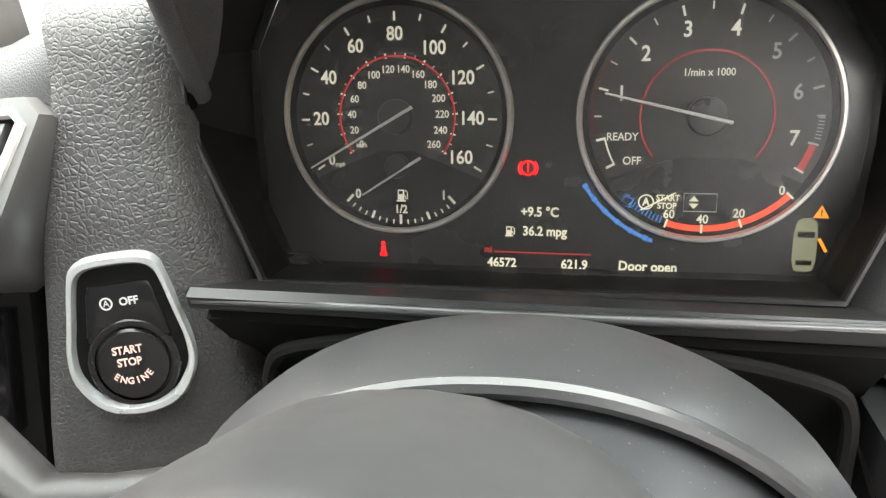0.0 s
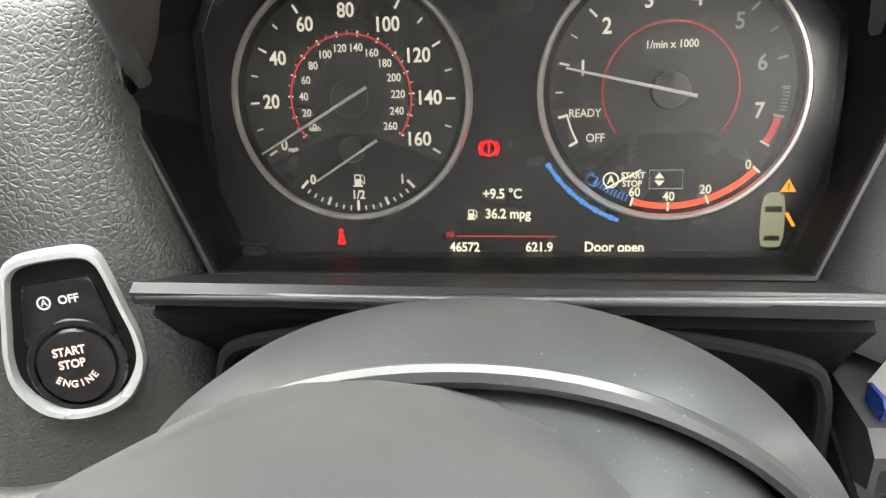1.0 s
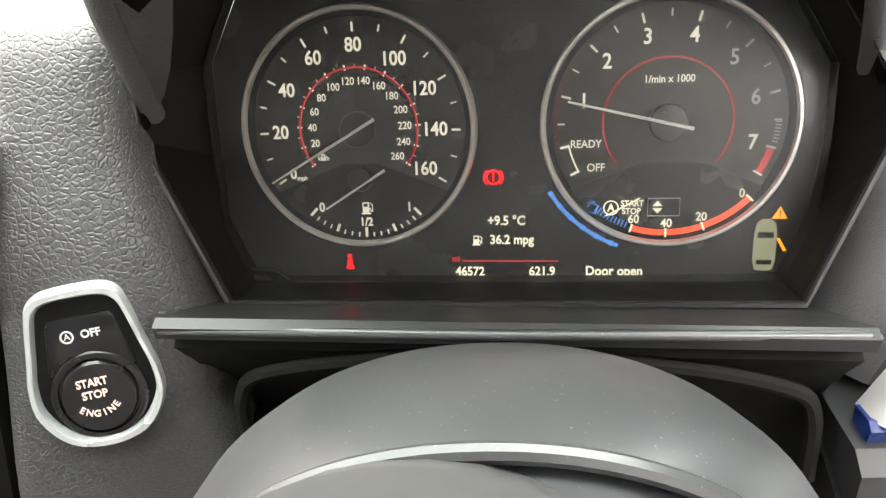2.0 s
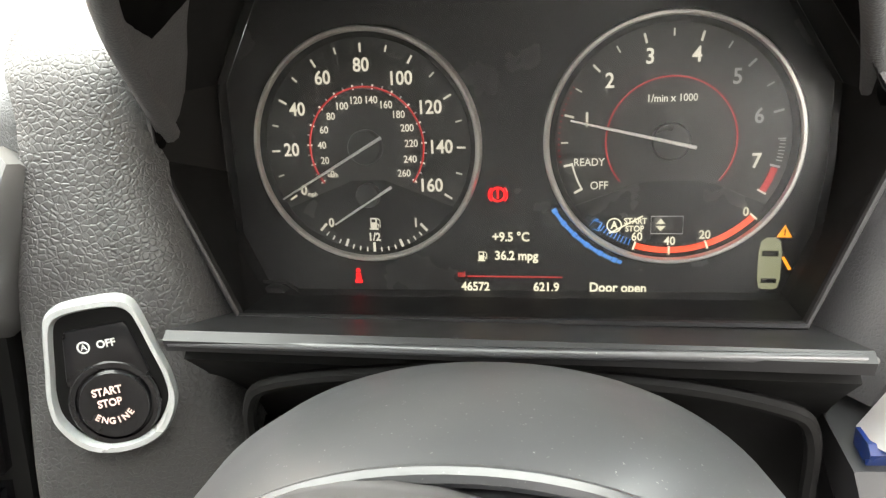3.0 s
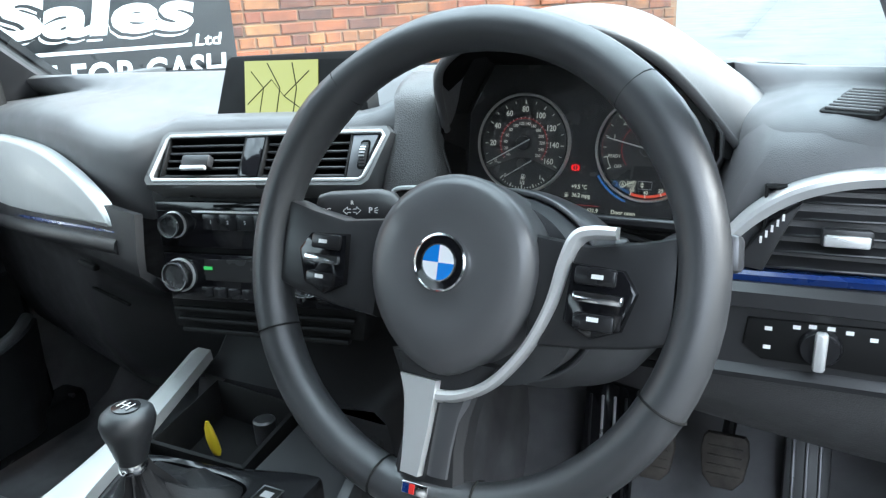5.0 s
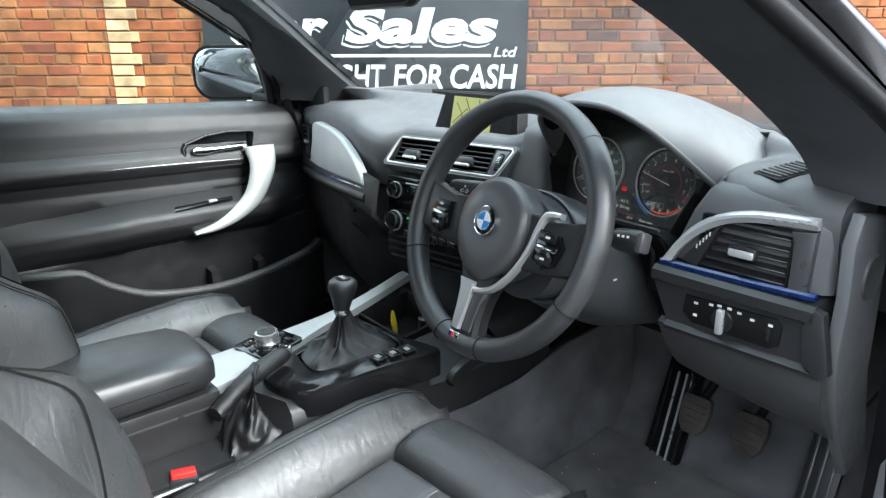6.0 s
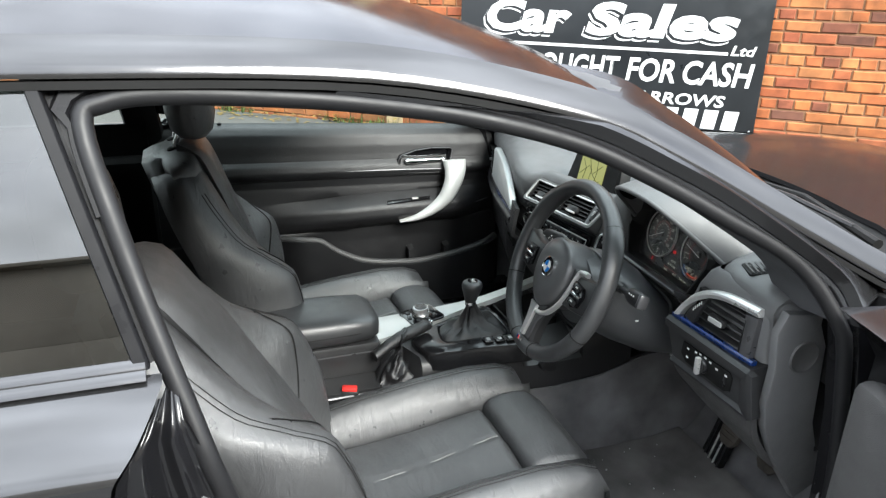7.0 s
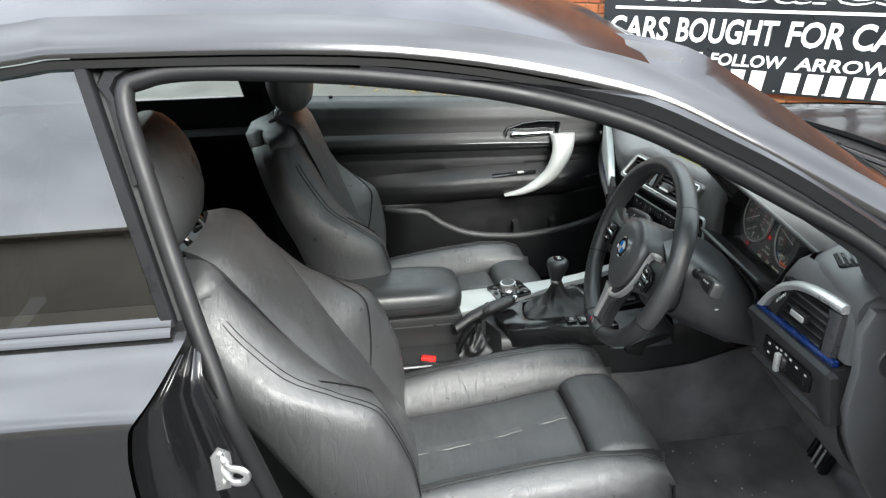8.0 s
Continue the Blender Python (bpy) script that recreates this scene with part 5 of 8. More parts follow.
def knee_point(u, v):
    x = 0.525 + 0.235 * u
    prof = [(0.0, 0.215, 0.738), (0.3, 0.225, 0.702), (0.6, 0.270, 0.642), (1.0, 0.36, 0.598)]
    y, z = lerp_table(prof, v)
    return (x, y + 0.04 * (1 - u) ** 2 * v, z - 0.02 * u * (v ** 2))


part("knee_panel", sheet(knee_point, 12, 14, 0.012), SOFT, dash, "grained black knee panel", smooth=60)


def inner_knee(u, v):
    x = 0.20 + 0.33 * u
    prof = [(0.0, 0.25, 0.80), (0.4, 0.27, 0.74), (0.7, 0.32, 0.68), (1.0, 0.44, 0.65)]
    y, z = lerp_table(prof, v)
    return (x, y, z)


part("column_knee_panel", sheet(inner_knee, 10, 12, 0.012), MATTE, dash, smooth=60)

# end cap of the dash, seen with the door open
EC = axes((0.752, 0.0, 0.0), (0, 1, 0), (0, 0, 1))
cap = part("end_cap", prism([(0.232, 0.936), (0.300, 0.925), (0.332, 0.86), (0.345, 0.70), (0.40, 0.56), (0.34, 0.53), (0.27, 0.63), (0.232, 0.71), (0.222, 0.76), (0.226, 0.83), (0.216, 0.90)], 0.016, EC, 0.006), DASHTOP, dash, "grained black dash end cap")
part("cap_plug", turned([(0.030, 0), (0.030, 0.003), (0.0285, 0.0045), (0.026, 0.003), (0.0, 0.004)], EC @ Matrix.Translation((0.283, 0.848, 0.015)), 36), SOFT, cap, "round grained plug")

# tweeter grille on the dash top
SG = axes((0.645, 0.291, 0.9625), (0.93, -0.36, -0.03), (0.36, 0.92, 0.13))
grille = part("speaker_grille", prism(rounded(0.050, 0.078, 0.006), 0.005, SG @ Matrix.Translation((0, 0, -0.004)), 0.002), MATTE, dash, "black slotted speaker grille")
for k in range(8):
    part("grille_rib", box((0, -0.0315 + 0.009 * k, 0.002), (0.042, 0.0040, 0.003), 0.0008, SG, seg=1), SOFT, grille)

# panels that close the foot wells ahead
part("bulkhead", sheet(lambda u, v: (XC - 0.72 + 1.44 * u, 0.62 + 0.10 * v, 0.25 + 0.50 * v), 8, 6, 0.01), CARPET, dash, "charcoal carpeted bulkhead")
for side in (1, -1):
    part("kick_panel", box((XC + side * 0.765, 0.585, 0.60), (0.03, 0.47, 0.72), 0.008), CARPET, dash, "charcoal carpeted kick panel")
part("under_dash", sheet(lambda u, v: (XC - 0.70 + 1.42 * u, 0.36 + 0.30 * v, 0.645 + 0.05 * v), 6, 4, 0.01), MATTE, dash)

# ---- instrument dials ----
inst = thing("instrument_panel", cl(0, -0.07, 0.0), "dark instrument panel with two silver-ringed lit dials", "instruments")
part("display", prism([(x / 1.013, y / 1.013) for x, y in DISP], 0.002, CM @ Matrix.Translation((0, 0, -0.0022))), DISPLAY, inst)


def dial(cu):
    """A round dial plate with a bright bezel, centred at (cu, 0)."""
    m = CM @ Matrix.Translation((cu, 0, 0))
    d = part("dial", turned([(0.0495, 0.0), (0.0495, 0.0008), (0.0, 0.0008)], m, 72), DIAL, inst, "matte black dial face")
    part("dial_well", turned([(0.0500, 0.0), (0.0500, 0.0035), (0.0470, 0.0012), (0.0470, 0.0)], m, 72), MATTE, d)
    part("bezel_ring", turned([(0.0519, 0.0), (0.0519, 0.0040), (0.0512, 0.0050), (0.0500, 0.0050), (0.0493, 0.0040), (0.0493, 0.0)], m, 96), RING, d, "polished silver bezel ring")
    return m, d


def tick(m, a, r0, r1, w, mat, parent, name="tick", lift=0.0010):
    a = radians(a)
    mm = m @ Matrix.Translation(((r0 + r1) / 2 * math.cos(a), (r0 + r1) / 2 * math.sin(a), lift)) @ pose(0, 0, 0, 0, 0, math.degrees(a))
    part(name, box((0, 0, 0), (r1 - r0, w, 0.0003), 0, mm), mat, parent, smooth=0)


def mark(m, text, x, y, size, mat, parent, name="numeral", bold=0.00015, lift=0.0011, wide=0.9, align="CENTER", turn=0):
    writing(name, text, size, m @ Matrix.Translation((x, y, lift)) @ pose(0, 0, 0, 0, 0, turn), mat, parent, align, bold, 0.00005, wide=wide)


K = 1 / 1.013
# speedometer
sm_, sd = dial(-0.065)
part("inner_face", turned([(0.0255, 0.0007), (0.0255, 0.0009), (0.0, 0.0009)], sm_, 60), DIAL_RING, sd)
part("red_circle", arc_band(0.0258, 0.0265, -38, 218, 64, sm_ @ Matrix.Translation((0, 0, 0.0010))), LIT_DIMRED, sd, "thin red scale circle")
for k in range(17):
    a = 212 - 122 * 2 * k / 16
    big = k % 2 == 0
    tick(sm_, a, 0.0408 if big else 0.0418, 0.0446, 0.00085 if big else 0.0007, LIT_WHITE, sd)
for v in range(0, 161, 20):
    a = radians(212 - 244 * v / 160)
    r = (0.0352 if v < 100 else 0.0336) if v else 0.0365
    mark(sm_, str(v), r * math.cos(a), r * math.sin(a), 0.0082 if v else 0.0066, LIT_WHITE, sd)
mark(sm_, "mph", -0.0270, -0.0212, 0.0030, LIT_WHITE, sd, bold=0.00005)
mark(sm_, "km/h", -0.0165, -0.0125, 0.0028, LIT_WHITE, sd, bold=0.00005)
for v in range(0, 261, 10):
    a = 212 - 244 * v / 260 + 4 * (1 - v / 130)
    if v % 20 == 0:
        tick(sm_, a, 0.0252, 0.0275, 0.0007, LIT_WHITE, sd)
        r = 0.0206
        mark(sm_, str(v), r * math.cos(radians(a)), r * math.sin(radians(a)), 0.0045, LIT_WHITE, sd, bold=0.00006)
    else:
        tick(sm_, a, 0.0264, 0.0276, 0.0006, GREY_INK, sd)
part("fuel_window", prism([(-0.0385, -0.0275), (-0.0240, -0.0215), (-0.011, -0.0165), (-0.0075, -0.0150), (0.0075, -0.0150), (0.011, -0.0165), (0.0240, -0.0215), (0.0385, -0.0275), (0.030, -0.037), (0.018, -0.044), (0.0, -0.0472), (-0.018, -0.044), (-0.030, -0.037)], 0.0004, sm_ @ Matrix.Translation((0, 0, 0.0012))), DISPLAY, sd, "darker fuel window")
for k in range(17):
    a = 226.6 + 86.8 * k / 16
    big = k % 8 == 0
    mid = k % 4 == 0
    tick(sm_ @ Matrix.Translation((0.001, -0.0114, 0)), a, 0.0322 if big else (0.0330 if mid else 0.0346), 0.0366, 0.0011 if mid else 0.0006, LIT_WHITE, sd, lift=0.0018)
mark(sm_, "0", -0.0188, -0.0345, 0.0058, LIT_WHITE, sd, lift=0.0018)
mark(sm_, "1", 0.0210, -0.0345, 0.0058, LIT_WHITE, sd, lift=0.0018)
mark(sm_, "1/2", 0.0012, -0.0412, 0.0052, LIT_WHITE, sd, lift=0.0018)


def pump(m, x, y, s, mat, parent, lift=0.0018):
    pb = part("pump_symbol", box((x, y, lift), (0.0026 * s, 0.0040 * s, 0.0002), 0, m), mat, parent, smooth=0)
    part("pump_foot", box((x, y - 0.0024 * s, lift), (0.0036 * s, 0.0006 * s, 0.0002), 0, m), mat, pb, smooth=0)
    part("pump_hose", tube([m @ Vector((x + q[0] * s, y + q[1] * s, lift)) for q in ((0.0013, -0.0004), (0.0019, -0.0006), (0.0020, -0.0017), (0.0026, -0.0017), (0.0026, 0.0010), (0.0016, 0.0019))], 0.00022 * s, 4), mat, pb)
    part("pump_glass", box((x, y + 0.0009 * s, lift + 0.0002), (0.0016 * s, 0.0012 * s, 0.0001), 0, m), DISPLAY, pb, smooth=0)


pump(sm_, 0.0013, -0.0345, 1.15, LIT_WHITE, sd)


def needle(m, x0, y0, x1, y1, w0, w1, hub, parent, lift=0.0055, cap=0.0078):
    """A tapering pointer from the hub (x0, y0) to its tip (x1, y1), with its round cap."""
    d = Vector((x1 - x0, y1 - y0, 0))
    L = d.length
    ang = math.degrees(math.atan2(d.y, d.x))
    mm = m @ Matrix.Translation((x0, y0, lift)) @ pose(0, 0, 0, 0, 0, ang)
    part("pointer", loft([[mm @ Vector((x, sy * w, z)) for sy, z in ((-1, 0), (-0.4, 0.0006), (0.4, 0.0006), (1, 0))] for x, w in ((-0.010, w0), (L * 0.5, (w0 + w1) / 2), (L, w1))]), NEEDLE, parent, "white pointer")
    c = m @ Matrix.Translation((hub[0], hub[1], 0.001))
    part("pointer_hub", turned([(cap, 0.0), (cap, 0.003), (cap * 0.92, 0.0042), (0.0, 0.0045)], c, 32), HUB, parent, "round black pointer hub")


needle(sm_, -0.0005, -0.0005, -0.0395, -0.0225, 0.00075, 0.00040, (0.0, 0.0), sd)
needle(sm_, 0.0030, -0.0228, -0.0158, -0.0345, 0.0007, 0.0004, (0.0, -0.0215), sd, lift=0.0050, cap=0.0055)

# rev counter
tm_, td = dial(0.065)
part("red_circle", arc_band(0.0257, 0.0263, -40, 220, 64, tm_ @ Matrix.Translation((0, 0, 0.0010))), LIT_DIMRED, td, "thin red scale circle")
for k in range(13):
    a = 165 - 15 * k
    big = k % 2 == 0
    if k == 0 or a > -16:
        tick(tm_, a, 0.0405 if big else 0.0415, 0.0445, 0.0009 if big else 0.0006, LIT_WHITE if k < 7 else GREY_INK, td)
for v in range(1, 8):
    a = radians(165 - 30 * (v - 1))
    mark(tm_, str(v), 0.0350 * math.cos(a), 0.0350 * math.sin(a), 0.0086, LIT_WHITE if v < 5 or v == 7 else GREY_INK, td)
part("red_band", arc_band(0.0412, 0.0438, -30, -16, 8, tm_ @ Matrix.Translation((0, 0, 0.0010))), LIT_DIMRED, td, "red limit band")
tick(tm_, -30.5, 0.0405, 0.0445, 0.0008, LIT_WHITE, td)
for k in range(7):
    tick(tm_, -1 - 1.8 * k, 0.0422, 0.0445, 0.0004, GREY_INK, td)
tick(tm_, 180, 0.0415, 0.0445, 0.0007, LIT_WHITE, td)
tick(tm_, 193, 0.0405, 0.0445, 0.0010, LIT_WHITE, td)
tick(tm_, 209, 0.0405, 0.0445, 0.0010, LIT_WHITE, td)
part("ready_arc", arc_band(0.0405, 0.0412, 193, 209, 8, tm_ @ Matrix.Translation((0, 0, 0.0010))), LIT_WHITE, td)
for k in range(14):
    tick(tm_, 150 + 3.1 * k, 0.0450, 0.0458, 0.0005, LIT_DIMRED, td)
mark(tm_, "READY", -0.0328, -0.0085, 0.0046, LIT_WHITE, td, bold=0.00005)
mark(tm_, "OFF", -0.0285, -0.0185, 0.0048, LIT_WHITE, td, bold=0.00005)
mark(tm_, "1/min x 1000", 0.0, 0.0172, 0.0042, LIT_WHITE, td, bold=0.00006)
part("economy_window", prism([(-0.040, -0.0275), (-0.014, -0.0180), (-0.008, -0.0168), (0.012, -0.0168), (0.018, -0.0180), (0.040, -0.0275), (0.030, -0.037), (0.018, -0.044), (0.0, -0.0472), (-0.018, -0.044), (-0.030, -0.037)], 0.0004, tm_ @ Matrix.Translation((0, 0, 0.0012))), DISPLAY, td, "darker economy window")
part("economy_band", arc_band(0.0450, 0.0475, 253, 317, 24, tm_ @ Matrix.Translation((0, 0.0, 0.0020))), LIT_ORANGE_RED, td, "orange-red economy band")
for a in (253, 271, 290, 317):
    tick(tm_, a, 0.0445, 0.0482, 0.0008, LIT_CREAM, td, lift=0.0026)
for tx, a, r in (("60", 253, 0.0425), ("40", 271.5, 0.0425), ("20", 291, 0.0425), ("0", 316, 0.0430)):
    mark(tm_, tx, r * math.cos(radians(a)), r * math.sin(radians(a)), 0.0052, LIT_CREAM, td, bold=0.00008, lift=0.0018)
for k in range(10):
    tick(tm_, 232 + 2 * k, 0.0442, 0.0470, 0.0004, LIT_BLUE, td, lift=0.0018)
needle(tm_, 0.0, -0.0002, -0.0405, 0.0095, 0.0008, 0.0004, (0.0, 0.0), td)
# symbols in its window
bat = part("battery_symbol", tube([CM @ Vector((q[0] * K, q[1] * K, 0.0020)) for q in ((0.0325, -0.0370), (0.0350, -0.0336), (0.0384, -0.0350), (0.0370, -0.0384))], 0.00035, 4, True), LIT_BLUE, inst, "small blue battery symbol")
part("battery_cap", box((0.0362 * K, -0.0334 * K, 0.0019), (0.0014, 0.0008, 0.0002), 0, CM), LIT_BLUE, bat)
part("stop_circle", tube([CM @ Vector((0.0436 * K + 0.0030 * math.cos(a), -0.0360 * K + 0.0030 * math.sin(a), 0.0020)) for a in [2 * math.pi * k / 20 for k in range(20)]], 0.0003, 4, True), LIT_CREAM, inst)
mark(CM, "A", 0.0436 * K, -0.0360 * K, 0.0045, LIT_CREAM, inst, lift=0.0020)
mark(CM, "START", 0.0525 * K, -0.0342 * K, 0.0036, LIT_CREAM, inst, lift=0.0020, bold=0.0001)
mark(CM, "STOP", 0.0522 * K, -0.0376 * K, 0.0036, LIT_CREAM, inst, lift=0.0020, bold=0.0001)
part("strike_bar", tube([CM @ Vector((0.0415 * K, -0.0395 * K, 0.0022)), CM @ Vector((0.0555 * K, -0.0318 * K, 0.0022))], 0.00035, 4), LIT_CREAM, inst)
part("gear_box", tube([CM @ Vector((x * K, y * K, 0.0020)) for x, y in ((0.0590, -0.0320), (0.0722, -0.0320), (0.0722, -0.0396), (0.0590, -0.0396))], 0.0003, 4, True), GREY_INK, inst, "grey outlined box")
for s in (1, -1):
    part("gear_arrow", prism([(-0.0020, 0.0005 * s), (0.0020, 0.0005 * s), (0.0, 0.0027 * s)], 0.0002, CM @ Matrix.Translation((0.0630 * K, -0.0358 * K, 0.0020))), LIT_CREAM, inst)
# blue lettering round the rev counter is drawn as slanting bars
for k in range(17):
    a = radians(212 + 2.35 * k)
    part("blue_bar", box((0, 0, 0), (0.0020, 0.0015 if k % 3 else 0.0022, 0.0002), 0, tm_ @ Matrix.Translation((0.0557 * math.cos(a), 0.0557 * math.sin(a), 0.0003)) @ pose(0, 0, 0, 0, 0, math.degrees(a) + 90)), LIT_BLUE, inst, smooth=0)

ln = part("lens", prism([(x / 1.013, y / 1.013) for x, y in DISP], 0.0008, CM @ Matrix.Translation((0, 0, 0.0085))), LENS, inst, "clear plastic lens", smooth=0)
ln.visible_shadow = False
# warning lamps and written display
brk = part("brake_lamp", tube([CM @ Vector((-0.0069 * K + 0.0030 * math.cos(a), -0.0223 * K + 0.0030 * math.sin(a), 0.0006)) for a in [2 * math.pi * k / 20 for k in range(20)]], 0.00045, 5, True), LIT_RED, inst, "lit red brake warning lamp")
for s in (1, -1):
    part("brake_arc", tube([CM @ Vector((-0.0069 * K + s * 0.0040 * math.cos(a), -0.0223 * K + 0.0040 * math.sin(a), 0.0006)) for a in [radians(-45 + 9 * k) for k in range(11)]], 0.00045, 5), LIT_RED, brk)
mark(CM, "!", -0.0069 * K, -0.0223 * K, 0.0052, LIT_RED, brk, lift=0.0006, bold=0.0002)
blt = part("belt_lamp", box((-0.0740 * K, -0.0618 * K, 0.0006), (0.0022, 0.0040, 0.0003), 0.0001, CM), LIT_RED, inst, "lit red seat belt warning lamp")
part("belt_lamp_head", turned([(0.0010, 0), (0.0010, 0.0003), (0, 0.0003)], CM @ Matrix.Translation((-0.0740 * K, -0.0582 * K, 0.0005)), 12), LIT_RED, blt)
part("belt_lamp_lap", box((-0.0740 * K, -0.0635 * K, 0.0006), (0.0034, 0.0016, 0.0003), 0.0001, CM), LIT_RED, blt)
mark(CM, "+9.5 \u00b0C", -0.0015 * K, -0.0419 * K, 0.0058, LIT_CREAM, inst, "readout", lift=0.0004)
mark(CM, "36.2 mpg", 0.0008 * K, -0.0506 * K, 0.0058, LIT_CREAM, inst, "readout", lift=0.0004)
pump(CM, -0.0151 * K, -0.0505 * K, 0.95, LIT_CREAM, inst, lift=0.0004)
mark(CM, "mi", -0.0245 * K, -0.0594 * K, 0.0040, LIT_DIMRED, inst, "readout", lift=0.0004)
part("red_rule", box((-0.0001, -0.0604 * K, 0.0004), (0.0426, 0.0006, 0.0002), 0, CM), LIT_DIMRED, inst)
mark(CM, "46572", -0.0182 * K, -0.0655 * K, 0.0058, LIT_CREAM, inst, "readout", lift=0.0004)
mark(CM, "621.9", 0.0142 * K, -0.0653 * K, 0.0058, LIT_CREAM, inst, "readout", lift=0.0004)
mark(CM, "Door open", 0.0457 * K, -0.0650 * K, 0.0060, LIT_CREAM, inst, "readout", lift=0.0004)
ci = part("car_symbol", prism([(x * 0.0048, y * 0.0112) for x, y in ((-0.75, -0.95), (-0.4, -1.0), (0.4, -1.0), (0.75, -0.95), (0.95, -0.6), (0.95, 0.4), (0.8, 0.85), (0.4, 1.0), (-0.4, 1.0), (-0.8, 0.85), (-0.95, 0.4), (-0.95, -0.6))], 0.0003, CM @ Matrix.Translation((0.1083 * K, -0.0530 * K, 0.0003))), glow("lit_dim_green", (0.42, 0.46, 0.30), 0.045), inst, "pale green car outline with open door")
part("car_window", box((0.1083 * K, -0.0485 * K, 0.0008), (0.0064, 0.0024, 0.0002), 0, CM), DISPLAY, ci)
part("car_window", box((0.1083 * K, -0.0605 * K, 0.0008), (0.0060, 0.0020, 0.0002), 0, CM), DISPLAY, ci)
part("open_door_symbol", box((0, 0, 0), (0.0012, 0.0062, 0.0003), 0, CM @ Matrix.Translation((0.1150 * K, -0.0528 * K, 0.0005)) @ pose(0, 0, 0, 0, 0, 30)), LIT_AMBER, ci, "amber open door symbol")
tri = part("warning_triangle", prism([(-0.0030, -0.0024), (0.0030, -0.0024), (0.0, 0.0028)], 0.0003, CM @ Matrix.Translation((0.1134 * K, -0.0390 * K, 0.0004))), LIT_AMBER, inst, "small amber warning triangle")
mark(CM, "!", 0.1134 * K, -0.0393 * K, 0.0036, DISPLAY, tri, lift=0.0009)
part("reset_key", prism([(-0.128, -0.0735), (-0.103, -0.0735), (-0.109, -0.0665), (-0.112, -0.0650), (-0.128, -0.0650)], 0.006, CM, 0.0012), HARD, inst, "black trip reset key")
part("key_frame", tube([CM @ Vector(q) for q in ((-0.1285, -0.0625, 0.004), (-0.108, -0.0628, 0.004), (-0.103, -0.0660, 0.004), (-0.0965, -0.0730, 0.004), (0.119, -0.0732, 0.003))], 0.0008, 6), HARD, inst)

# ---- steering wheel and column ----
WM = pose(0.372, 0.022, 0.880, 69.2, 0, -3.5)    # wheel plane: x right, y up, z to the driver
wheel = thing("steering_wheel", WM @ Vector((0, 0, 0)), "black leather three-spoke steering wheel with satin trim", "steering wheel")
N = 72
rim = []
for k in range(N):
    a = 2 * math.pi * k / N
    deg = math.degrees(a) % 360
    fat = 1 + 0.14 * math.exp(-((deg - 38) / 13) ** 2) + 0.14 * math.exp(-((deg - 142) / 13) ** 2)
    ring = []
    for j in range(14):
        b = 2 * math.pi * j / 14
        r = 0.0165 * fat
        ring.append(WM @ Vector(((0.176 + r * math.cos(b)) * math.cos(a), (0.176 + r * math.cos(b)) * math.sin(a), 0.0185 * fat * math.sin(b))))
    rim.append(ring)
part("rim", loft(rim, around=True, caps=False), LEATHER_PLAIN, wheel, "thick smooth leather rim", smooth=80)
for deg in (48, 132, 205, 335, 256, 284):
    a = radians(deg)
    part("rim_seam", tube([WM @ Vector(((0.176 + 0.0172 * math.cos(b)) * math.cos(a), (0.176 + 0.0172 * math.cos(b)) * math.sin(a), 0.0192 * math.sin(b))) for b in [2 * math.pi * j / 14 for j in range(14)]], 0.0009, 5, True), MATTE, wheel)
hubp = []
for s, z in ((0.80, -0.058), (0.92, -0.052), (0.97, -0.040), (0.99, -0.015), (1.0, 0.004), (1.0, 0.012), (0.97, 0.018), (0.86, 0.0220), (0.60, 0.0245), (0.28, 0.0225)):
    hubp.append([WM @ Vector((s * (0.0665 if math.sin(2 * math.pi * j / 40) > 0 else 0.0665 - 0.012 * abs(math.sin(2 * math.pi * j / 40)) ** 3) * math.cos(2 * math.pi * j / 40) + 0.002, s * 0.0665 * math.sin(2 * math.pi * j / 40) * (1.0 if math.sin(2 * math.pi * j / 40) > 0 else 1.22) - 0.001, z)) for j in range(40)])
part("airbag_cover", loft(hubp), COVER, wheel, "grained round airbag cover", smooth=60)
emb = part("badge", turned([(0.0205, 0.018), (0.0205, 0.026), (0.0195, 0.0275), (0.0, 0.0285)], WM, 40), GLOSS, wheel, "round badge with blue and white quarters")
part("badge_ring", turned([(0.0210, 0.022), (0.0210, 0.0275), (0.0198, 0.0282), (0.0190, 0.0272)], WM, 40), CHROME, emb)
part("badge_inner_ring", turned([(0.0136, 0.027), (0.0136, 0.0289), (0.0126, 0.0289), (0.0126, 0.027)], WM, 40), CHROME, emb)
BADGE_BLUE = material("badge_blue", (0.02, 0.20, 0.62), 0.2, vary=0.02, coat=0.5)
BADGE_WHITE = material("badge_white", (0.80, 0.81, 0.82), 0.2, vary=0.02, coat=0.5)
for q in range(4):
    part("badge_quarter", arc_band(0.0002, 0.0126, 90 * q, 90 * q + 90, 8, WM @ Matrix.Translation((0, 0, 0.0285)), 0.0004), BADGE_BLUE if q % 2 else BADGE_WHITE, emb, "blue badge quarter" if q % 2 else "white badge quarter")
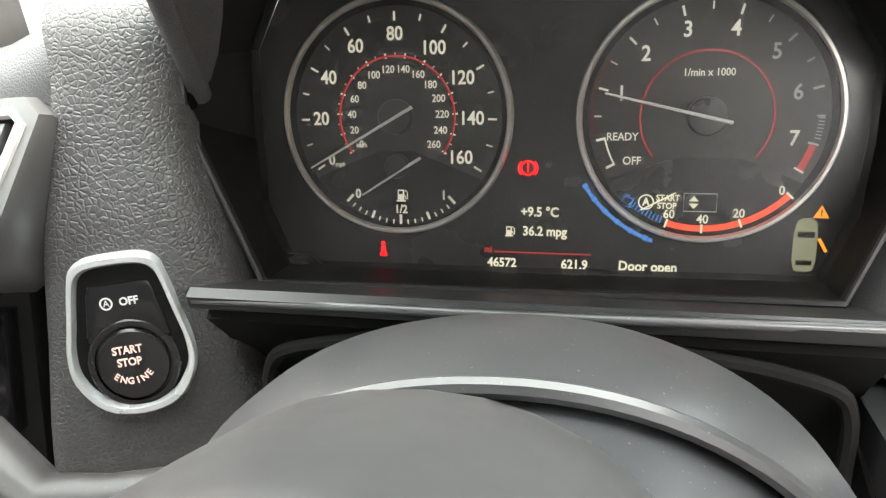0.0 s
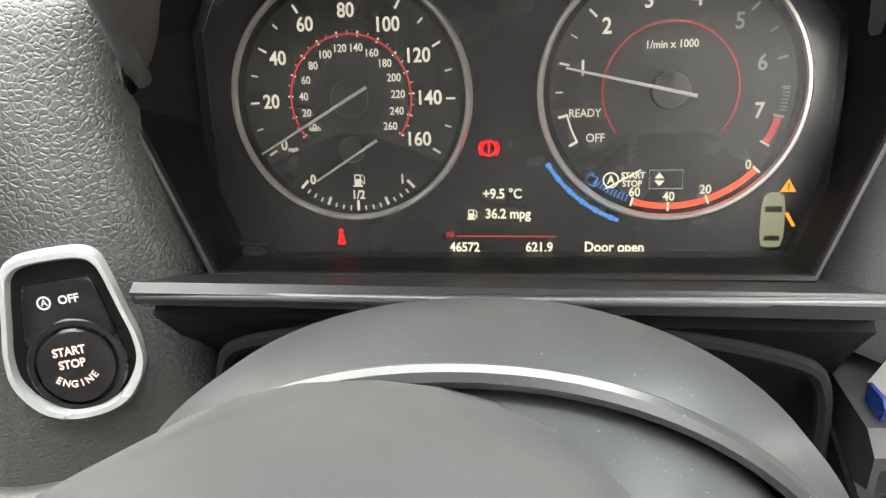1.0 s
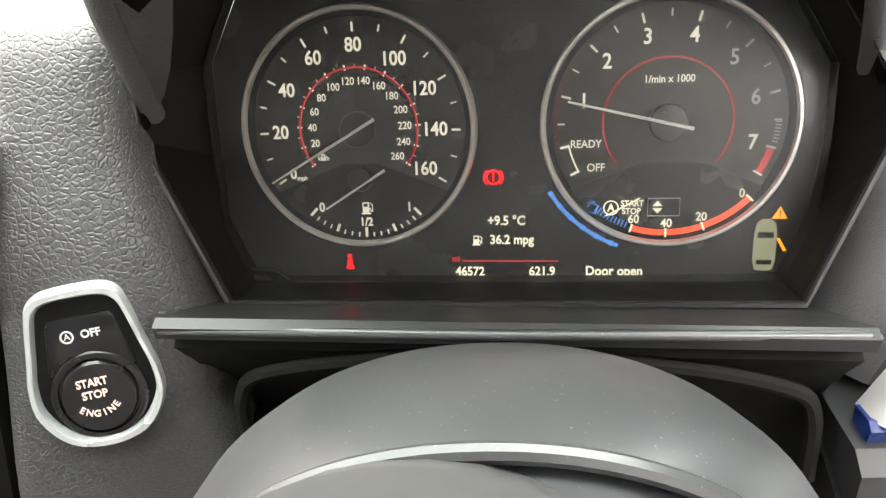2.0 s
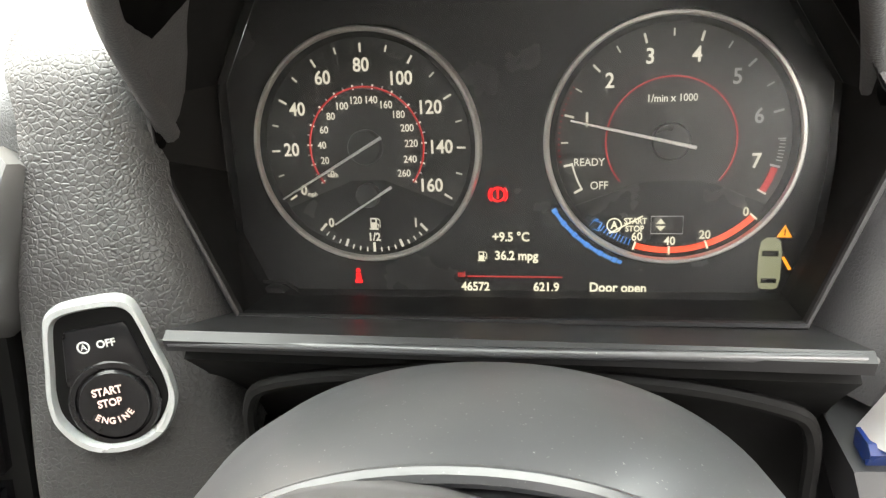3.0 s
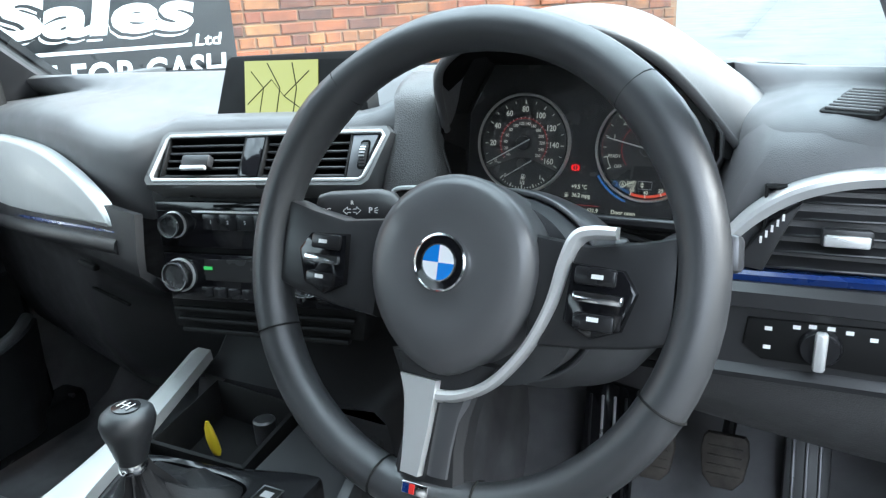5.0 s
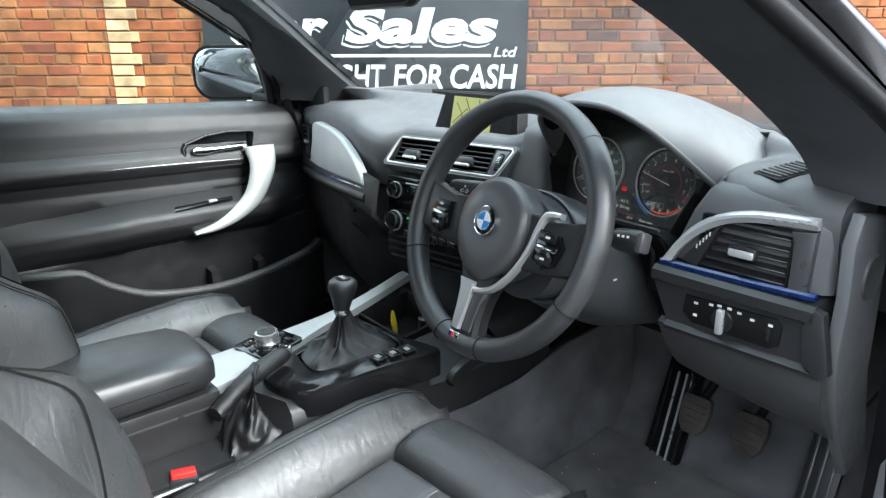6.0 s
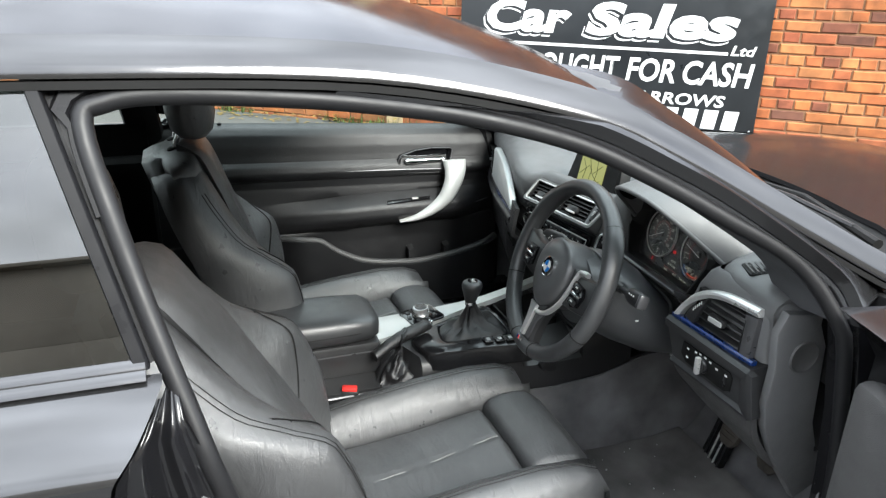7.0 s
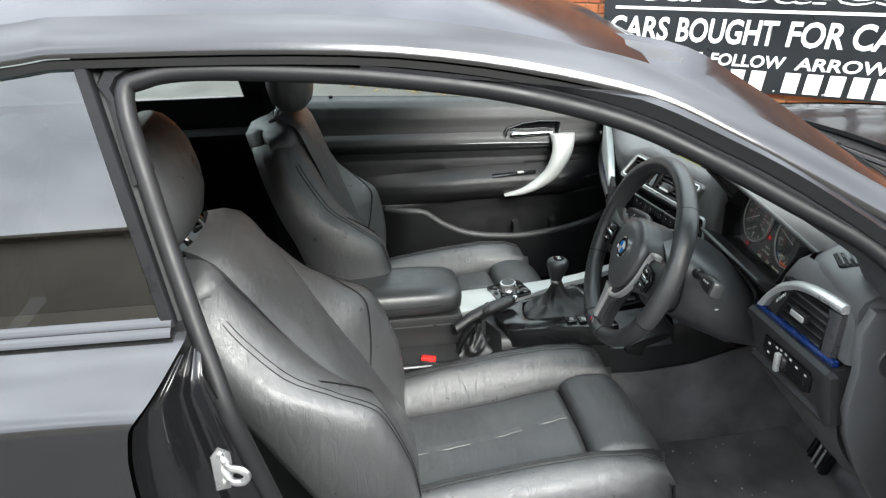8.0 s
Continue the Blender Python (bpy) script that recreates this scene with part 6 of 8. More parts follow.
# side spokes with their key pads
for s in (-1, 1):
    sp = [(0.062, 0.028), (0.10, 0.024), (0.135, 0.030), (0.160, 0.036), (0.162, -0.034), (0.140, -0.040), (0.105, -0.046), (0.062, -0.050)]
    bm = prism([(s * x, y) for x, y in (sp if s > 0 else sp[::-1])], 0.026, WM @ Matrix.Translation((0, 0, -0.018)), 0.006)
    part("side_spoke", bm, HARD, wheel, "black side spoke")
    pad = part("key_pad", prism([(s * x, y) for x, y in ([(0.092, 0.012), (0.128, 0.010), (0.138, -0.004), (0.130, -0.030), (0.110, -0.038), (0.090, -0.028)] if s > 0 else [(0.090, -0.028), (0.110, -0.038), (0.130, -0.030), (0.138, -0.004), (0.128, 0.010), (0.092, 0.012)])], 0.008, WM @ Matrix.Translation((0, 0, 0.006)), 0.003), GLOSS, wheel, "gloss black wheel key pad")
    for kx, ky, kw, kh, mt in ((0.113, -0.010, 0.034, 0.0075, CHROME), (0.110, 0.004, 0.028, 0.012, BUTTON), (0.112, -0.026, 0.028, 0.011, BUTTON)):
        part("wheel_key", box((s * kx, ky, 0.0145), (kw, kh, 0.005), 0.002, WM), mt, pad)
    for ky in (0.004, -0.024):
        part("key_mark", box((s * 0.112, ky, 0.0172), (0.008, 0.003, 0.0003), 0, WM), WHITE_INK, pad)
# satin trim that runs from the right spoke round the hub to the lower spoke
trim = spline([(0.120, 0.034, 0), (0.104, 0.033, 0), (0.093, 0.028, 0), (0.0865, 0.010, 0), (0.080, -0.020, 0), (0.066, -0.052, 0), (0.044, -0.080, 0), (0.020, -0.094, 0), (-0.004, -0.098, 0)], 6)
rows = []
for k, p in enumerate(trim):
    q = trim[min(k + 1, len(trim) - 1)] - trim[max(k - 1, 0)]
    nrm = Vector((-q.y, q.x, 0)).normalized()
    w = lerp_table([(0.0, 0.0042), (0.25, 0.0050), (0.6, 0.0036), (1.0, 0.0050)], k / (len(trim) - 1))[0]
    rows.append([WM @ (p + nrm * a * w + Vector((0, 0, z))) for a, z in ((-1, 0.004), (-0.9, 0.0135), (-0.3, 0.0155), (0.5, 0.0150), (1, 0.012), (1, 0.004))])
part("spoke_trim", loft(rows), SILVER, wheel, "satin silver spoke trim")
rows = []
for y, w in ((-0.070, 0.044), (-0.090, 0.033), (-0.110, 0.028), (-0.135, 0.026), (-0.166, 0.030)):
    rows.append([WM @ Vector(q) for q in ((-w, y, -0.012), (-w, y, 0.004), (-w * 0.8, y, 0.010), (w * 0.8, y, 0.010), (w, y, 0.004), (w, y, -0.012))])
low = part("lower_spoke", loft(rows), HARD, wheel, "black lower spoke")
rows = []
for y, xl, xr in ((-0.086, -0.032, 0.004), (-0.100, -0.0265, 0.0035), (-0.125, -0.0235, 0.0015), (-0.148, -0.0225, -0.001), (-0.158, -0.0225, -0.002)):
    rows.append([WM @ Vector(q) for q in ((xl, y, 0.006), (xl + 0.003, y, 0.0135), (xr - 0.006, y, 0.0155), (xr - 0.001, y, 0.0165), (xr, y, 0.0125), (xr, y, 0.006))])
part("spoke_plate", loft(rows), SILVER, low, "satin silver spoke plate")
rows = []
for y, xl, xr in ((-0.092, 0.0065, 0.030), (-0.110, 0.005, 0.0255), (-0.135, 0.003, 0.0225), (-0.156, 0.002, 0.0215)):
    rows.append([WM @ Vector(q) for q in ((xl, y, 0.006), (xl, y, 0.0110), (xl + 0.004, y, 0.0130), (xr - 0.004, y, 0.0115), (xr, y, 0.006))])
part("spoke_plate", loft(rows), GREYMET, low, "dark satin spoke plate")
tagp = part("rim_tag", box((-0.002, -0.166, 0.0195), (0.022, 0.009, 0.002), 0.001, WM), CHROME, wheel, "tiny striped tag in blue and red")
part("tag_stripe", box((-0.009, -0.166, 0.0207), (0.005, 0.007, 0.0008), 0, WM), BLUE, tagp)
part("tag_stripe", box((-0.004, -0.166, 0.0207), (0.004, 0.007, 0.0008), 0, WM), RED, tagp)

column = thing("steering_column", (0.39, 0.2, 0.70), "smooth black steering column cover", "steering column")


def col_ring(y, hw, top, low_, n=96, cx=0.389):
    mid = top - hw * 0.92
    out = []
    for k in range(n):
        a = 2 * math.pi * k / n
        c, s = math.cos(a), math.sin(a)
        x = cx + hw * (abs(c) ** 0.95) * (1 if c > 0 else -1)
        z = mid + (top - mid) * abs(s) ** 0.97 if s > 0 else mid - (mid - low_) * abs(s) ** 0.8
        out.append((x, y - 0.012 * (1 - (z - low_) / (top - low_)), z))
    return out


part("upper_cover", loft([col_ring(*r) for r in ((0.100, 0.072, 0.9155, 0.76), (0.093, 0.079, 0.9195, 0.755), (0.100, 0.084, 0.9190, 0.75), (0.120, 0.092, 0.9135, 0.735), (0.145, 0.099, 0.9030, 0.72), (0.168, 0.103, 0.8900, 0.71), (0.188, 0.103, 0.8740, 0.70), (0.205, 0.100, 0.8560, 0.69), (0.30, 0.095, 0.80, 0.67))]), COLUMN, column, "smooth dusty column cover", smooth=60)
part("cover_edge", tube([(x, y - 0.003, z) for x, y, z in col_ring(0.0945, 0.0775, 0.9190, 0.756)], 0.0022, 8, True), COLUMN, column)
part("column_neck", loft([col_ring(*r) for r in ((0.105, 0.0725, 0.9120, 0.76), (0.095, 0.0735, 0.9150, 0.76), (0.075, 0.0720, 0.9190, 0.765), (0.055, 0.0700, 0.9230, 0.77))]), COLUMN, column, "satin black column neck", smooth=60)
for dx, mt in ((-0.012, WHITE_INK), (0.0, WHITE_INK), (0.014, WHITE_INK)):
    part("cover_mark", box((0.4885, 0.155 + dx, 0.80), (0.0016, 0.007, 0.003), 0), mt, column)

# stalks
SL = axes((0.259, 0.070, 0.897), (1, 0.22, 0.03), (0, 0.50, 1))
stl = thing("indicator_stalk", (0.34, 0.10, 0.89), "black indicator stalk with white symbols", "stalk")
rows = []
for x, h, d in ((-0.036, 0.012, 0.008), (-0.034, 0.0175, 0.011), (-0.025, 0.020, 0.012), (0.02, 0.021, 0.012), (0.034, 0.017, 0.011), (0.044, 0.008, 0.009), (0.055, 0.0065, 0.008), (0.084, 0.0065, 0.008)):
    off = -0.004 if x > 0.04 else 0
    rows.append([SL @ Vector((x, off + h * math.sin(a), d * math.cos(a))) for a in [2 * math.pi * k / 16 for k in range(16)]])
stb = part("stalk_body", loft(rows), HARD, stl, smooth=50)
FM = SL @ Matrix.Translation((0, 0, 0.0125))
writing("stalk_mark", "BC", 0.0068, FM @ Matrix.Translation((-0.024, 0.0, 0)), WHITE_INK, stb, bold=0.0001)
part("stalk_triangle", tube([FM @ Vector(q) for q in ((-0.0335, 0.003, 0), (-0.0335, -0.003, 0), (-0.030, 0.0, 0))], 0.0003, 4, True), WHITE_INK, stb)
for tx, dy in (("R", 0.0068), ("L", -0.0068)):
    writing("stalk_mark", tx, 0.0050, FM @ Matrix.Translation((-0.001, dy, 0)), WHITE_INK, stb)
for s in (1, -1):
    part("stalk_arrow", tube([FM @ Vector((-0.001 + s * q[0], q[1], 0)) for q in ((0.001, 0.0014), (0.004, 0.0014), (0.004, 0.0032), (0.0078, 0.0), (0.004, -0.0032), (0.004, -0.0014), (0.001, -0.0014))], 0.0003, 4), WHITE_INK, stb)
writing("stalk_mark", "P", 0.0066, FM @ Matrix.Translation((0.0155, 0.0, 0)), WHITE_INK, stb, bold=0.0001)
for q in ((0.0028, 0.0024), (0.0034, 0.0), (0.0028, -0.0024)):
    part("stalk_ray", tube([FM @ Vector((0.0190, q[1] * 0.5, 0)), FM @ Vector((0.0190 + q[0], q[1], 0))], 0.0003, 4), WHITE_INK, stb)

str_ = thing("wiper_stalk", (0.47, 0.12, 0.86), "black wiper stalk with a ribbed end", "stalk")
SR = axes((0.524, 0.100, 0.877), (1, -0.10, 0.10), (0, 0.35, 1))
rows = []
for x, h, d in ((-0.052, 0.0065, 0.007), (-0.02, 0.007, 0.008), (-0.008, 0.014, 0.011), (0.002, 0.016, 0.012), (0.030, 0.016, 0.012), (0.034, 0.013, 0.010)):
    rows.append([SR @ Vector((x, h * math.sin(a), d * math.cos(a))) for a in [2 * math.pi * k / 16 for k in range(16)]])
srb = part("stalk_body", loft(rows), HARD, str_, smooth=50)
part("stalk_cap", box((0.036, 0, 0), (0.012, 0.028, 0.022), 0.005, SR), GREYMET, srb)
for k in range(3):
    part("stalk_mark", box((0.004 + 0.008 * k, 0.004, 0.0122), (0.004, 0.003, 0.0004), 0, SR), WHITE_INK, srb)
part("stalk_boot", turned([(0.011, 0), (0.010, 0.006), (0.008, 0.008)], SR @ Matrix.Translation((-0.050, 0, 0)) @ pose(0, 0, 0, 0, 90, 0), 20), HARD, str_)

# ---- centre console ----
cons = thing("centre_console", (XC, -0.1, 0.26), "black centre console with a pale silver top strip", "console")
rows = []
for y, xl, xr, zt, kind_ in ((-0.72, -0.075, 0.125, 0.555, 0), (-0.45, -0.080, 0.125, 0.560, 0), (-0.28, -0.085, 0.128, 0.562, 0), (-0.215, -0.088, 0.133, 0.565, 0), (-0.190, -0.090, 0.136, 0.566, 1), (0.0, -0.10, 0.150, 0.572, 1), (0.066, -0.108, 0.160, 0.578, 1), (0.068, -0.108, 0.160, 0.578, 2), (0.15, -0.12, 0.175, 0.584, 2), (0.222, -0.130, 0.184, 0.592, 2), (0.224, -0.130, 0.184, 0.592, 1), (0.27, -0.135, 0.19, 0.606, 1), (0.36, -0.135, 0.19, 0.69, 1)):
    top = ([(xl, zt - 0.008), (xl + 0.008, zt), (0.040, zt - 0.002), (0.048, 0.518), (xr - 0.003, 0.510)], [(xl, zt - 0.008), (xl + 0.008, zt), (xr - 0.03, zt - 0.004), (xr - 0.012, zt - 0.02), (xr - 0.004, zt - 0.06)], [(-0.080, zt), (-0.074, 0.528), (0.062, 0.528), (0.068, zt - 0.012), (xr - 0.004, zt - 0.06)])[kind_]
    rows.append([(xl - 0.012, y, 0.26), (xl - 0.008, y, zt - 0.04)] + [(x, y, z) for x, z in top] + [(xr + 0.006, y, 0.26)])
part("tunnel", loft(rows), HARD, cons, smooth=45)
part("tunnel_carpet", loft([[(xr + 0.010, y, 0.44 + dz), (xr + 0.014, y, 0.425 + dz), (xr + 0.020, y, 0.36), (xr + 0.034, y, 0.262), (xr + 0.004, y, 0.262), (xr + 0.004, y, 0.44 + dz)] for y, xr, dz in ((-0.30, 0.128, 0.0), (0.0, 0.150, 0.01), (0.15, 0.175, 0.02), (0.27, 0.19, 0.04), (0.40, 0.195, 0.08), (0.62, 0.20, 0.10))]), CARPET, cons, "charcoal carpet on the tunnel side", smooth=60)
# pale strip: wide behind the gear lever, running forward on the passenger's side


def strip_z(y):
    return 0.582 + 0.04 * max(0.0, y + 0.3) + 0.12 * max(0.0, y - 0.05) ** 1.3


left = spline([(-0.090, -0.300, 0), (-0.092, -0.12, 0), (-0.100, 0.0, 0), (-0.122, 0.12, 0), (-0.150, 0.235, 0)], 6)
right = spline([(0.034, -0.300, 0), (0.000, -0.15, 0), (-0.050, -0.02, 0), (-0.085, 0.11, 0), (-0.120, 0.245, 0)], 6)
rows = []
for a, b in zip(left, right):
    za, zb = strip_z(a.y), strip_z(b.y)
    rows.append([(a.x, a.y, za - 0.014), (a.x + 0.002, a.y, za), (a.x * 0.6 + b.x * 0.4, a.y * 0.6 + b.y * 0.4, (za + zb) / 2 + 0.005), (b.x - 0.002, b.y, zb), (b.x, b.y, zb - 0.014)])
part("silver_strip", loft(rows), PALE, cons, "pale silver console strip")
# gear lever surround
sur = [(0.030, -0.190), (0.118, -0.175), (0.142, -0.120), (0.152, -0.03), (0.174, 0.070), (0.156, 0.084), (0.058, 0.064), (-0.055, 0.050), (-0.050, 0.010), (-0.010, -0.110)]
hole = [(0.018, -0.115), (0.085, -0.125), (0.098, -0.09), (0.103, -0.02), (0.110, 0.03), (0.100, 0.045), (0.06, 0.05), (-0.02, 0.045), (-0.026, 0.02), (0.006, -0.095)]
sur = [(p.x, p.y) for p in spline([(x, y, 0) for x, y in sur], 4, True)]
hole = [(p.x, p.y) for p in spline([(x, y, 0) for x, y in hole], 4, True)]
rows = []
for poly, dz in ((sur, -0.050), (sur, -0.012), ([(x * 0.994 + 0.0004, y * 0.994) for x, y in sur], -0.005), ([(x * 0.98 + 0.0014, y * 0.98) for x, y in sur], -0.0005), ([(x * 0.5 + q[0] * 0.5, y * 0.5 + q[1] * 0.5) for (x, y), q in zip(sur, hole)], 0.003), (hole, 0.001), (hole, -0.03)):
    rows.append([(x, y, strip_z(y) - 0.004 + dz) for x, y in poly])
surround = part("gear_surround", loft(rows, caps=False), SURROUND, cons, "gloss black gear lever surround", smooth=60)
for k, dy in enumerate((-0.020, 0.008, 0.034)):
    b = part("console_key", box((0.128 + 0.006 * k, 0.0 + dy, strip_z(dy) + 0.001), (0.024, 0.022, 0.006), 0.002), BUTTON if k < 2 else MATTE, cons)
    part("key_mark", box((0.128 + 0.006 * k, dy, strip_z(dy) + 0.0042), (0.012, 0.009, 0.0004), 0), GREY_INK, b)
    part("key_frame", tube([(0.128 + 0.006 * k + sx * 0.0125, dy + sy * 0.0115, strip_z(dy) + 0.0035) for sx, sy in ((-1, -1), (1, -1), (1, 1), (-1, 1))], 0.0009, 5, True), GREYMET, b)
# open tray ahead of the lever
tray = [(-0.066, 0.078), (0.056, 0.090), (0.052, 0.205), (-0.072, 0.20)]
rows = []
for s, dz in ((1.06, -0.06), (1.06, -0.012), (1.0, -0.010), (0.95, -0.016), (0.90, -0.060)):
    cx, cy = -0.008, 0.14
    rows.append([(cx + (x - cx) * s, cy + (y - cy) * s, strip_z(y) + dz - 0.12 * (x + 0.06)) for x, y in tray])
part("tray", loft(rows), MATTE, cons, "black open console tray", smooth=30)
part("yellow_tag", loft([[(-0.022 + dx + w * math.cos(a), 0.126 + 0.4 * w * math.sin(a), z) for a in [2 * math.pi * k / 12 for k in range(12)]] for z, w, dx in ((0.548, 0.006, 0.004), (0.556, 0.009, 0.003), (0.570, 0.0095, 0.0), (0.584, 0.007, -0.002), (0.594, 0.003, -0.003))]), YELLOW, cons, "small curved yellow plastic tag")
part("tray_socket", turned([(0.014, 0), (0.014, 0.03), (0.011, 0.032), (0.0, 0.03)], pose(0.030, 0.165, 0.555), 20), HARD, cons)
# rotary controller
cp = part("controller_plate", prism(rounded(0.088, 0.096, 0.012), 0.005, axes((-0.052, -0.135, strip_z(-0.135) + 0.002), (1, 0.25, 0), (-0.25, 1, 0.05)), 0.0015), GLOSS, cons, "black controller plate")
CMX = axes((-0.052, -0.137, strip_z(-0.135) + 0.007), (1, 0, 0), (0, 1, 0.05))
ck = part("controller_knob", turned([(0.024, 0), (0.025, 0.004), (0.022, 0.008), (0.0215, 0.018), (0.0205, 0.0215), (0.018, 0.022), (0.0, 0.0205)], CMX, 36), ALU, cons, "knurled silver controller knob")
part("knob_top", turned([(0.0165, 0.0215), (0.0165, 0.0230), (0.0, 0.0232)], CMX, 30), BUTTON, ck)
for k in range(8):
    a = 2 * math.pi * k / 8 + 0.3
    part("controller_key", box((0.0355 * math.cos(a), 0.0365 * math.sin(a), 0.001), (0.013, 0.010, 0.005), 0.0015, CMX), BUTTON, cp)
# armrest
rows = []
for y, hw, zt, zb in ((-0.272, 0.048, 0.644, 0.618), (-0.279, 0.072, 0.655, 0.604), (-0.302, 0.085, 0.665, 0.597), (-0.37, 0.090, 0.670, 0.594), (-0.48, 0.092, 0.672, 0.594), (-0.60, 0.090, 0.670, 0.594), (-0.66, 0.078, 0.66, 0.60)):
    ring = []
    for k in range(20):
        a = 2 * math.pi * k / 20
        c, s = math.cos(a), math.sin(a)
        ring.append((-0.020 + hw * abs(c) ** 0.55 * (1 if c > 0 else -1), y, (zt + zb) / 2 + (zt - zb) / 2 * abs(s) ** 0.55 * (1 if s > 0 else -1)))
    rows.append(ring)
arm = part("armrest_lid", loft(rows), LEATHER_PLAIN, cons, "padded black leather armrest", smooth=50)
part("armrest_seam", tube([(0.060, -0.298, 0.628), (0.0685, -0.34, 0.630), (0.0715, -0.45, 0.630), (0.070, -0.60, 0.630)], 0.0010, 5), STITCH, arm)
part("armrest_box", box((-0.016, -0.46, 0.555), (0.160, 0.37, 0.090), 0.012), HARD, cons)
part("box_line", box((0.0645, -0.45, 0.575), (0.002, 0.33, 0.003), 0), GREYMET, cons)
part("side_rail", tube([(0.129, -0.60, 0.500), (0.131, -0.35, 0.502), (0.133, -0.22, 0.506)], 0.0035, 6), GREYMET, cons, "thin grey edge strip")
# pad on the tunnel side by the driver's knee
part("knee_pad", prism([(0.235 + 0.13 * abs(math.cos(a)) ** 0.7 * (1 if math.cos(a) > 0 else -1), 0.522 + 0.030 * math.sin(a)) for a in [2 * math.pi * k / 28 for k in range(28)]], 0.014, axes((0.176, 0, 0), (-0.12, 1, 0), (0, 0, 1)), 0.007), HARD, cons, "black padded tunnel side")

# gear lever
gear = thing("gear_lever", (0.042, -0.035, 0.585), "black leather gear lever with metal collar and gaiter", "gear lever")
rows = []
base = [(0.020, -0.110), (0.055, -0.118), (0.086, -0.118), (0.097, -0.085), (0.100, -0.05), (0.103, -0.02), (0.108, 0.02), (0.100, 0.042), (0.06, 0.047), (0.02, 0.046), (-0.018, 0.042), (-0.024, 0.02), (-0.01, -0.045), (0.006, -0.09)]
top_c = (0.046, -0.038)
base = [(p.x, p.y) for p in spline([(x, y, 0) for x, y in base], 3, True)]
for t, z in ((0.0, 0.0), (0.10, 0.008), (0.25, 0.013), (0.42, 0.017), (0.58, 0.024), (0.72, 0.038), (0.83, 0.056), (0.90, 0.076), (0.93, 0.088)):
    ring = []
    for k, (x, y) in enumerate(base):
        fold = math.sin(math.pi * min(1.0, t * 1.05)) ** 0.8
        wob = 0.10 * math.sin(k * 0.93 + 2.2 * t) + 0.07 * math.sin(k * 2.09 - 5 * t)
        ring.append((x + (top_c[0] - x) * (t + wob * fold), y + (top_c[1] - y) * (t + wob * fold), strip_z(y) - 0.004 + z + 0.007 * fold * math.sin(k * 1.32 + 4 * t)))
    rows.append(ring)
part("gaiter", loft(rows), LEATHER_DARK, gear, "creased black leather gaiter", smooth=60)
GM = axes((0.047, -0.039, 0.655), (1, 0, -0.05), (0, 1, -0.06))
part("collar", turned([(0.0125, 0), (0.0135, 0.002), (0.0135, 0.010), (0.0125, 0.012)], GM, 28), CHROME, gear, "chrome gear lever collar")
kn = part("knob", turned([(0.0125, 0.011), (0.0150, 0.020), (0.0185, 0.034), (0.0225, 0.046), (0.0240, 0.054), (0.0225, 0.062), (0.0170, 0.067), (0.0, 0.0690)], GM @ Matrix.Diagonal((1.0, 1.12, 1.0, 1.0)), 32), LEATHER_PLAIN, gear, "smooth black leather gear knob", smooth=60)
part("shift_disc", turned([(0.0130, 0.0660), (0.0130, 0.0690), (0.0, 0.0698)], GM, 28), GLOSS, kn)
for dx in (-0.006, 0.0, 0.006):
    part("shift_mark", box((dx, 0, 0.0702), (0.0012, 0.011, 0.0004), 0, GM), WHITE_INK, kn)
part("shift_mark", box((0, 0, 0.0702), (0.013, 0.0012, 0.0004), 0, GM), WHITE_INK, kn)

# handbrake
hb = thing("handbrake", (0.075, -0.33, 0.54), "black leather handbrake lever with a crumpled gaiter", "handbrake")
rows = []
for x, y, z, r in ((0.088, -0.300, 0.572, 0.013), (0.072, -0.262, 0.588, 0.0145), (0.056, -0.225, 0.597, 0.016), (0.043, -0.188, 0.602, 0.0165), (0.032, -0.156, 0.605, 0.0155), (0.028, -0.143, 0.606, 0.012), (0.0265, -0.138, 0.606, 0.007)):
    d = Vector((-0.06, 0.17, 0.03)).normalized()
    s = d.cross(Vector((0, 0, 1))).normalized()
    u = s.cross(d)
    rows.append([Vector((x, y, z)) + r * (math.cos(a) * s + 0.95 * math.sin(a) * u) for a in [2 * math.pi * k / 16 for k in range(16)]])
part("grip", loft(rows), LEATHER_DARK, hb, "black leather grip", smooth=60)
part("release_key", turned([(0.006, 0), (0.006, 0.010), (0.004, 0.012)], axes((0.026, -0.138, 0.606), (1, 0, 0), (0, 0.3, 1)) @ pose(0, 0, 0, -90, 0, 0), 14), CHROME, hb)
rows = []
for i in range(31):
    t = i / 30
    c = Vector((0.098, -0.262, 0.512)).lerp(Vector((0.086, -0.272, 0.568)), t).lerp(Vector((0.086, -0.272, 0.568)).lerp(Vector((0.050, -0.214, 0.601)), t), t)
    w, h = 0.056 - 0.036 * t ** 0.7, 0.084 - 0.063 * t ** 0.6
    ring = []
    for k in range(56):
        a = 2 * math.pi * k / 56
        ca, sa = math.cos(a), math.sin(a)
        ridge = 1 - abs(noise.noise((1.5 * ca + 2.4 * t, 1.5 * sa - 1.2 * t, 2.2 * t))) * 2.2
        fine_ = 1 - abs(noise.noise((3.2 * ca - 3.0 * t, 3.2 * sa, 4 * t + 3))) * 2.0
        fold = 0.88 + (0.24 * ridge + 0.07 * fine_ - 0.10) * (1 - 0.6 * t)
        ring.append(c + Vector((w * fold * ca, (0.70 - 0.35 * t) * h * fold * sa, (0.28 + 0.6 * t) * h * fold * sa + 0.008 * ridge * (1 - t) * t * 4)))
    rows.append(ring)
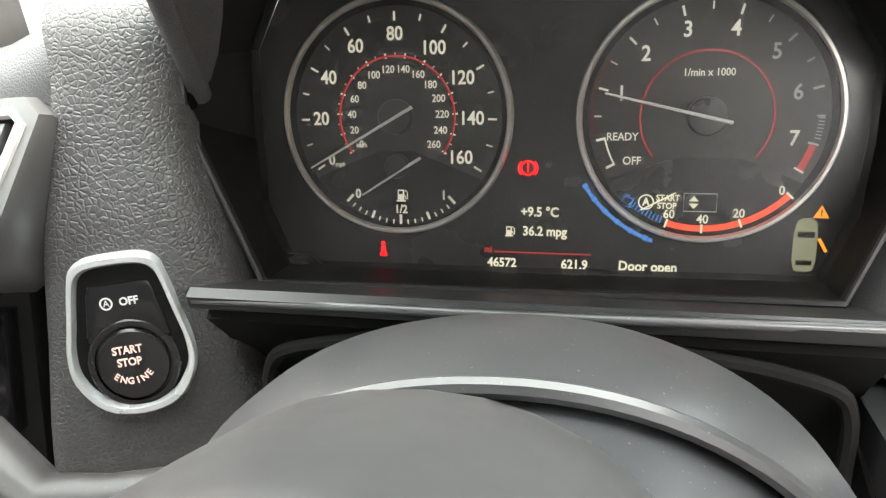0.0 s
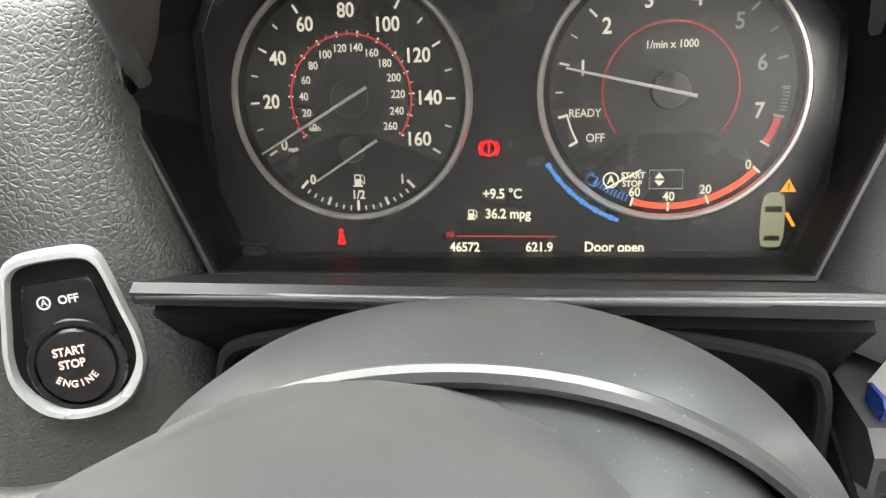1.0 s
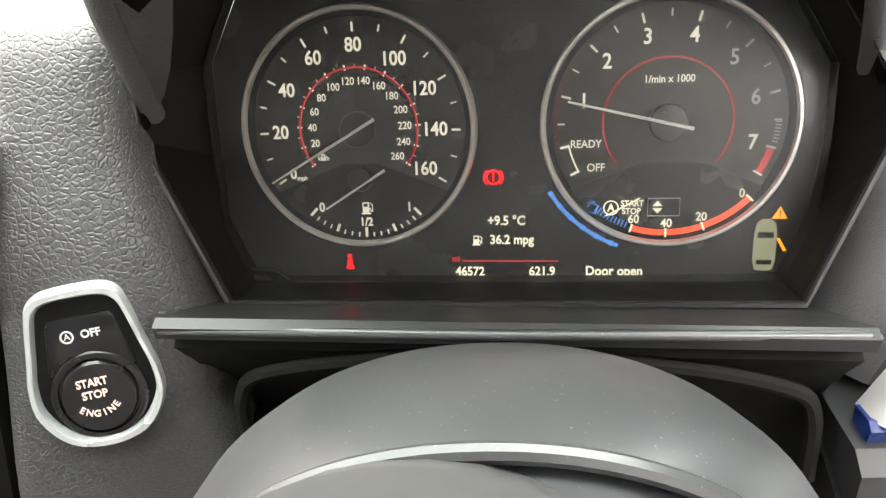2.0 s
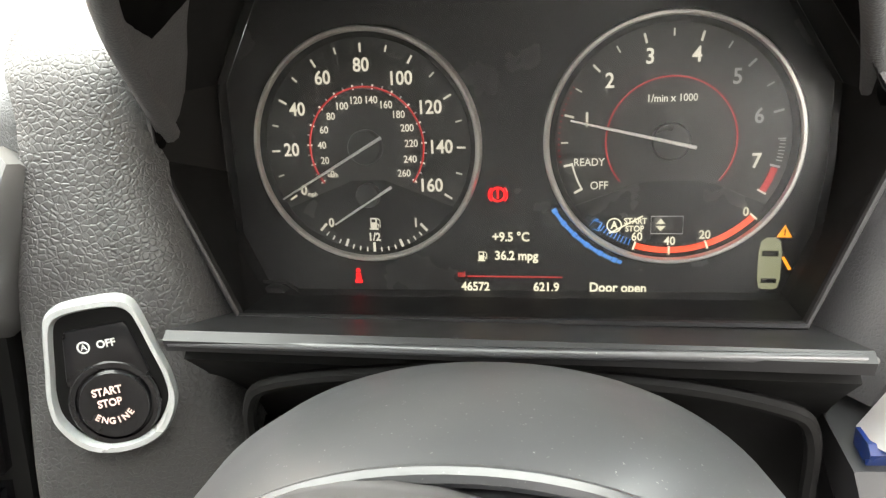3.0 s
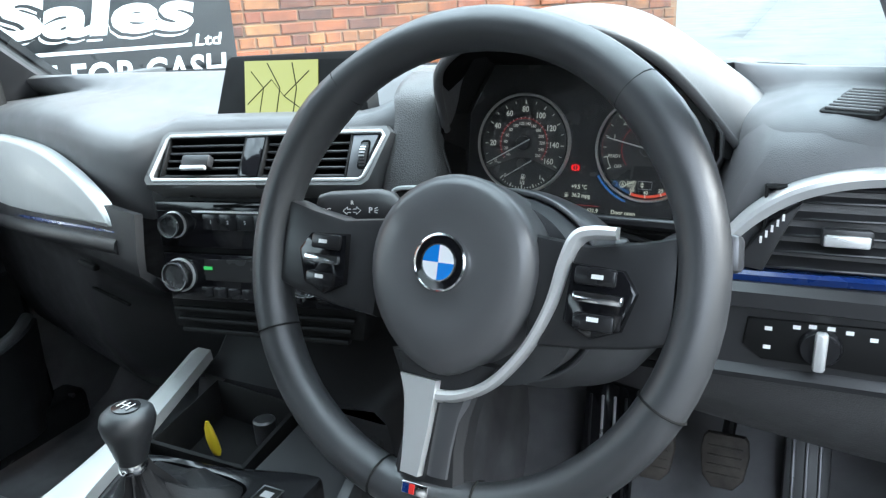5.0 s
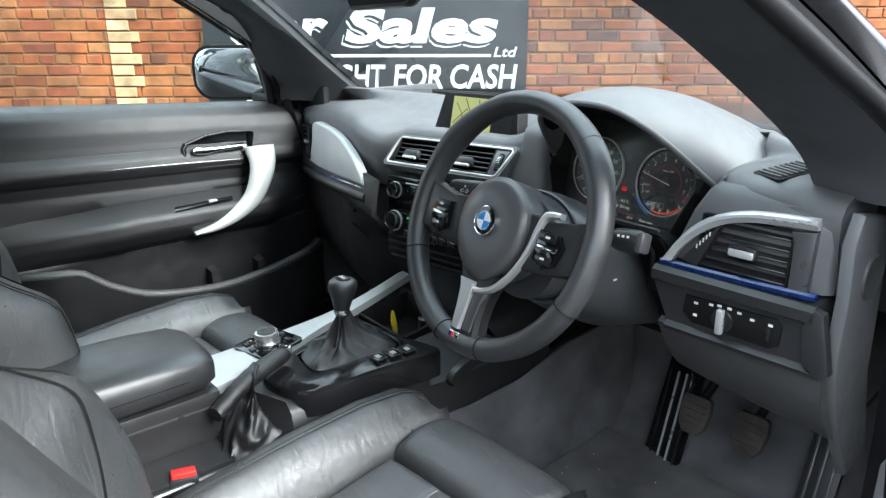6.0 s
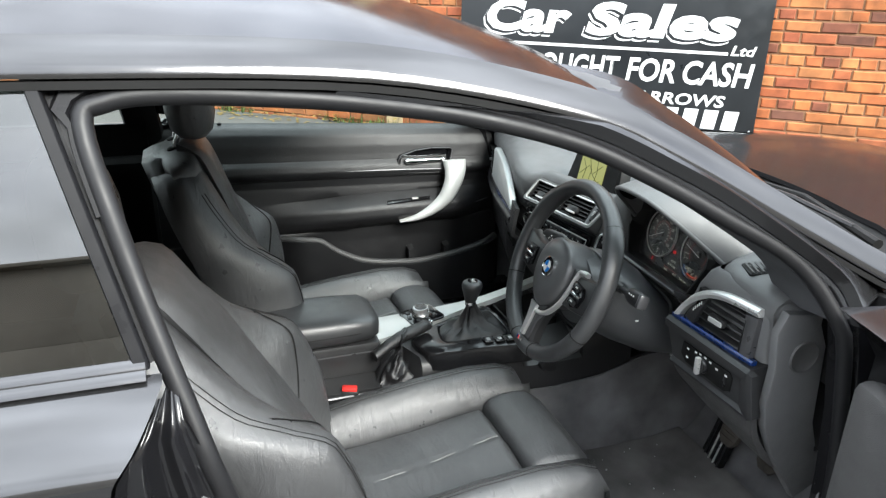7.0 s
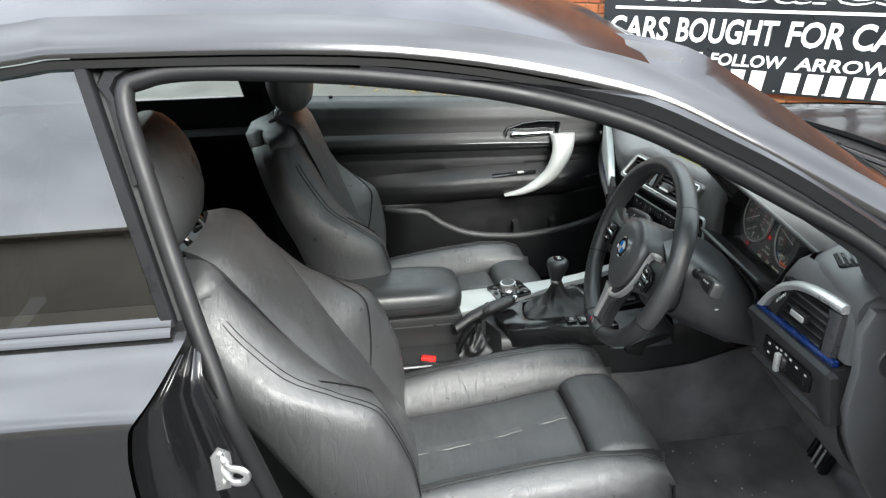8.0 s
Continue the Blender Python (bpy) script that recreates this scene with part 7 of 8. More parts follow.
part("gaiter", loft(rows), LEATHER_DARK, hb, "crumpled black leather gaiter", smooth=70)

# ---- seats ----
WIDE = [(0.0, 0.104, 0.205, 0.030), (0.12, 0.104, 0.235, 0.060), (0.25, 0.097, 0.252, 0.086), (0.43, 0.088, 0.256, 0.098), (0.55, 0.086, 0.252, 0.056), (0.65, 0.091, 0.246, 0.026), (0.80, 0.104, 0.226, 0.008), (0.91, 0.112, 0.194, -0.004), (0.955, 0.108, 0.168, -0.012), (0.985, 0.094, 0.132, -0.022), (1.0, 0.080, 0.100, -0.034)]
DROP = [(0.0, 0.006), (0.4, 0.012), (0.55, 0.018), (0.68, 0.045), (0.80, 0.050), (1.0, 0.030)]


def cushion_z(y):
    return lerp_table([(-0.50, 0.455), (-0.30, 0.468), (-0.10, 0.497), (0.0, 0.508), (0.05, 0.50)], y)[0]


def make_seat(SX, shift, b0, b1, head, label):
    """A leather sports seat: SX its middle, shift of the cushion, back line from b0 to b1 and lower front of the headrest, as (y, z)."""
    seat = thing("driving_seat", (SX, -0.25 + shift[0], 0.27), label, "seat", "front seats")
    lift = Vector((0, shift[0], shift[1]))

    def low(name, bm, mat, parent, label="", smooth=40):
        bmesh.ops.translate(bm, vec=lift, verts=bm.verts)
        return part(name, bm, mat, parent, label, smooth)

    def seat_centre(u, v):
        x, y = -0.130 + 0.26 * u, -0.46 + 0.375 * v
        e = min(u, 1 - u, v * 1.2, (1 - v) * 1.2)
        edge = -0.018 * max(0.0, 1 - e / 0.07) ** 2
        dip = -0.006 * max(0.0, 1 - abs(u - 0.54 + 0.10 * (v - 0.5)) / 0.025) ** 2
        crease = 0.0022 * noise.noise((x * 14 + SX, y * 40, 7)) * (1 - abs(u - 0.5) * 1.6)
        return (SX + x, y, cushion_z(y) + 0.010 * math.sin(math.pi * u) + edge + dip + 0.002 * noise.noise((x * 9, y * 9, 3)) + crease)

    low("seat_panel", sheet(seat_centre, 34, 60, 0.03), LEATHER_MID, seat, "creased leather seat panel", 70)
    low("panel_seam", tube([Vector(seat_centre(0.59 - 0.10 * k / 20, 0.04 + 0.92 * k / 20)) + Vector((0, 0, 0.0028)) for k in range(21)], 0.0009, 5), SEAM, seat, "stitched seam with its highlight painted pale")

    def thigh(u, v):
        x = -0.135 + 0.27 * u
        prof = [(0.0, -0.083, -0.030), (0.06, -0.080, -0.004), (0.16, -0.068, 0.010), (0.4, -0.030, 0.020), (0.65, 0.020, 0.015), (0.82, 0.054, -0.008), (0.93, 0.070, -0.045), (1.0, 0.064, -0.10)]
        y, dz = lerp_table(prof, v)
        e = min(u, 1 - u)
        return (SX + x * (1.0 + 0.10 * max(0.0, (v - 0.3) / 0.7)), y - 0.030 * max(0.0, 1 - e / 0.16) ** 2 * max(0.0, (v - 0.35) / 0.65), 0.505 + dz - 0.014 * max(0.0, 1 - e / 0.06) ** 2 + 0.004 * math.sin(math.pi * u))

    low("thigh_support", sheet(thigh, 24, 28, 0.02), LEATHER_MID, seat, "padded leather thigh support", 70)
    for s in (-1, 1):
        rows = []
        for y, top, w0, w1 in ((-0.50, 0.500, 0.130, 0.215), (-0.44, 0.520, 0.130, 0.235), (-0.36, 0.535, 0.131, 0.245), (-0.22, 0.553, 0.132, 0.250), (-0.10, 0.562, 0.134, 0.250), (-0.02, 0.556, 0.136, 0.245), (0.025, 0.538, 0.138, 0.232), (0.046, 0.500, 0.142, 0.215), (0.048, 0.46, 0.146, 0.20)):
            zc = cushion_z(y)
            rows.append([(SX + s * x, y, z) for x, z in ((w0 - 0.004, zc - 0.05), (w0, zc + 0.002), (w0 + 0.008, zc + 0.020), (w0 + 0.030, top - 0.012), (w0 + 0.055, top), (w0 + 0.078, top - 0.003), (w1 - 0.012, top - 0.022), (w1, top - 0.055), (w1 - 0.004, zc - 0.06), (w1 - 0.03, zc - 0.12))])
        bo = low("cushion_bolster", loft(rows), LEATHER, seat, "raised leather side bolster", 60)
        for off, zz in ((0.052, 0.0008), (0.060, 0.0004)):
            low("bolster_stitch", tube([(SX + s * (w0 + off), y, t + zz - (0.0004 if off > 0.055 else 0.0008)) for y, t, w0 in ((-0.44, 0.520, 0.130), (-0.36, 0.535, 0.131), (-0.22, 0.553, 0.132), (-0.10, 0.562, 0.134), (-0.02, 0.556, 0.136), (0.025, 0.538, 0.138))], 0.0009, 6), STITCH, bo)
    low("seat_base", box((SX, -0.22, 0.375), (0.40, 0.48, 0.13), 0.03), HARD, seat, "black plastic seat base")
    low("seat_lever", box((SX + 0.235, -0.03, 0.40), (0.03, 0.10, 0.03), 0.01), HARD, seat)

    # backrest, along its own slope
    B0, B1 = Vector((SX, *b0)), Vector((SX, *b1))
    BD = (B1 - B0).normalized()
    BN = Vector((0, BD.z, -BD.y))
    BL = (B1 - B0).length

    def back(x, t, f):
        bow = 0.012 * math.sin(math.pi * t)
        return B0 + BD * (BL * t) + BN * (f + bow) + Vector((x, 0, 0))

    def back_centre(u, v):
        w, _, _ = lerp_table(WIDE, v)
        x = (u - 0.5) * 2 * w
        e = min(u, 1 - u)
        f = 0.006 * math.sin(math.pi * u) - 0.008 * max(0.0, 1 - e / 0.06) ** 2 - 0.03 * max(0.0, (v - 0.94) / 0.06) ** 2 + 0.002 * noise.noise((x * 12, v * 9, SX))
        return back(x, v, f)

    part("backrest_panel", sheet(back_centre, 24, 44, 0.03), LEATHER_MID, seat, "smooth leather backrest panel", smooth=70)
    for s in (-1, 1):
        rows = []
        for i in range(31):
            t = 0.965 * i / 30
            w, wo, hgt = lerp_table(WIDE, t)
            d = lerp_table(DROP, t)[0]
            g = wo - w
            rows.append([back(s * x, t, f) for x, f in ((w - 0.006, -0.05), (w - 0.005, -0.006), (w + 0.006, 0.006 + hgt * 0.10), (w + g * 0.30, 0.007 + hgt * 0.52), (w + g * 0.52, 0.006 + hgt * 0.84), (w + g * 0.70, 0.003 + hgt - d * 0.20), (w + g * 0.84, hgt * 0.99 - d * 0.50), (w + g * 0.93, hgt * 0.90 - d * 0.85), (w + g * 0.985, hgt * 0.66 - d), (wo, hgt * 0.30 - 0.014 - d), (wo - 0.006, -0.07 - d * 0.4), (wo - 0.04, -0.10 - d * 0.3))])
        bb = part("backrest_bolster", loft(rows), LEATHER, seat, "deep leather backrest bolster", smooth=60)
        for frac, k1, k2 in ((0.78, 0.995, 0.37), (0.84, 0.99, 0.50)):
            pts = []
            for i in range(2, 27):
                t = i / 30
                w, wo, hgt = lerp_table(WIDE, t)
                d = lerp_table(DROP, t)[0]
                pts.append(back(s * (w + (wo - w) * frac), t, hgt * k1 - d * k2 + 0.0022))
            part("bolster_stitch", tube(pts, 0.0008, 6), STITCH, bb)
        for lift_, r_, mt_ in ((0.0, 0.0014, MATTE), (0.006, 0.0007, STITCH)):
            pts = []
            for k in range(25):
                q = k / 24
                t = 0.26 + 0.33 * q ** 1.25 + lift_
                w, wo, hgt = lerp_table(WIDE, t)
                d = lerp_table(DROP, t)[0]
                g = wo - w
                prof = [(0.0, 0.006 + hgt * 0.05), (0.04, 0.006 + hgt * 0.10), (0.30, 0.007 + hgt * 0.52), (0.52, 0.006 + hgt * 0.84), (0.70, 0.003 + hgt - d * 0.20), (0.84, hgt * 0.99 - d * 0.50)]
                fr = 0.06 + 0.66 * q
                pts.append(back(s * (w + g * fr), t, lerp_table(prof, fr)[0] + 0.0008))
            part("bolster_seam", tube(pts, r_, 5), mt_, bb)
    part("backrest_shell", loft([[back(x, t, f) for x, f in ((-w + 0.02, -0.075), (-w + 0.025, -0.100), (-w * 0.6, -0.120), (w * 0.6, -0.120), (w - 0.025, -0.100), (w - 0.02, -0.075), (w * 0.5, -0.05), (-w * 0.5, -0.05))] for t, w in ((0.02, 0.19), (0.2, 0.225), (0.5, 0.24), (0.7, 0.225), (0.85, 0.19), (0.96, 0.15), (1.01, 0.11))]), SOFT, seat, "grained black seat back shell", smooth=60)
    part("shoulder_pad", loft([[back(x, t, f) for x, f in ((-w, -0.06), (-w * 0.97, -0.016), (-w * 0.86, 0.000), (-w * 0.5, 0.010), (0, 0.009), (w * 0.5, 0.010), (w * 0.86, 0.000), (w * 0.97, -0.016), (w, -0.06), (w * 0.5, -0.09), (-w * 0.5, -0.09))] for t, w in ((0.895, 0.150), (0.925, 0.170), (0.955, 0.172), (0.985, 0.148), (1.005, 0.115), (1.018, 0.074))]), LEATHER, seat, "leather shoulder section", smooth=60)
    H0 = Vector((SX, *head))
    HD = Vector((0, -0.10, 1)).normalized()
    post = back(0, 0.99, -0.045)
    for s in (-1, 1):
        part("headrest_post", tube([post + Vector((s * 0.055, 0, -0.03)), post + Vector((s * 0.055, 0.004, 0.03)), Vector((SX + s * 0.055, head[0] - 0.075, head[1] + 0.06))], 0.0065, 12), CHROME, seat, "chrome headrest post")
        part("post_guide", turned([(0.016, 0), (0.016, 0.008), (0.010, 0.012)], axes(post + Vector((s * 0.055, 0, 0.010)), (1, 0, 0), (0, 1, 0.1)), 18), MATTE, seat)
    rows = []
    for sv, hw, f1, f0 in ((0.0, 0.088, -0.042, -0.085), (0.006, 0.108, -0.028, -0.100), (0.022, 0.124, -0.012, -0.113), (0.06, 0.132, -0.001, -0.118), (0.10, 0.133, 0.0, -0.117), (0.14, 0.129, -0.007, -0.113), (0.17, 0.121, -0.020, -0.106), (0.190, 0.106, -0.036, -0.096), (0.199, 0.085, -0.050, -0.085)):
        ring = []
        for k in range(28):
            a = 2 * math.pi * k / 28
            c, s_ = math.cos(a), math.sin(a)
            m_, h_ = (f1 + f0) / 2, (f1 - f0) / 2
            ring.append(H0 + HD * sv + Vector((hw * abs(c) ** 0.6 * (1 if c > 0 else -1), m_ + h_ * abs(s_) ** 0.75 * (1 if s_ > 0 else -1), 0)))
        rows.append(ring)
    part("headrest", loft(rows), LEATHER, seat, "rounded leather headrest", smooth=60)


make_seat(0.385, (0.0, 0.0), (-0.455, 0.448), (-0.760, 0.985), (-0.772, 0.992), "black leather sports driving seat with reclined backrest")
make_seat(-0.287, (-0.036, -0.014), (-0.478, 0.460), (-0.662, 1.038), (-0.592, 1.062), "black leather sports passenger seat, backrest upright")

# seat belt buckle
buckle = thing("belt_buckle", (0.118, -0.385, 0.40), "black belt buckle with a red release key", "belt buckle")
BKM = axes((0.120, -0.372, 0.470), (0.25, 0.95, -0.05), (-0.05, 0.10, 1.0))
part("body", box((0, 0, 0), (0.042, 0.085, 0.026), 0.004, BKM), HARD, buckle)
part("release_key", box((0, 0.044, 0.0), (0.036, 0.012, 0.020), 0.003, BKM), RED, buckle, "red release key")
part("stalk", box((0, -0.07, 0), (0.02, 0.06, 0.008), 0.002, BKM), MATTE, buckle)

# rear bench and side trim: the dark of the rear cabin is put into their colours
rear = thing("rear_bench", (XC, -1.35, 0.27), "black leather rear bench with deep cabin shade in its colour", "rear seat")
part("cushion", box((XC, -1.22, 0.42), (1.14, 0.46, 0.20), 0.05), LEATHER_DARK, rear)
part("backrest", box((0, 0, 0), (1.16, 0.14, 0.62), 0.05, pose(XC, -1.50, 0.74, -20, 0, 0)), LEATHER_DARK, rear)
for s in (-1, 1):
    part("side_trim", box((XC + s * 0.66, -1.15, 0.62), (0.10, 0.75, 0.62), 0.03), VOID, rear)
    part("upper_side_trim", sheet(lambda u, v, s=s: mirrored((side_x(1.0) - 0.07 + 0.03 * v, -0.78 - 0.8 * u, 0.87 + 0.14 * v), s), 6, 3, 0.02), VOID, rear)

# ---- floor, pedals ----
def carpet_point(u, v):
    x = 0.125 + 0.645 * u
    prof = [(0.0, -0.62, 0.285), (0.3, -0.10, 0.272), (0.62, 0.36, 0.268), (0.78, 0.53, 0.275), (0.88, 0.60, 0.33), (1.0, 0.68, 0.46)]
    y, z = lerp_table(prof, v)
    wall_ = 0.20 * max(0.0, 1 - u / 0.10) ** 1.6
    return (x, y, z + wall_ + 0.004 * noise.noise((x * 6, y * 6, 1)))


part_floor = tagged(part("floor", sheet(carpet_point, 40, 50, 0.008), CARPET, smooth=80), "charcoal carpet in the driver's foot well", "carpet", kind="structure")
mat_ = thing("floor_mat", (0.43, 0.25, 0.275), "worn charcoal floor mat with dusty stains", "floor mat")
part("mat_top", sheet(lambda u, v: (0.235 + 0.42 * u, 0.055 + 0.46 * v, 0.281 + 0.012 * max(0.0, v - 0.8) / 0.2 + 0.003 * noise.noise((u * 4, v * 4, 2))), 20, 20, 0.006), MAT_RUG, mat_, smooth=80)
random.seed(11)
crumbs = bmesh.new()
for k in range(26):
    x, y = random.uniform(0.24, 0.64), random.uniform(0.06, 0.50)
    s = random.uniform(0.0012, 0.0030)
    box((x, y, 0.2845 + s / 2), (s, s * random.uniform(0.6, 1.8), s), 0, None, crumbs)
tagged(part("floor_crumbs", crumbs, GREY_INK, smooth=0), "pale crumbs and grit on a floor mat", "crumbs", kind="stuff")

pas = tagged(part("passenger_floor", sheet(lambda u, v: (-0.70 + 0.60 * u, -0.60 + 1.25 * v, 0.275 + 0.18 * max(0.0, v - 0.85) / 0.15), 12, 16, 0.008), CARPET, smooth=80), "charcoal carpet in the passenger's foot well", "carpet", kind="structure")

fr = thing("foot_rest", (0.37, 0.54, 0.28), "ribbed black metal-edged foot rest", "foot rest")
FRM = axes((0.372, 0.555, 0.375), (0.92, -0.12, 0.10), (-0.10, 0.42, 1.0))
part("plate", prism([(-0.045, -0.125), (0.040, -0.140), (0.048, 0.10), (-0.036, 0.115)], 0.012, FRM, 0.004), GLOSS, fr)
for x in (-0.026, -0.006, 0.014, 0.032):
    part("rib", box((x, -0.01, 0.0135), (0.004, 0.19, 0.005), 0.0015, FRM), SILVER if x in (0.014, -0.006) else RUBBER, fr)


def pedal(name, c, w, h, label, tilt):
    p = thing(name, (c[0], c[1] + 0.05, c[2] + 0.2), label, "pedal")
    m = axes(c, (1, 0, 0), (0, tilt, 1))
    part("pad", prism([(-w * 0.22, -h / 2), (w * 0.22, -h / 2), (w * 0.42, -h * 0.30), (w / 2, h * 0.15), (w * 0.46, h * 0.42), (w * 0.38, h / 2), (-w * 0.38, h / 2), (-w * 0.46, h * 0.42), (-w / 2, h * 0.15), (-w * 0.42, -h * 0.30)], 0.014, m, 0.005), WORN_PAD, p, "worn rubber pad")
    for k in range(4):
        part("pad_rib", box((0, -h * 0.24 + h * 0.17 * k, 0.0148), (w * 0.70, 0.003, 0.003), 0.001, m), WORN_PAD, p)
    part("arm", tube([m @ Vector((0, h * 0.3, -0.004)), m @ Vector((0.004, h * 0.8, -0.03)), m @ Vector((0.01, h + 0.14, -0.02))], 0.009, 8), MATTE, p)


pedal("clutch_pedal", (0.453, 0.488, 0.432), 0.062, 0.075, "worn brown-black clutch pedal", 0.35)
pedal("brake_pedal", (0.548, 0.520, 0.420), 0.066, 0.078, "worn brown-black brake pedal", 0.35)
acc = thing("accelerator_pedal", (0.665, 0.60, 0.285), "long ribbed black accelerator pedal", "pedal")
AM = axes((0.655, 0.585, 0.36), (1, 0.08, 0), (0, 0.45, 1))
part("pad", prism([(-0.030, -0.10), (0.032, -0.10), (0.036, 0.10), (-0.026, 0.10)], 0.012, AM, 0.004), HARD, acc)
for k in range(3):
    part("pad_rib", box((-0.016 + 0.018 * k, 0, 0.0135), (0.005, 0.17, 0.004), 0.001, AM), GREYMET, acc)

# ---- passenger door ----
pd = thing("passenger_door", (-0.72, -0.2, 0.33), "closed black door panel with a silver pull handle", "car door")
DROWS = [(0.934, -0.742), (0.924, -0.722), (0.910, -0.706), (0.885, -0.697), (0.86, -0.694), (0.838, -0.690), (0.822, -0.676), (0.806, -0.672), (0.79, -0.688), (0.76, -0.694), (0.735, -0.690), (0.722, -0.668), (0.700, -0.634), (0.675, -0.632), (0.652, -0.650), (0.63, -0.680), (0.58, -0.688), (0.50, -0.690), (0.40, -0.690), (0.34, -0.688)]


def door_point(u, v):
    k = v * (len(DROWS) - 1)
    i = min(int(k), len(DROWS) - 2)
    z, x = (a + (b - a) * (k - i) for a, b in zip(DROWS[i], DROWS[i + 1]))
    y = -0.88 + 1.25 * u
    fade = 1.0
    if 0.63 < z < 0.735:
        fade = max(0.0, min(1.0, (y + 0.50) / 0.30)) * max(0.0, min(1.0, (0.30 - y) / 0.12))
        x = -0.690 + (x + 0.690) * fade
    lift = (0.035 + 0.015 * max(0.0, min(1.0, (z - 0.86) / 0.06))) * (0.25 - y) if z > 0.80 else (0.030 * (0.2 - y) if z > 0.74 else -0.04 * max(0.0, -y - 0.15))
    x -= 0.02 * max(0.0, (y - 0.15) / 0.22) ** 2
    return (x + XC - 0.05, y, z + lift)


part("trim_panel", sheet(door_point, 50, 95, 0.01), DOORTRIM, pd, "black door trim with moulded armrest", smooth=60)
part("belt_seal", tube([(-0.752, -0.90, 0.994), (-0.752, -0.5, 0.974), (-0.752, 0.0, 0.949), (-0.752, 0.24, 0.937)], 0.007, 8), RUBBER, pd)
part("trim_line", tube(spline([(-0.672, -0.62, 0.838), (-0.668, -0.40, 0.832), (-0.666, -0.10, 0.822), (-0.666, 0.13, 0.812)], 6), 0.0036, 8), GREYMET, pd, "slim grey trim line")
part("trim_line", tube(spline([(-0.676, -0.62, 0.824), (-0.672, -0.40, 0.818), (-0.670, -0.10, 0.808), (-0.670, 0.13, 0.799)], 6), 0.0020, 8), HARD, pd)
part("lock_pin", turned([(0.0045, 0), (0.0045, 0.012), (0.007, 0.016), (0.0065, 0.022), (0.0, 0.024)], pose(-0.738, -0.575, 0.966), 14), MATTE, pd, "small black lock pin")
HM = axes((-0.678, 0.075, 0.846), (0, 1, -0.02), (0.0, 0.02, 1))
rec = [(-0.092, 0.002), (-0.084, 0.016), (-0.035, 0.032), (0.02, 0.038), (0.082, 0.036), (0.090, 0.030), (0.084, -0.010), (0.060, -0.034), (-0.06, -0.034), (-0.088, -0.018)]
rows = []
for s, z in ((1.06, -0.004), (1.05, 0.010), (1.0, 0.011), (0.92, 0.004), (0.86, -0.012)):
    rows.append([HM @ Vector((x * s, y * s, z)) for x, y in rec])
ho = part("handle_recess", loft(rows), GLOSS, pd, "gloss black handle recess", smooth=40)
part("handle_rim", tube([HM @ Vector((x * 1.03, y * 1.03, 0.011)) for x, y in rec], 0.0018, 6, True), GREYMET, ho)
part("door_handle", loft([[HM @ Vector((x, y0 + h * math.sin(a), 0.015 + 0.008 * math.cos(a))) for a in [2 * math.pi * k / 12 for k in range(12)]] for x, y0, h in ((-0.074, -0.002, 0.005), (-0.066, -0.002, 0.011), (-0.045, -0.003, 0.0115), (-0.022, -0.002, 0.0085), (0.02, 0.0, 0.0075), (0.058, 0.002, 0.007), (0.064, 0.002, 0.004))]), CHROME, ho, "chrome inner door handle", smooth=60)
# silver pull handle
pull = spline([(-0.644, 0.172, 0.842), (-0.630, 0.171, 0.805), (-0.620, 0.158, 0.765), (-0.615, 0.130, 0.718), (-0.615, 0.085, 0.684), (-0.620, 0.030, 0.660), (-0.634, -0.026, 0.647)], 6)
rows = []
for k, p in enumerate(pull):
    t = k / (len(pull) - 1)
    q = pull[min(k + 1, len(pull) - 1)] - pull[max(k - 1, 0)]
    d = Vector((0, q.y, q.z)).normalized()
    s = Vector((0, -d.z, d.y))
    w = lerp_table([(0.0, 0.041), (0.2, 0.035), (0.45, 0.026), (0.75, 0.015), (1.0, 0.005)], t)[0]
    rows.append([p + s * w * a + Vector((b, 0, 0)) for a, b in ((-1, -0.012), (-0.96, -0.002), (-0.6, 0.008), (0.0, 0.011), (0.6, 0.008), (0.96, -0.002), (1, -0.012), (0, -0.018))])
part("pull_handle", loft(rows), PALE, pd, "curved satin silver pull handle", smooth=60)
part("pull_line", tube([(-0.655, 0.115, 0.655), (-0.66, 0.22, 0.675), (-0.672, 0.31, 0.690)], 0.0022, 6), GREYMET, pd)
sw_ = part("window_switch_plate", prism([(-0.075, -0.009), (0.075, -0.006), (0.078, 0.006), (-0.070, 0.009)], 0.004, axes((-0.640, 0.005, 0.716), (0, 1, 0.05), (-1, 0, 0.6)), 0.001), GLOSS, pd, "small switch plate")
part("window_switch", box((-0.642, 0.03, 0.722), (0.012, 0.022, 0.006), 0.002), SILVER, sw_)
# map pocket
def pocket(u, v):
    y = -0.42 + 0.76 * u
    top = lerp_table([(-0.42, 0.612), (-0.385, 0.615), (-0.31, 0.610), (-0.24, 0.562), (-0.15, 0.520), (-0.06, 0.504), (0.03, 0.498), (0.155, 0.510), (0.275, 0.536), (0.34, 0.548)], y)[0]
    z = top + (0.335 - top) * v
    x = -0.622 - 0.02 * v - 0.04 * max(0.0, (abs(u - 0.5) - 0.38) / 0.12) ** 2
    return (x, y, z)


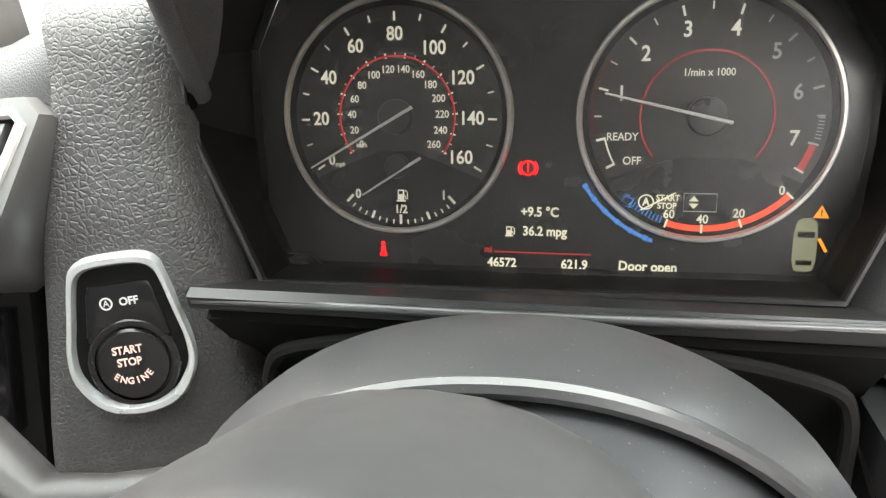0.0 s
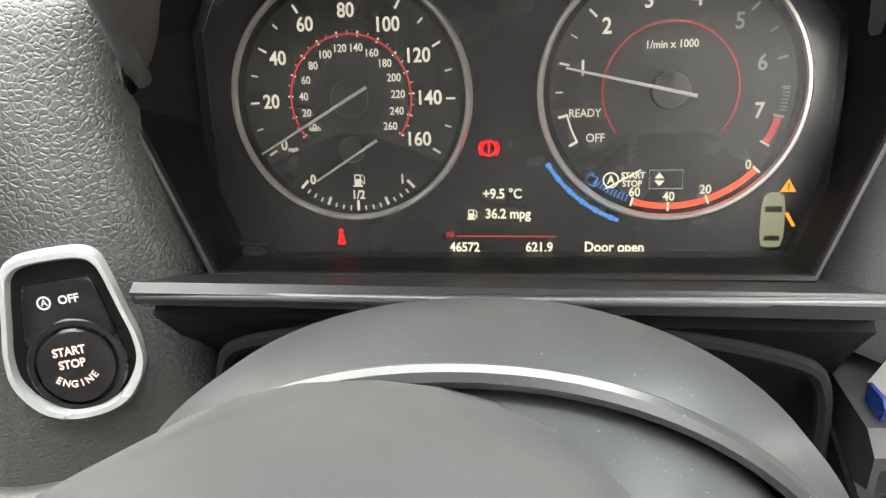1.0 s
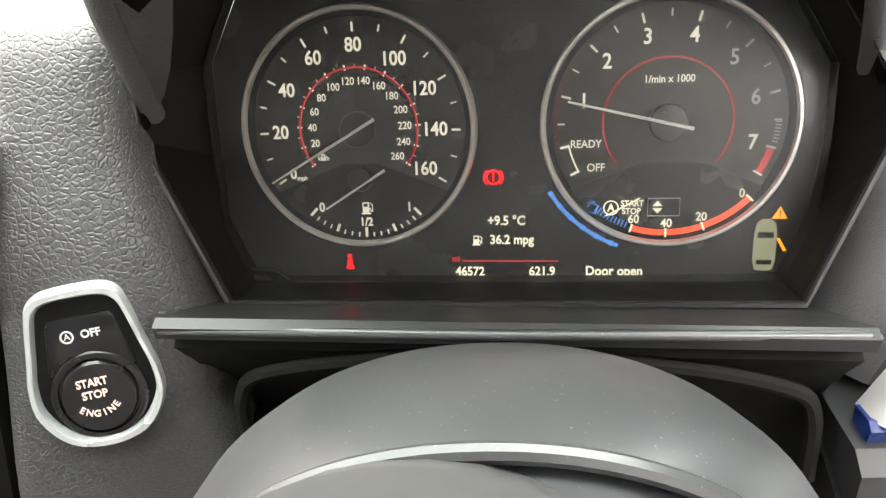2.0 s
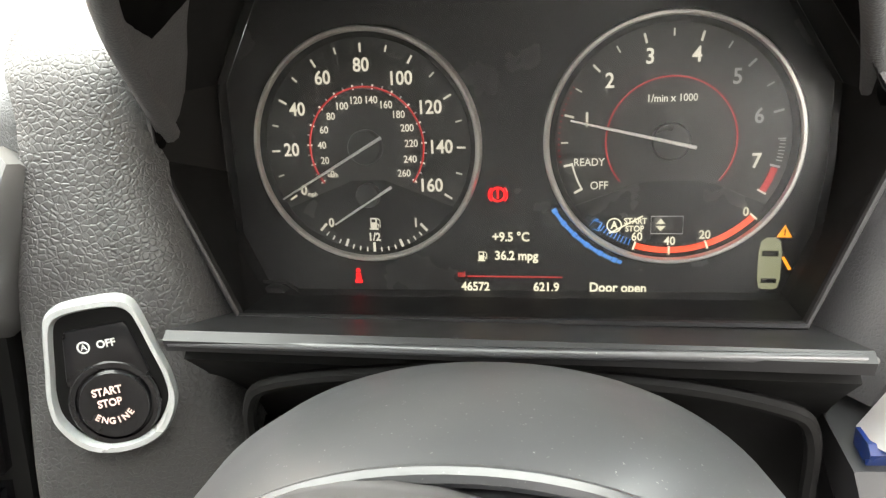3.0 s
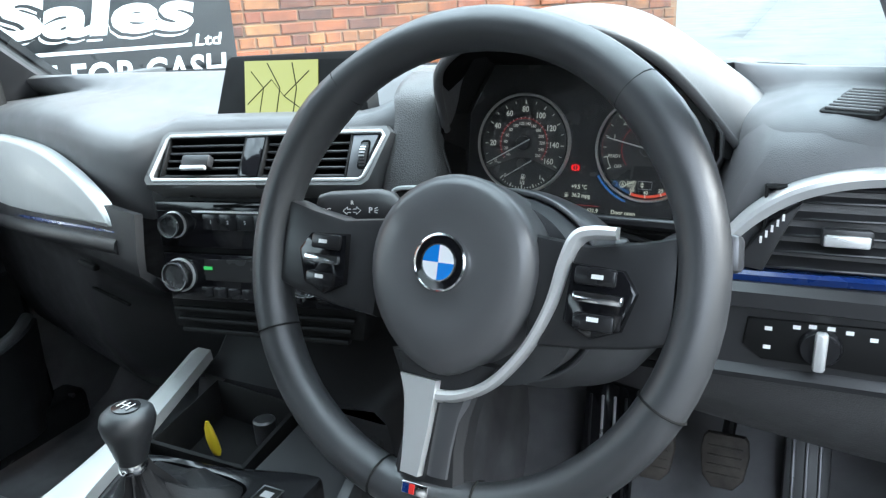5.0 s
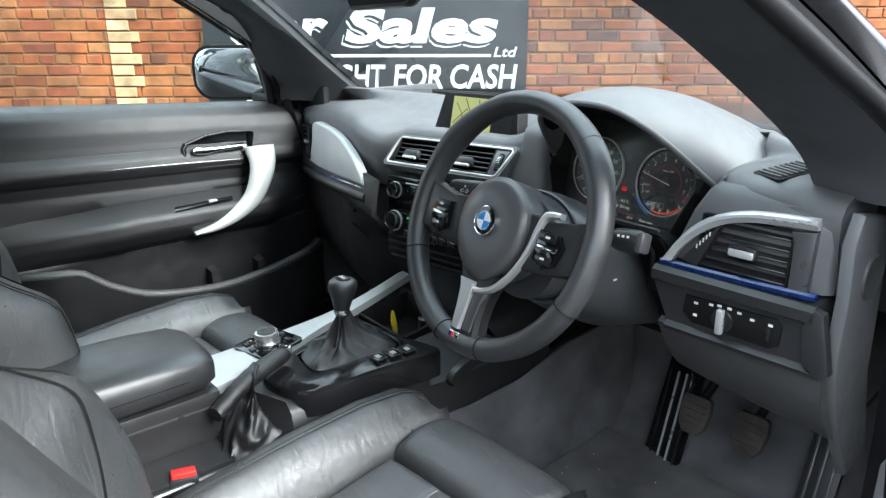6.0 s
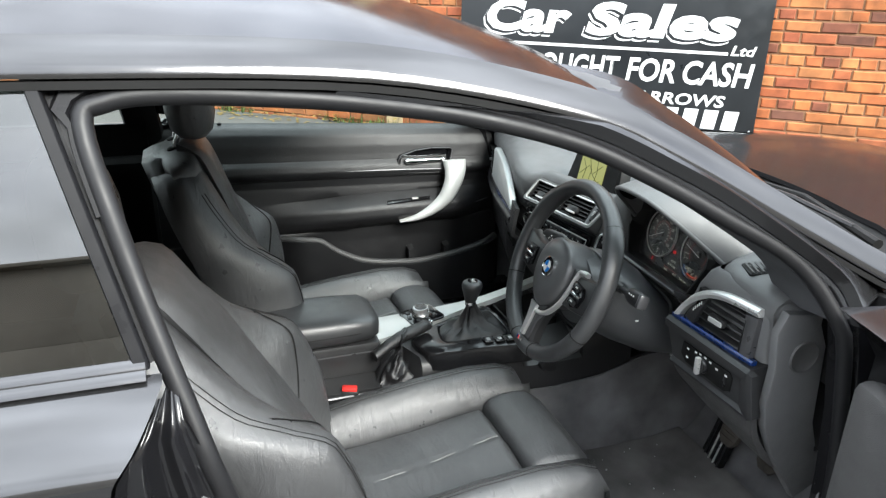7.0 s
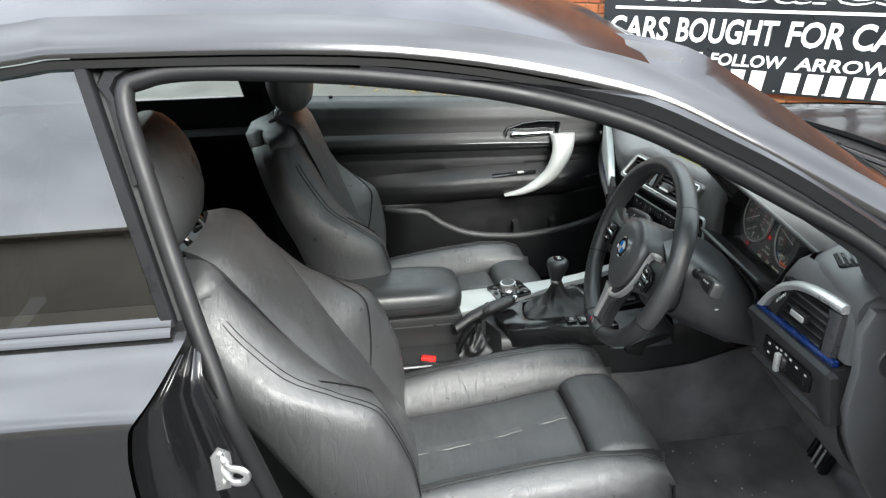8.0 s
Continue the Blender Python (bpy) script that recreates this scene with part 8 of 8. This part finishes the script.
part("map_pocket", sheet(pocket, 40, 10, 0.012), DOORTRIM, pd, "grained black map pocket", smooth=60)
# the up-facing edge takes a paler plastic, so its sheen is in the colour
part("pocket_edge", tube([Vector(pocket(u / 30, 0.0)) + Vector((-0.008, 0, 0.000)) for u in range(31)], 0.0115, 10), SOFT, pd, "rounded pocket edge with its sheen painted grey")
for y in (0.04, 0.17):
    part("pocket_rib", loft([[(-0.680, y + dy, z) for dy, z in ((-0.03, 0.54), (-0.01, 0.545), (0.0, 0.50), (-0.01, 0.45), (-0.03, 0.45))], [(-0.645, y + dy, z) for dy, z in ((-0.03, 0.535), (-0.012, 0.54), (-0.004, 0.50), (-0.012, 0.455), (-0.03, 0.455))]]), HARD, pd)
# door glass
bm = bmesh.new()
bm.faces.new([bm.verts.new(mirrored(side_point(y + far_shift(y, z), z, 1, -0.002), -1)) for y, z in ((0.26, 0.925), (0.10, 1.085), (-0.046, 1.175), (-0.158, 1.226), (-0.304, 1.268), (-0.447, 1.292), (-0.60, 1.305), (-0.735, 1.303), (-0.768, 1.27), (-0.735, 0.965))])
g = part("door_glass", bm, SIDE_GLASS, pd, "clear side window glass", smooth=0)
g.visible_shadow = False
part("outer_skin", sheet(lambda u, v: (XC - lerp_table([(0.0, 0.80, 0.945), (0.2, 0.845, 0.93), (0.4, 0.872, 0.90), (0.6, 0.866, 0.8), (1.0, 0.835, 0.34)], v)[0], -0.80 + 1.20 * u, lerp_table([(0.0, 0.80, 0.945), (0.2, 0.845, 0.93), (0.4, 0.872, 0.90), (0.6, 0.866, 0.8), (1.0, 0.835, 0.34)], v)[1]), 8, 10, 0.01), PAINT, pd, "glossy black outer door skin")

# ---- rear-view mirror ----
rv = thing("rear_view_mirror", (0.09, 0.06, 1.21), "black frameless rear-view mirror under the roof", "mirror")
RM = axes((0.087, 0.035, 1.203), (1, -0.16, 0.02), (0.0, 0.15, 1))
rows = []
for s, z in ((0.55, 0.030), (0.85, 0.022), (1.0, 0.008), (1.0, 0.0), (0.965, -0.004)):
    rows.append([RM @ Vector((x * s, y * s, -z)) for x, y in rounded(0.235, 0.066, 0.026)])
part("housing", loft(rows), HARD, rv, smooth=50)
part("glass", prism(rounded(0.222, 0.056, 0.022), 0.002, RM @ Matrix.Translation((0, 0, 0.0035))), MIRROR, rv, "mirror glass")
part("stem", tube([(0.087, 0.06, 1.205), (0.087, 0.068, 1.230), (0.087, 0.072, 1.252)], 0.013, 10), HARD, rv)

# ---- bricks: one by one where the camera passes nearest, joined further off ----
random.seed(5)


def brick_mesh(w, h, k):
    rnd = random.Random(100 + k)
    b2 = bmesh.new()
    bmesh.ops.create_cube(b2, size=1.0)
    bmesh.ops.scale(b2, vec=(w, h, 0.05), verts=b2.verts)
    for v in b2.verts:
        v.co += Vector((rnd.uniform(-0.003, 0.003), rnd.uniform(-0.002, 0.002), rnd.uniform(-0.003, 0.002)))
    front = [e for e in b2.edges if all(v.co.z > 0 for v in e.verts)]
    bmesh.ops.bevel(b2, geom=front, offset=0.006, segments=1, affect="EDGES")
    me = bpy.data.meshes.new("brick")
    b2.to_mesh(me)
    b2.free()
    me.materials.append(BRICK_ONE)
    return me


STRETCH = [brick_mesh(0.213, 0.064, k) for k in range(6)]
HEADER = [brick_mesh(0.100, 0.064, 20 + k) for k in range(4)]
verts_, faces_ = [], []
count = 0
for row in range(40):
    z = 0.05 + 0.0755 * row
    s = -6.6 + (0.112 if row % 2 else 0.0) + random.uniform(-0.02, 0.02)
    headers = row % 4 == 3
    while s < 4.2:
        w = 0.100 if (headers or random.random() < 0.10) else 0.213
        c = s + w / 2
        s += w + 0.011
        if -1.42 < c - w / 2 and c + w / 2 < 0.80 and 0.40 < z < 1.62:
            continue
        proud = random.uniform(-0.004, 0.005)
        if 0.55 < c < 2.45 and 0.15 < z < 2.05 and count < 300:
            me = random.choice(HEADER if w < 0.15 else STRETCH)
            ob = new("brick", me)
            ob.parent = wall
            ob.matrix_basis = WALL @ Matrix.Translation((c, z, -0.012 + proud)) @ pose(0, 0, 0, random.uniform(-1, 1), random.uniform(-1, 1), random.uniform(-0.5, 0.5))
            count += 1
        else:
            n0 = len(verts_)
            hw, hh = w / 2, 0.032
            j = [random.uniform(-0.002, 0.002) for _ in range(8)]
            dp = 0.013 + proud
            for zz, k2 in ((-0.03, 1.0), (dp - 0.005, 1.0), (dp, 0.93)):
                kk = 1 if k2 == 1.0 else 0
                dx = 0.0 if kk else 0.005
                for q, (sx, sy) in enumerate(((-1, -1), (1, -1), (1, 1), (-1, 1))):
                    verts_.append(WALL @ Vector((c + sx * (hw - dx) + j[q], z + sy * (hh - dx) + j[q + 4], zz)))
            for a in (0, 4):
                for q in range(4):
                    r = (q + 1) % 4
                    faces_.append((n0 + a + q, n0 + a + r, n0 + a + 4 + r, n0 + a + 4 + q))
            faces_.append((n0 + 8, n0 + 9, n0 + 10, n0 + 11))
me = bpy.data.meshes.new("far_bricks")
me.from_pydata([tuple(v) for v in verts_], [], faces_)
me.materials.append(BRICK_MANY)
far_ob = new("far_bricks", me)
far_ob.parent = wall
tagged(far_ob, "weathered orange-red bricks", kind="stuff")
# paler upright strip of bricks in the wall
PALE_BRICK = brick_material("pale_brick", [(0.46, 0.30, 0.14), (0.50, 0.36, 0.20), (0.42, 0.24, 0.12), (0.52, 0.40, 0.24)], False)
verts_, faces_ = [], []
for row in range(38):
    z = 0.05 + 0.0755 * row
    w = 0.213 if row % 2 else 0.150
    n0 = len(verts_)
    for zz, dx in ((-0.03, 0.0), (0.020, 0.0), (0.025, 0.005)):
        for sx, sy in ((-1, -1), (1, -1), (1, 1), (-1, 1)):
            verts_.append(WALL @ Vector((-2.10 + w / 2 + sx * (w / 2 - dx), z + sy * (0.033 - dx), zz)))
    for a in (0, 4):
        for q in range(4):
            r = (q + 1) % 4
            faces_.append((n0 + a + q, n0 + a + r, n0 + a + 4 + r, n0 + a + 4 + q))
    faces_.append((n0 + 8, n0 + 9, n0 + 10, n0 + 11))
me = bpy.data.meshes.new("pale_pier")
me.from_pydata([tuple(v) for v in verts_], [], faces_)
me.materials.append(PALE_BRICK)
pier = new("pale_pier", me)
pier.parent = wall
tagged(pier, "paler bricks of an old pier", kind="stuff")

# weeds and leaves along the foot of the wall
random.seed(21)
lv, lf = [], []
for k in range(700):
    s, d = random.uniform(-6.0, 0.2), abs(random.gauss(0, 0.16)) + 0.02
    p = WALL @ Vector((s, 0.0, d))
    z = ground_height(p.x, p.y) + 0.008 + max(0.0, random.gauss(0.02, 0.02)) * (d < 0.12)
    a, r = random.uniform(0, 6.28), random.uniform(0.012, 0.03)
    t = random.uniform(-0.4, 0.4)
    n0 = len(lv)
    for q in range(4):
        b = a + q * math.pi / 2
        rr = r if q % 2 else r * 0.55
        lv.append((p.x + rr * math.cos(b), p.y + rr * math.sin(b), z + (rr * t if q in (1, 2) else 0.0)))
    lf.append((n0, n0 + 1, n0 + 2, n0 + 3))
me = bpy.data.meshes.new("fallen_leaves")
me.from_pydata(lv, [], lf)
me.materials.append(LEAF)
tagged(new("fallen_leaves", me), "yellow-brown leaves along the foot of a wall", "leaves", kind="stuff")
lv, lf = [], []
for k in range(900):
    s = random.uniform(-6.0, 0.0)
    if math.sin(s * 2.3) + math.sin(s * 5.1 + 1) < -0.2:
        continue
    p = WALL @ Vector((s, 0.0, random.uniform(0.0, 0.07)))
    z = ground_height(p.x, p.y)
    h, a = random.uniform(0.02, 0.10), random.uniform(0, 6.28)
    w = random.uniform(0.004, 0.012)
    n0 = len(lv)
    lean = Vector((random.uniform(-0.03, 0.03), random.uniform(-0.03, 0.03), h))
    c, sn = w * math.cos(a), w * math.sin(a)
    lv += [(p.x - c, p.y - sn, z), (p.x + c, p.y + sn, z), (p.x + lean.x, p.y + lean.y, z + lean.z)]
    lf.append((n0, n0 + 1, n0 + 2))
me = bpy.data.meshes.new("weeds")
me.from_pydata(lv, [], lf)
me.materials.append(MOSS)
tagged(new("weeds", me), "small green weeds at a wall's foot", "weeds", kind="stuff")
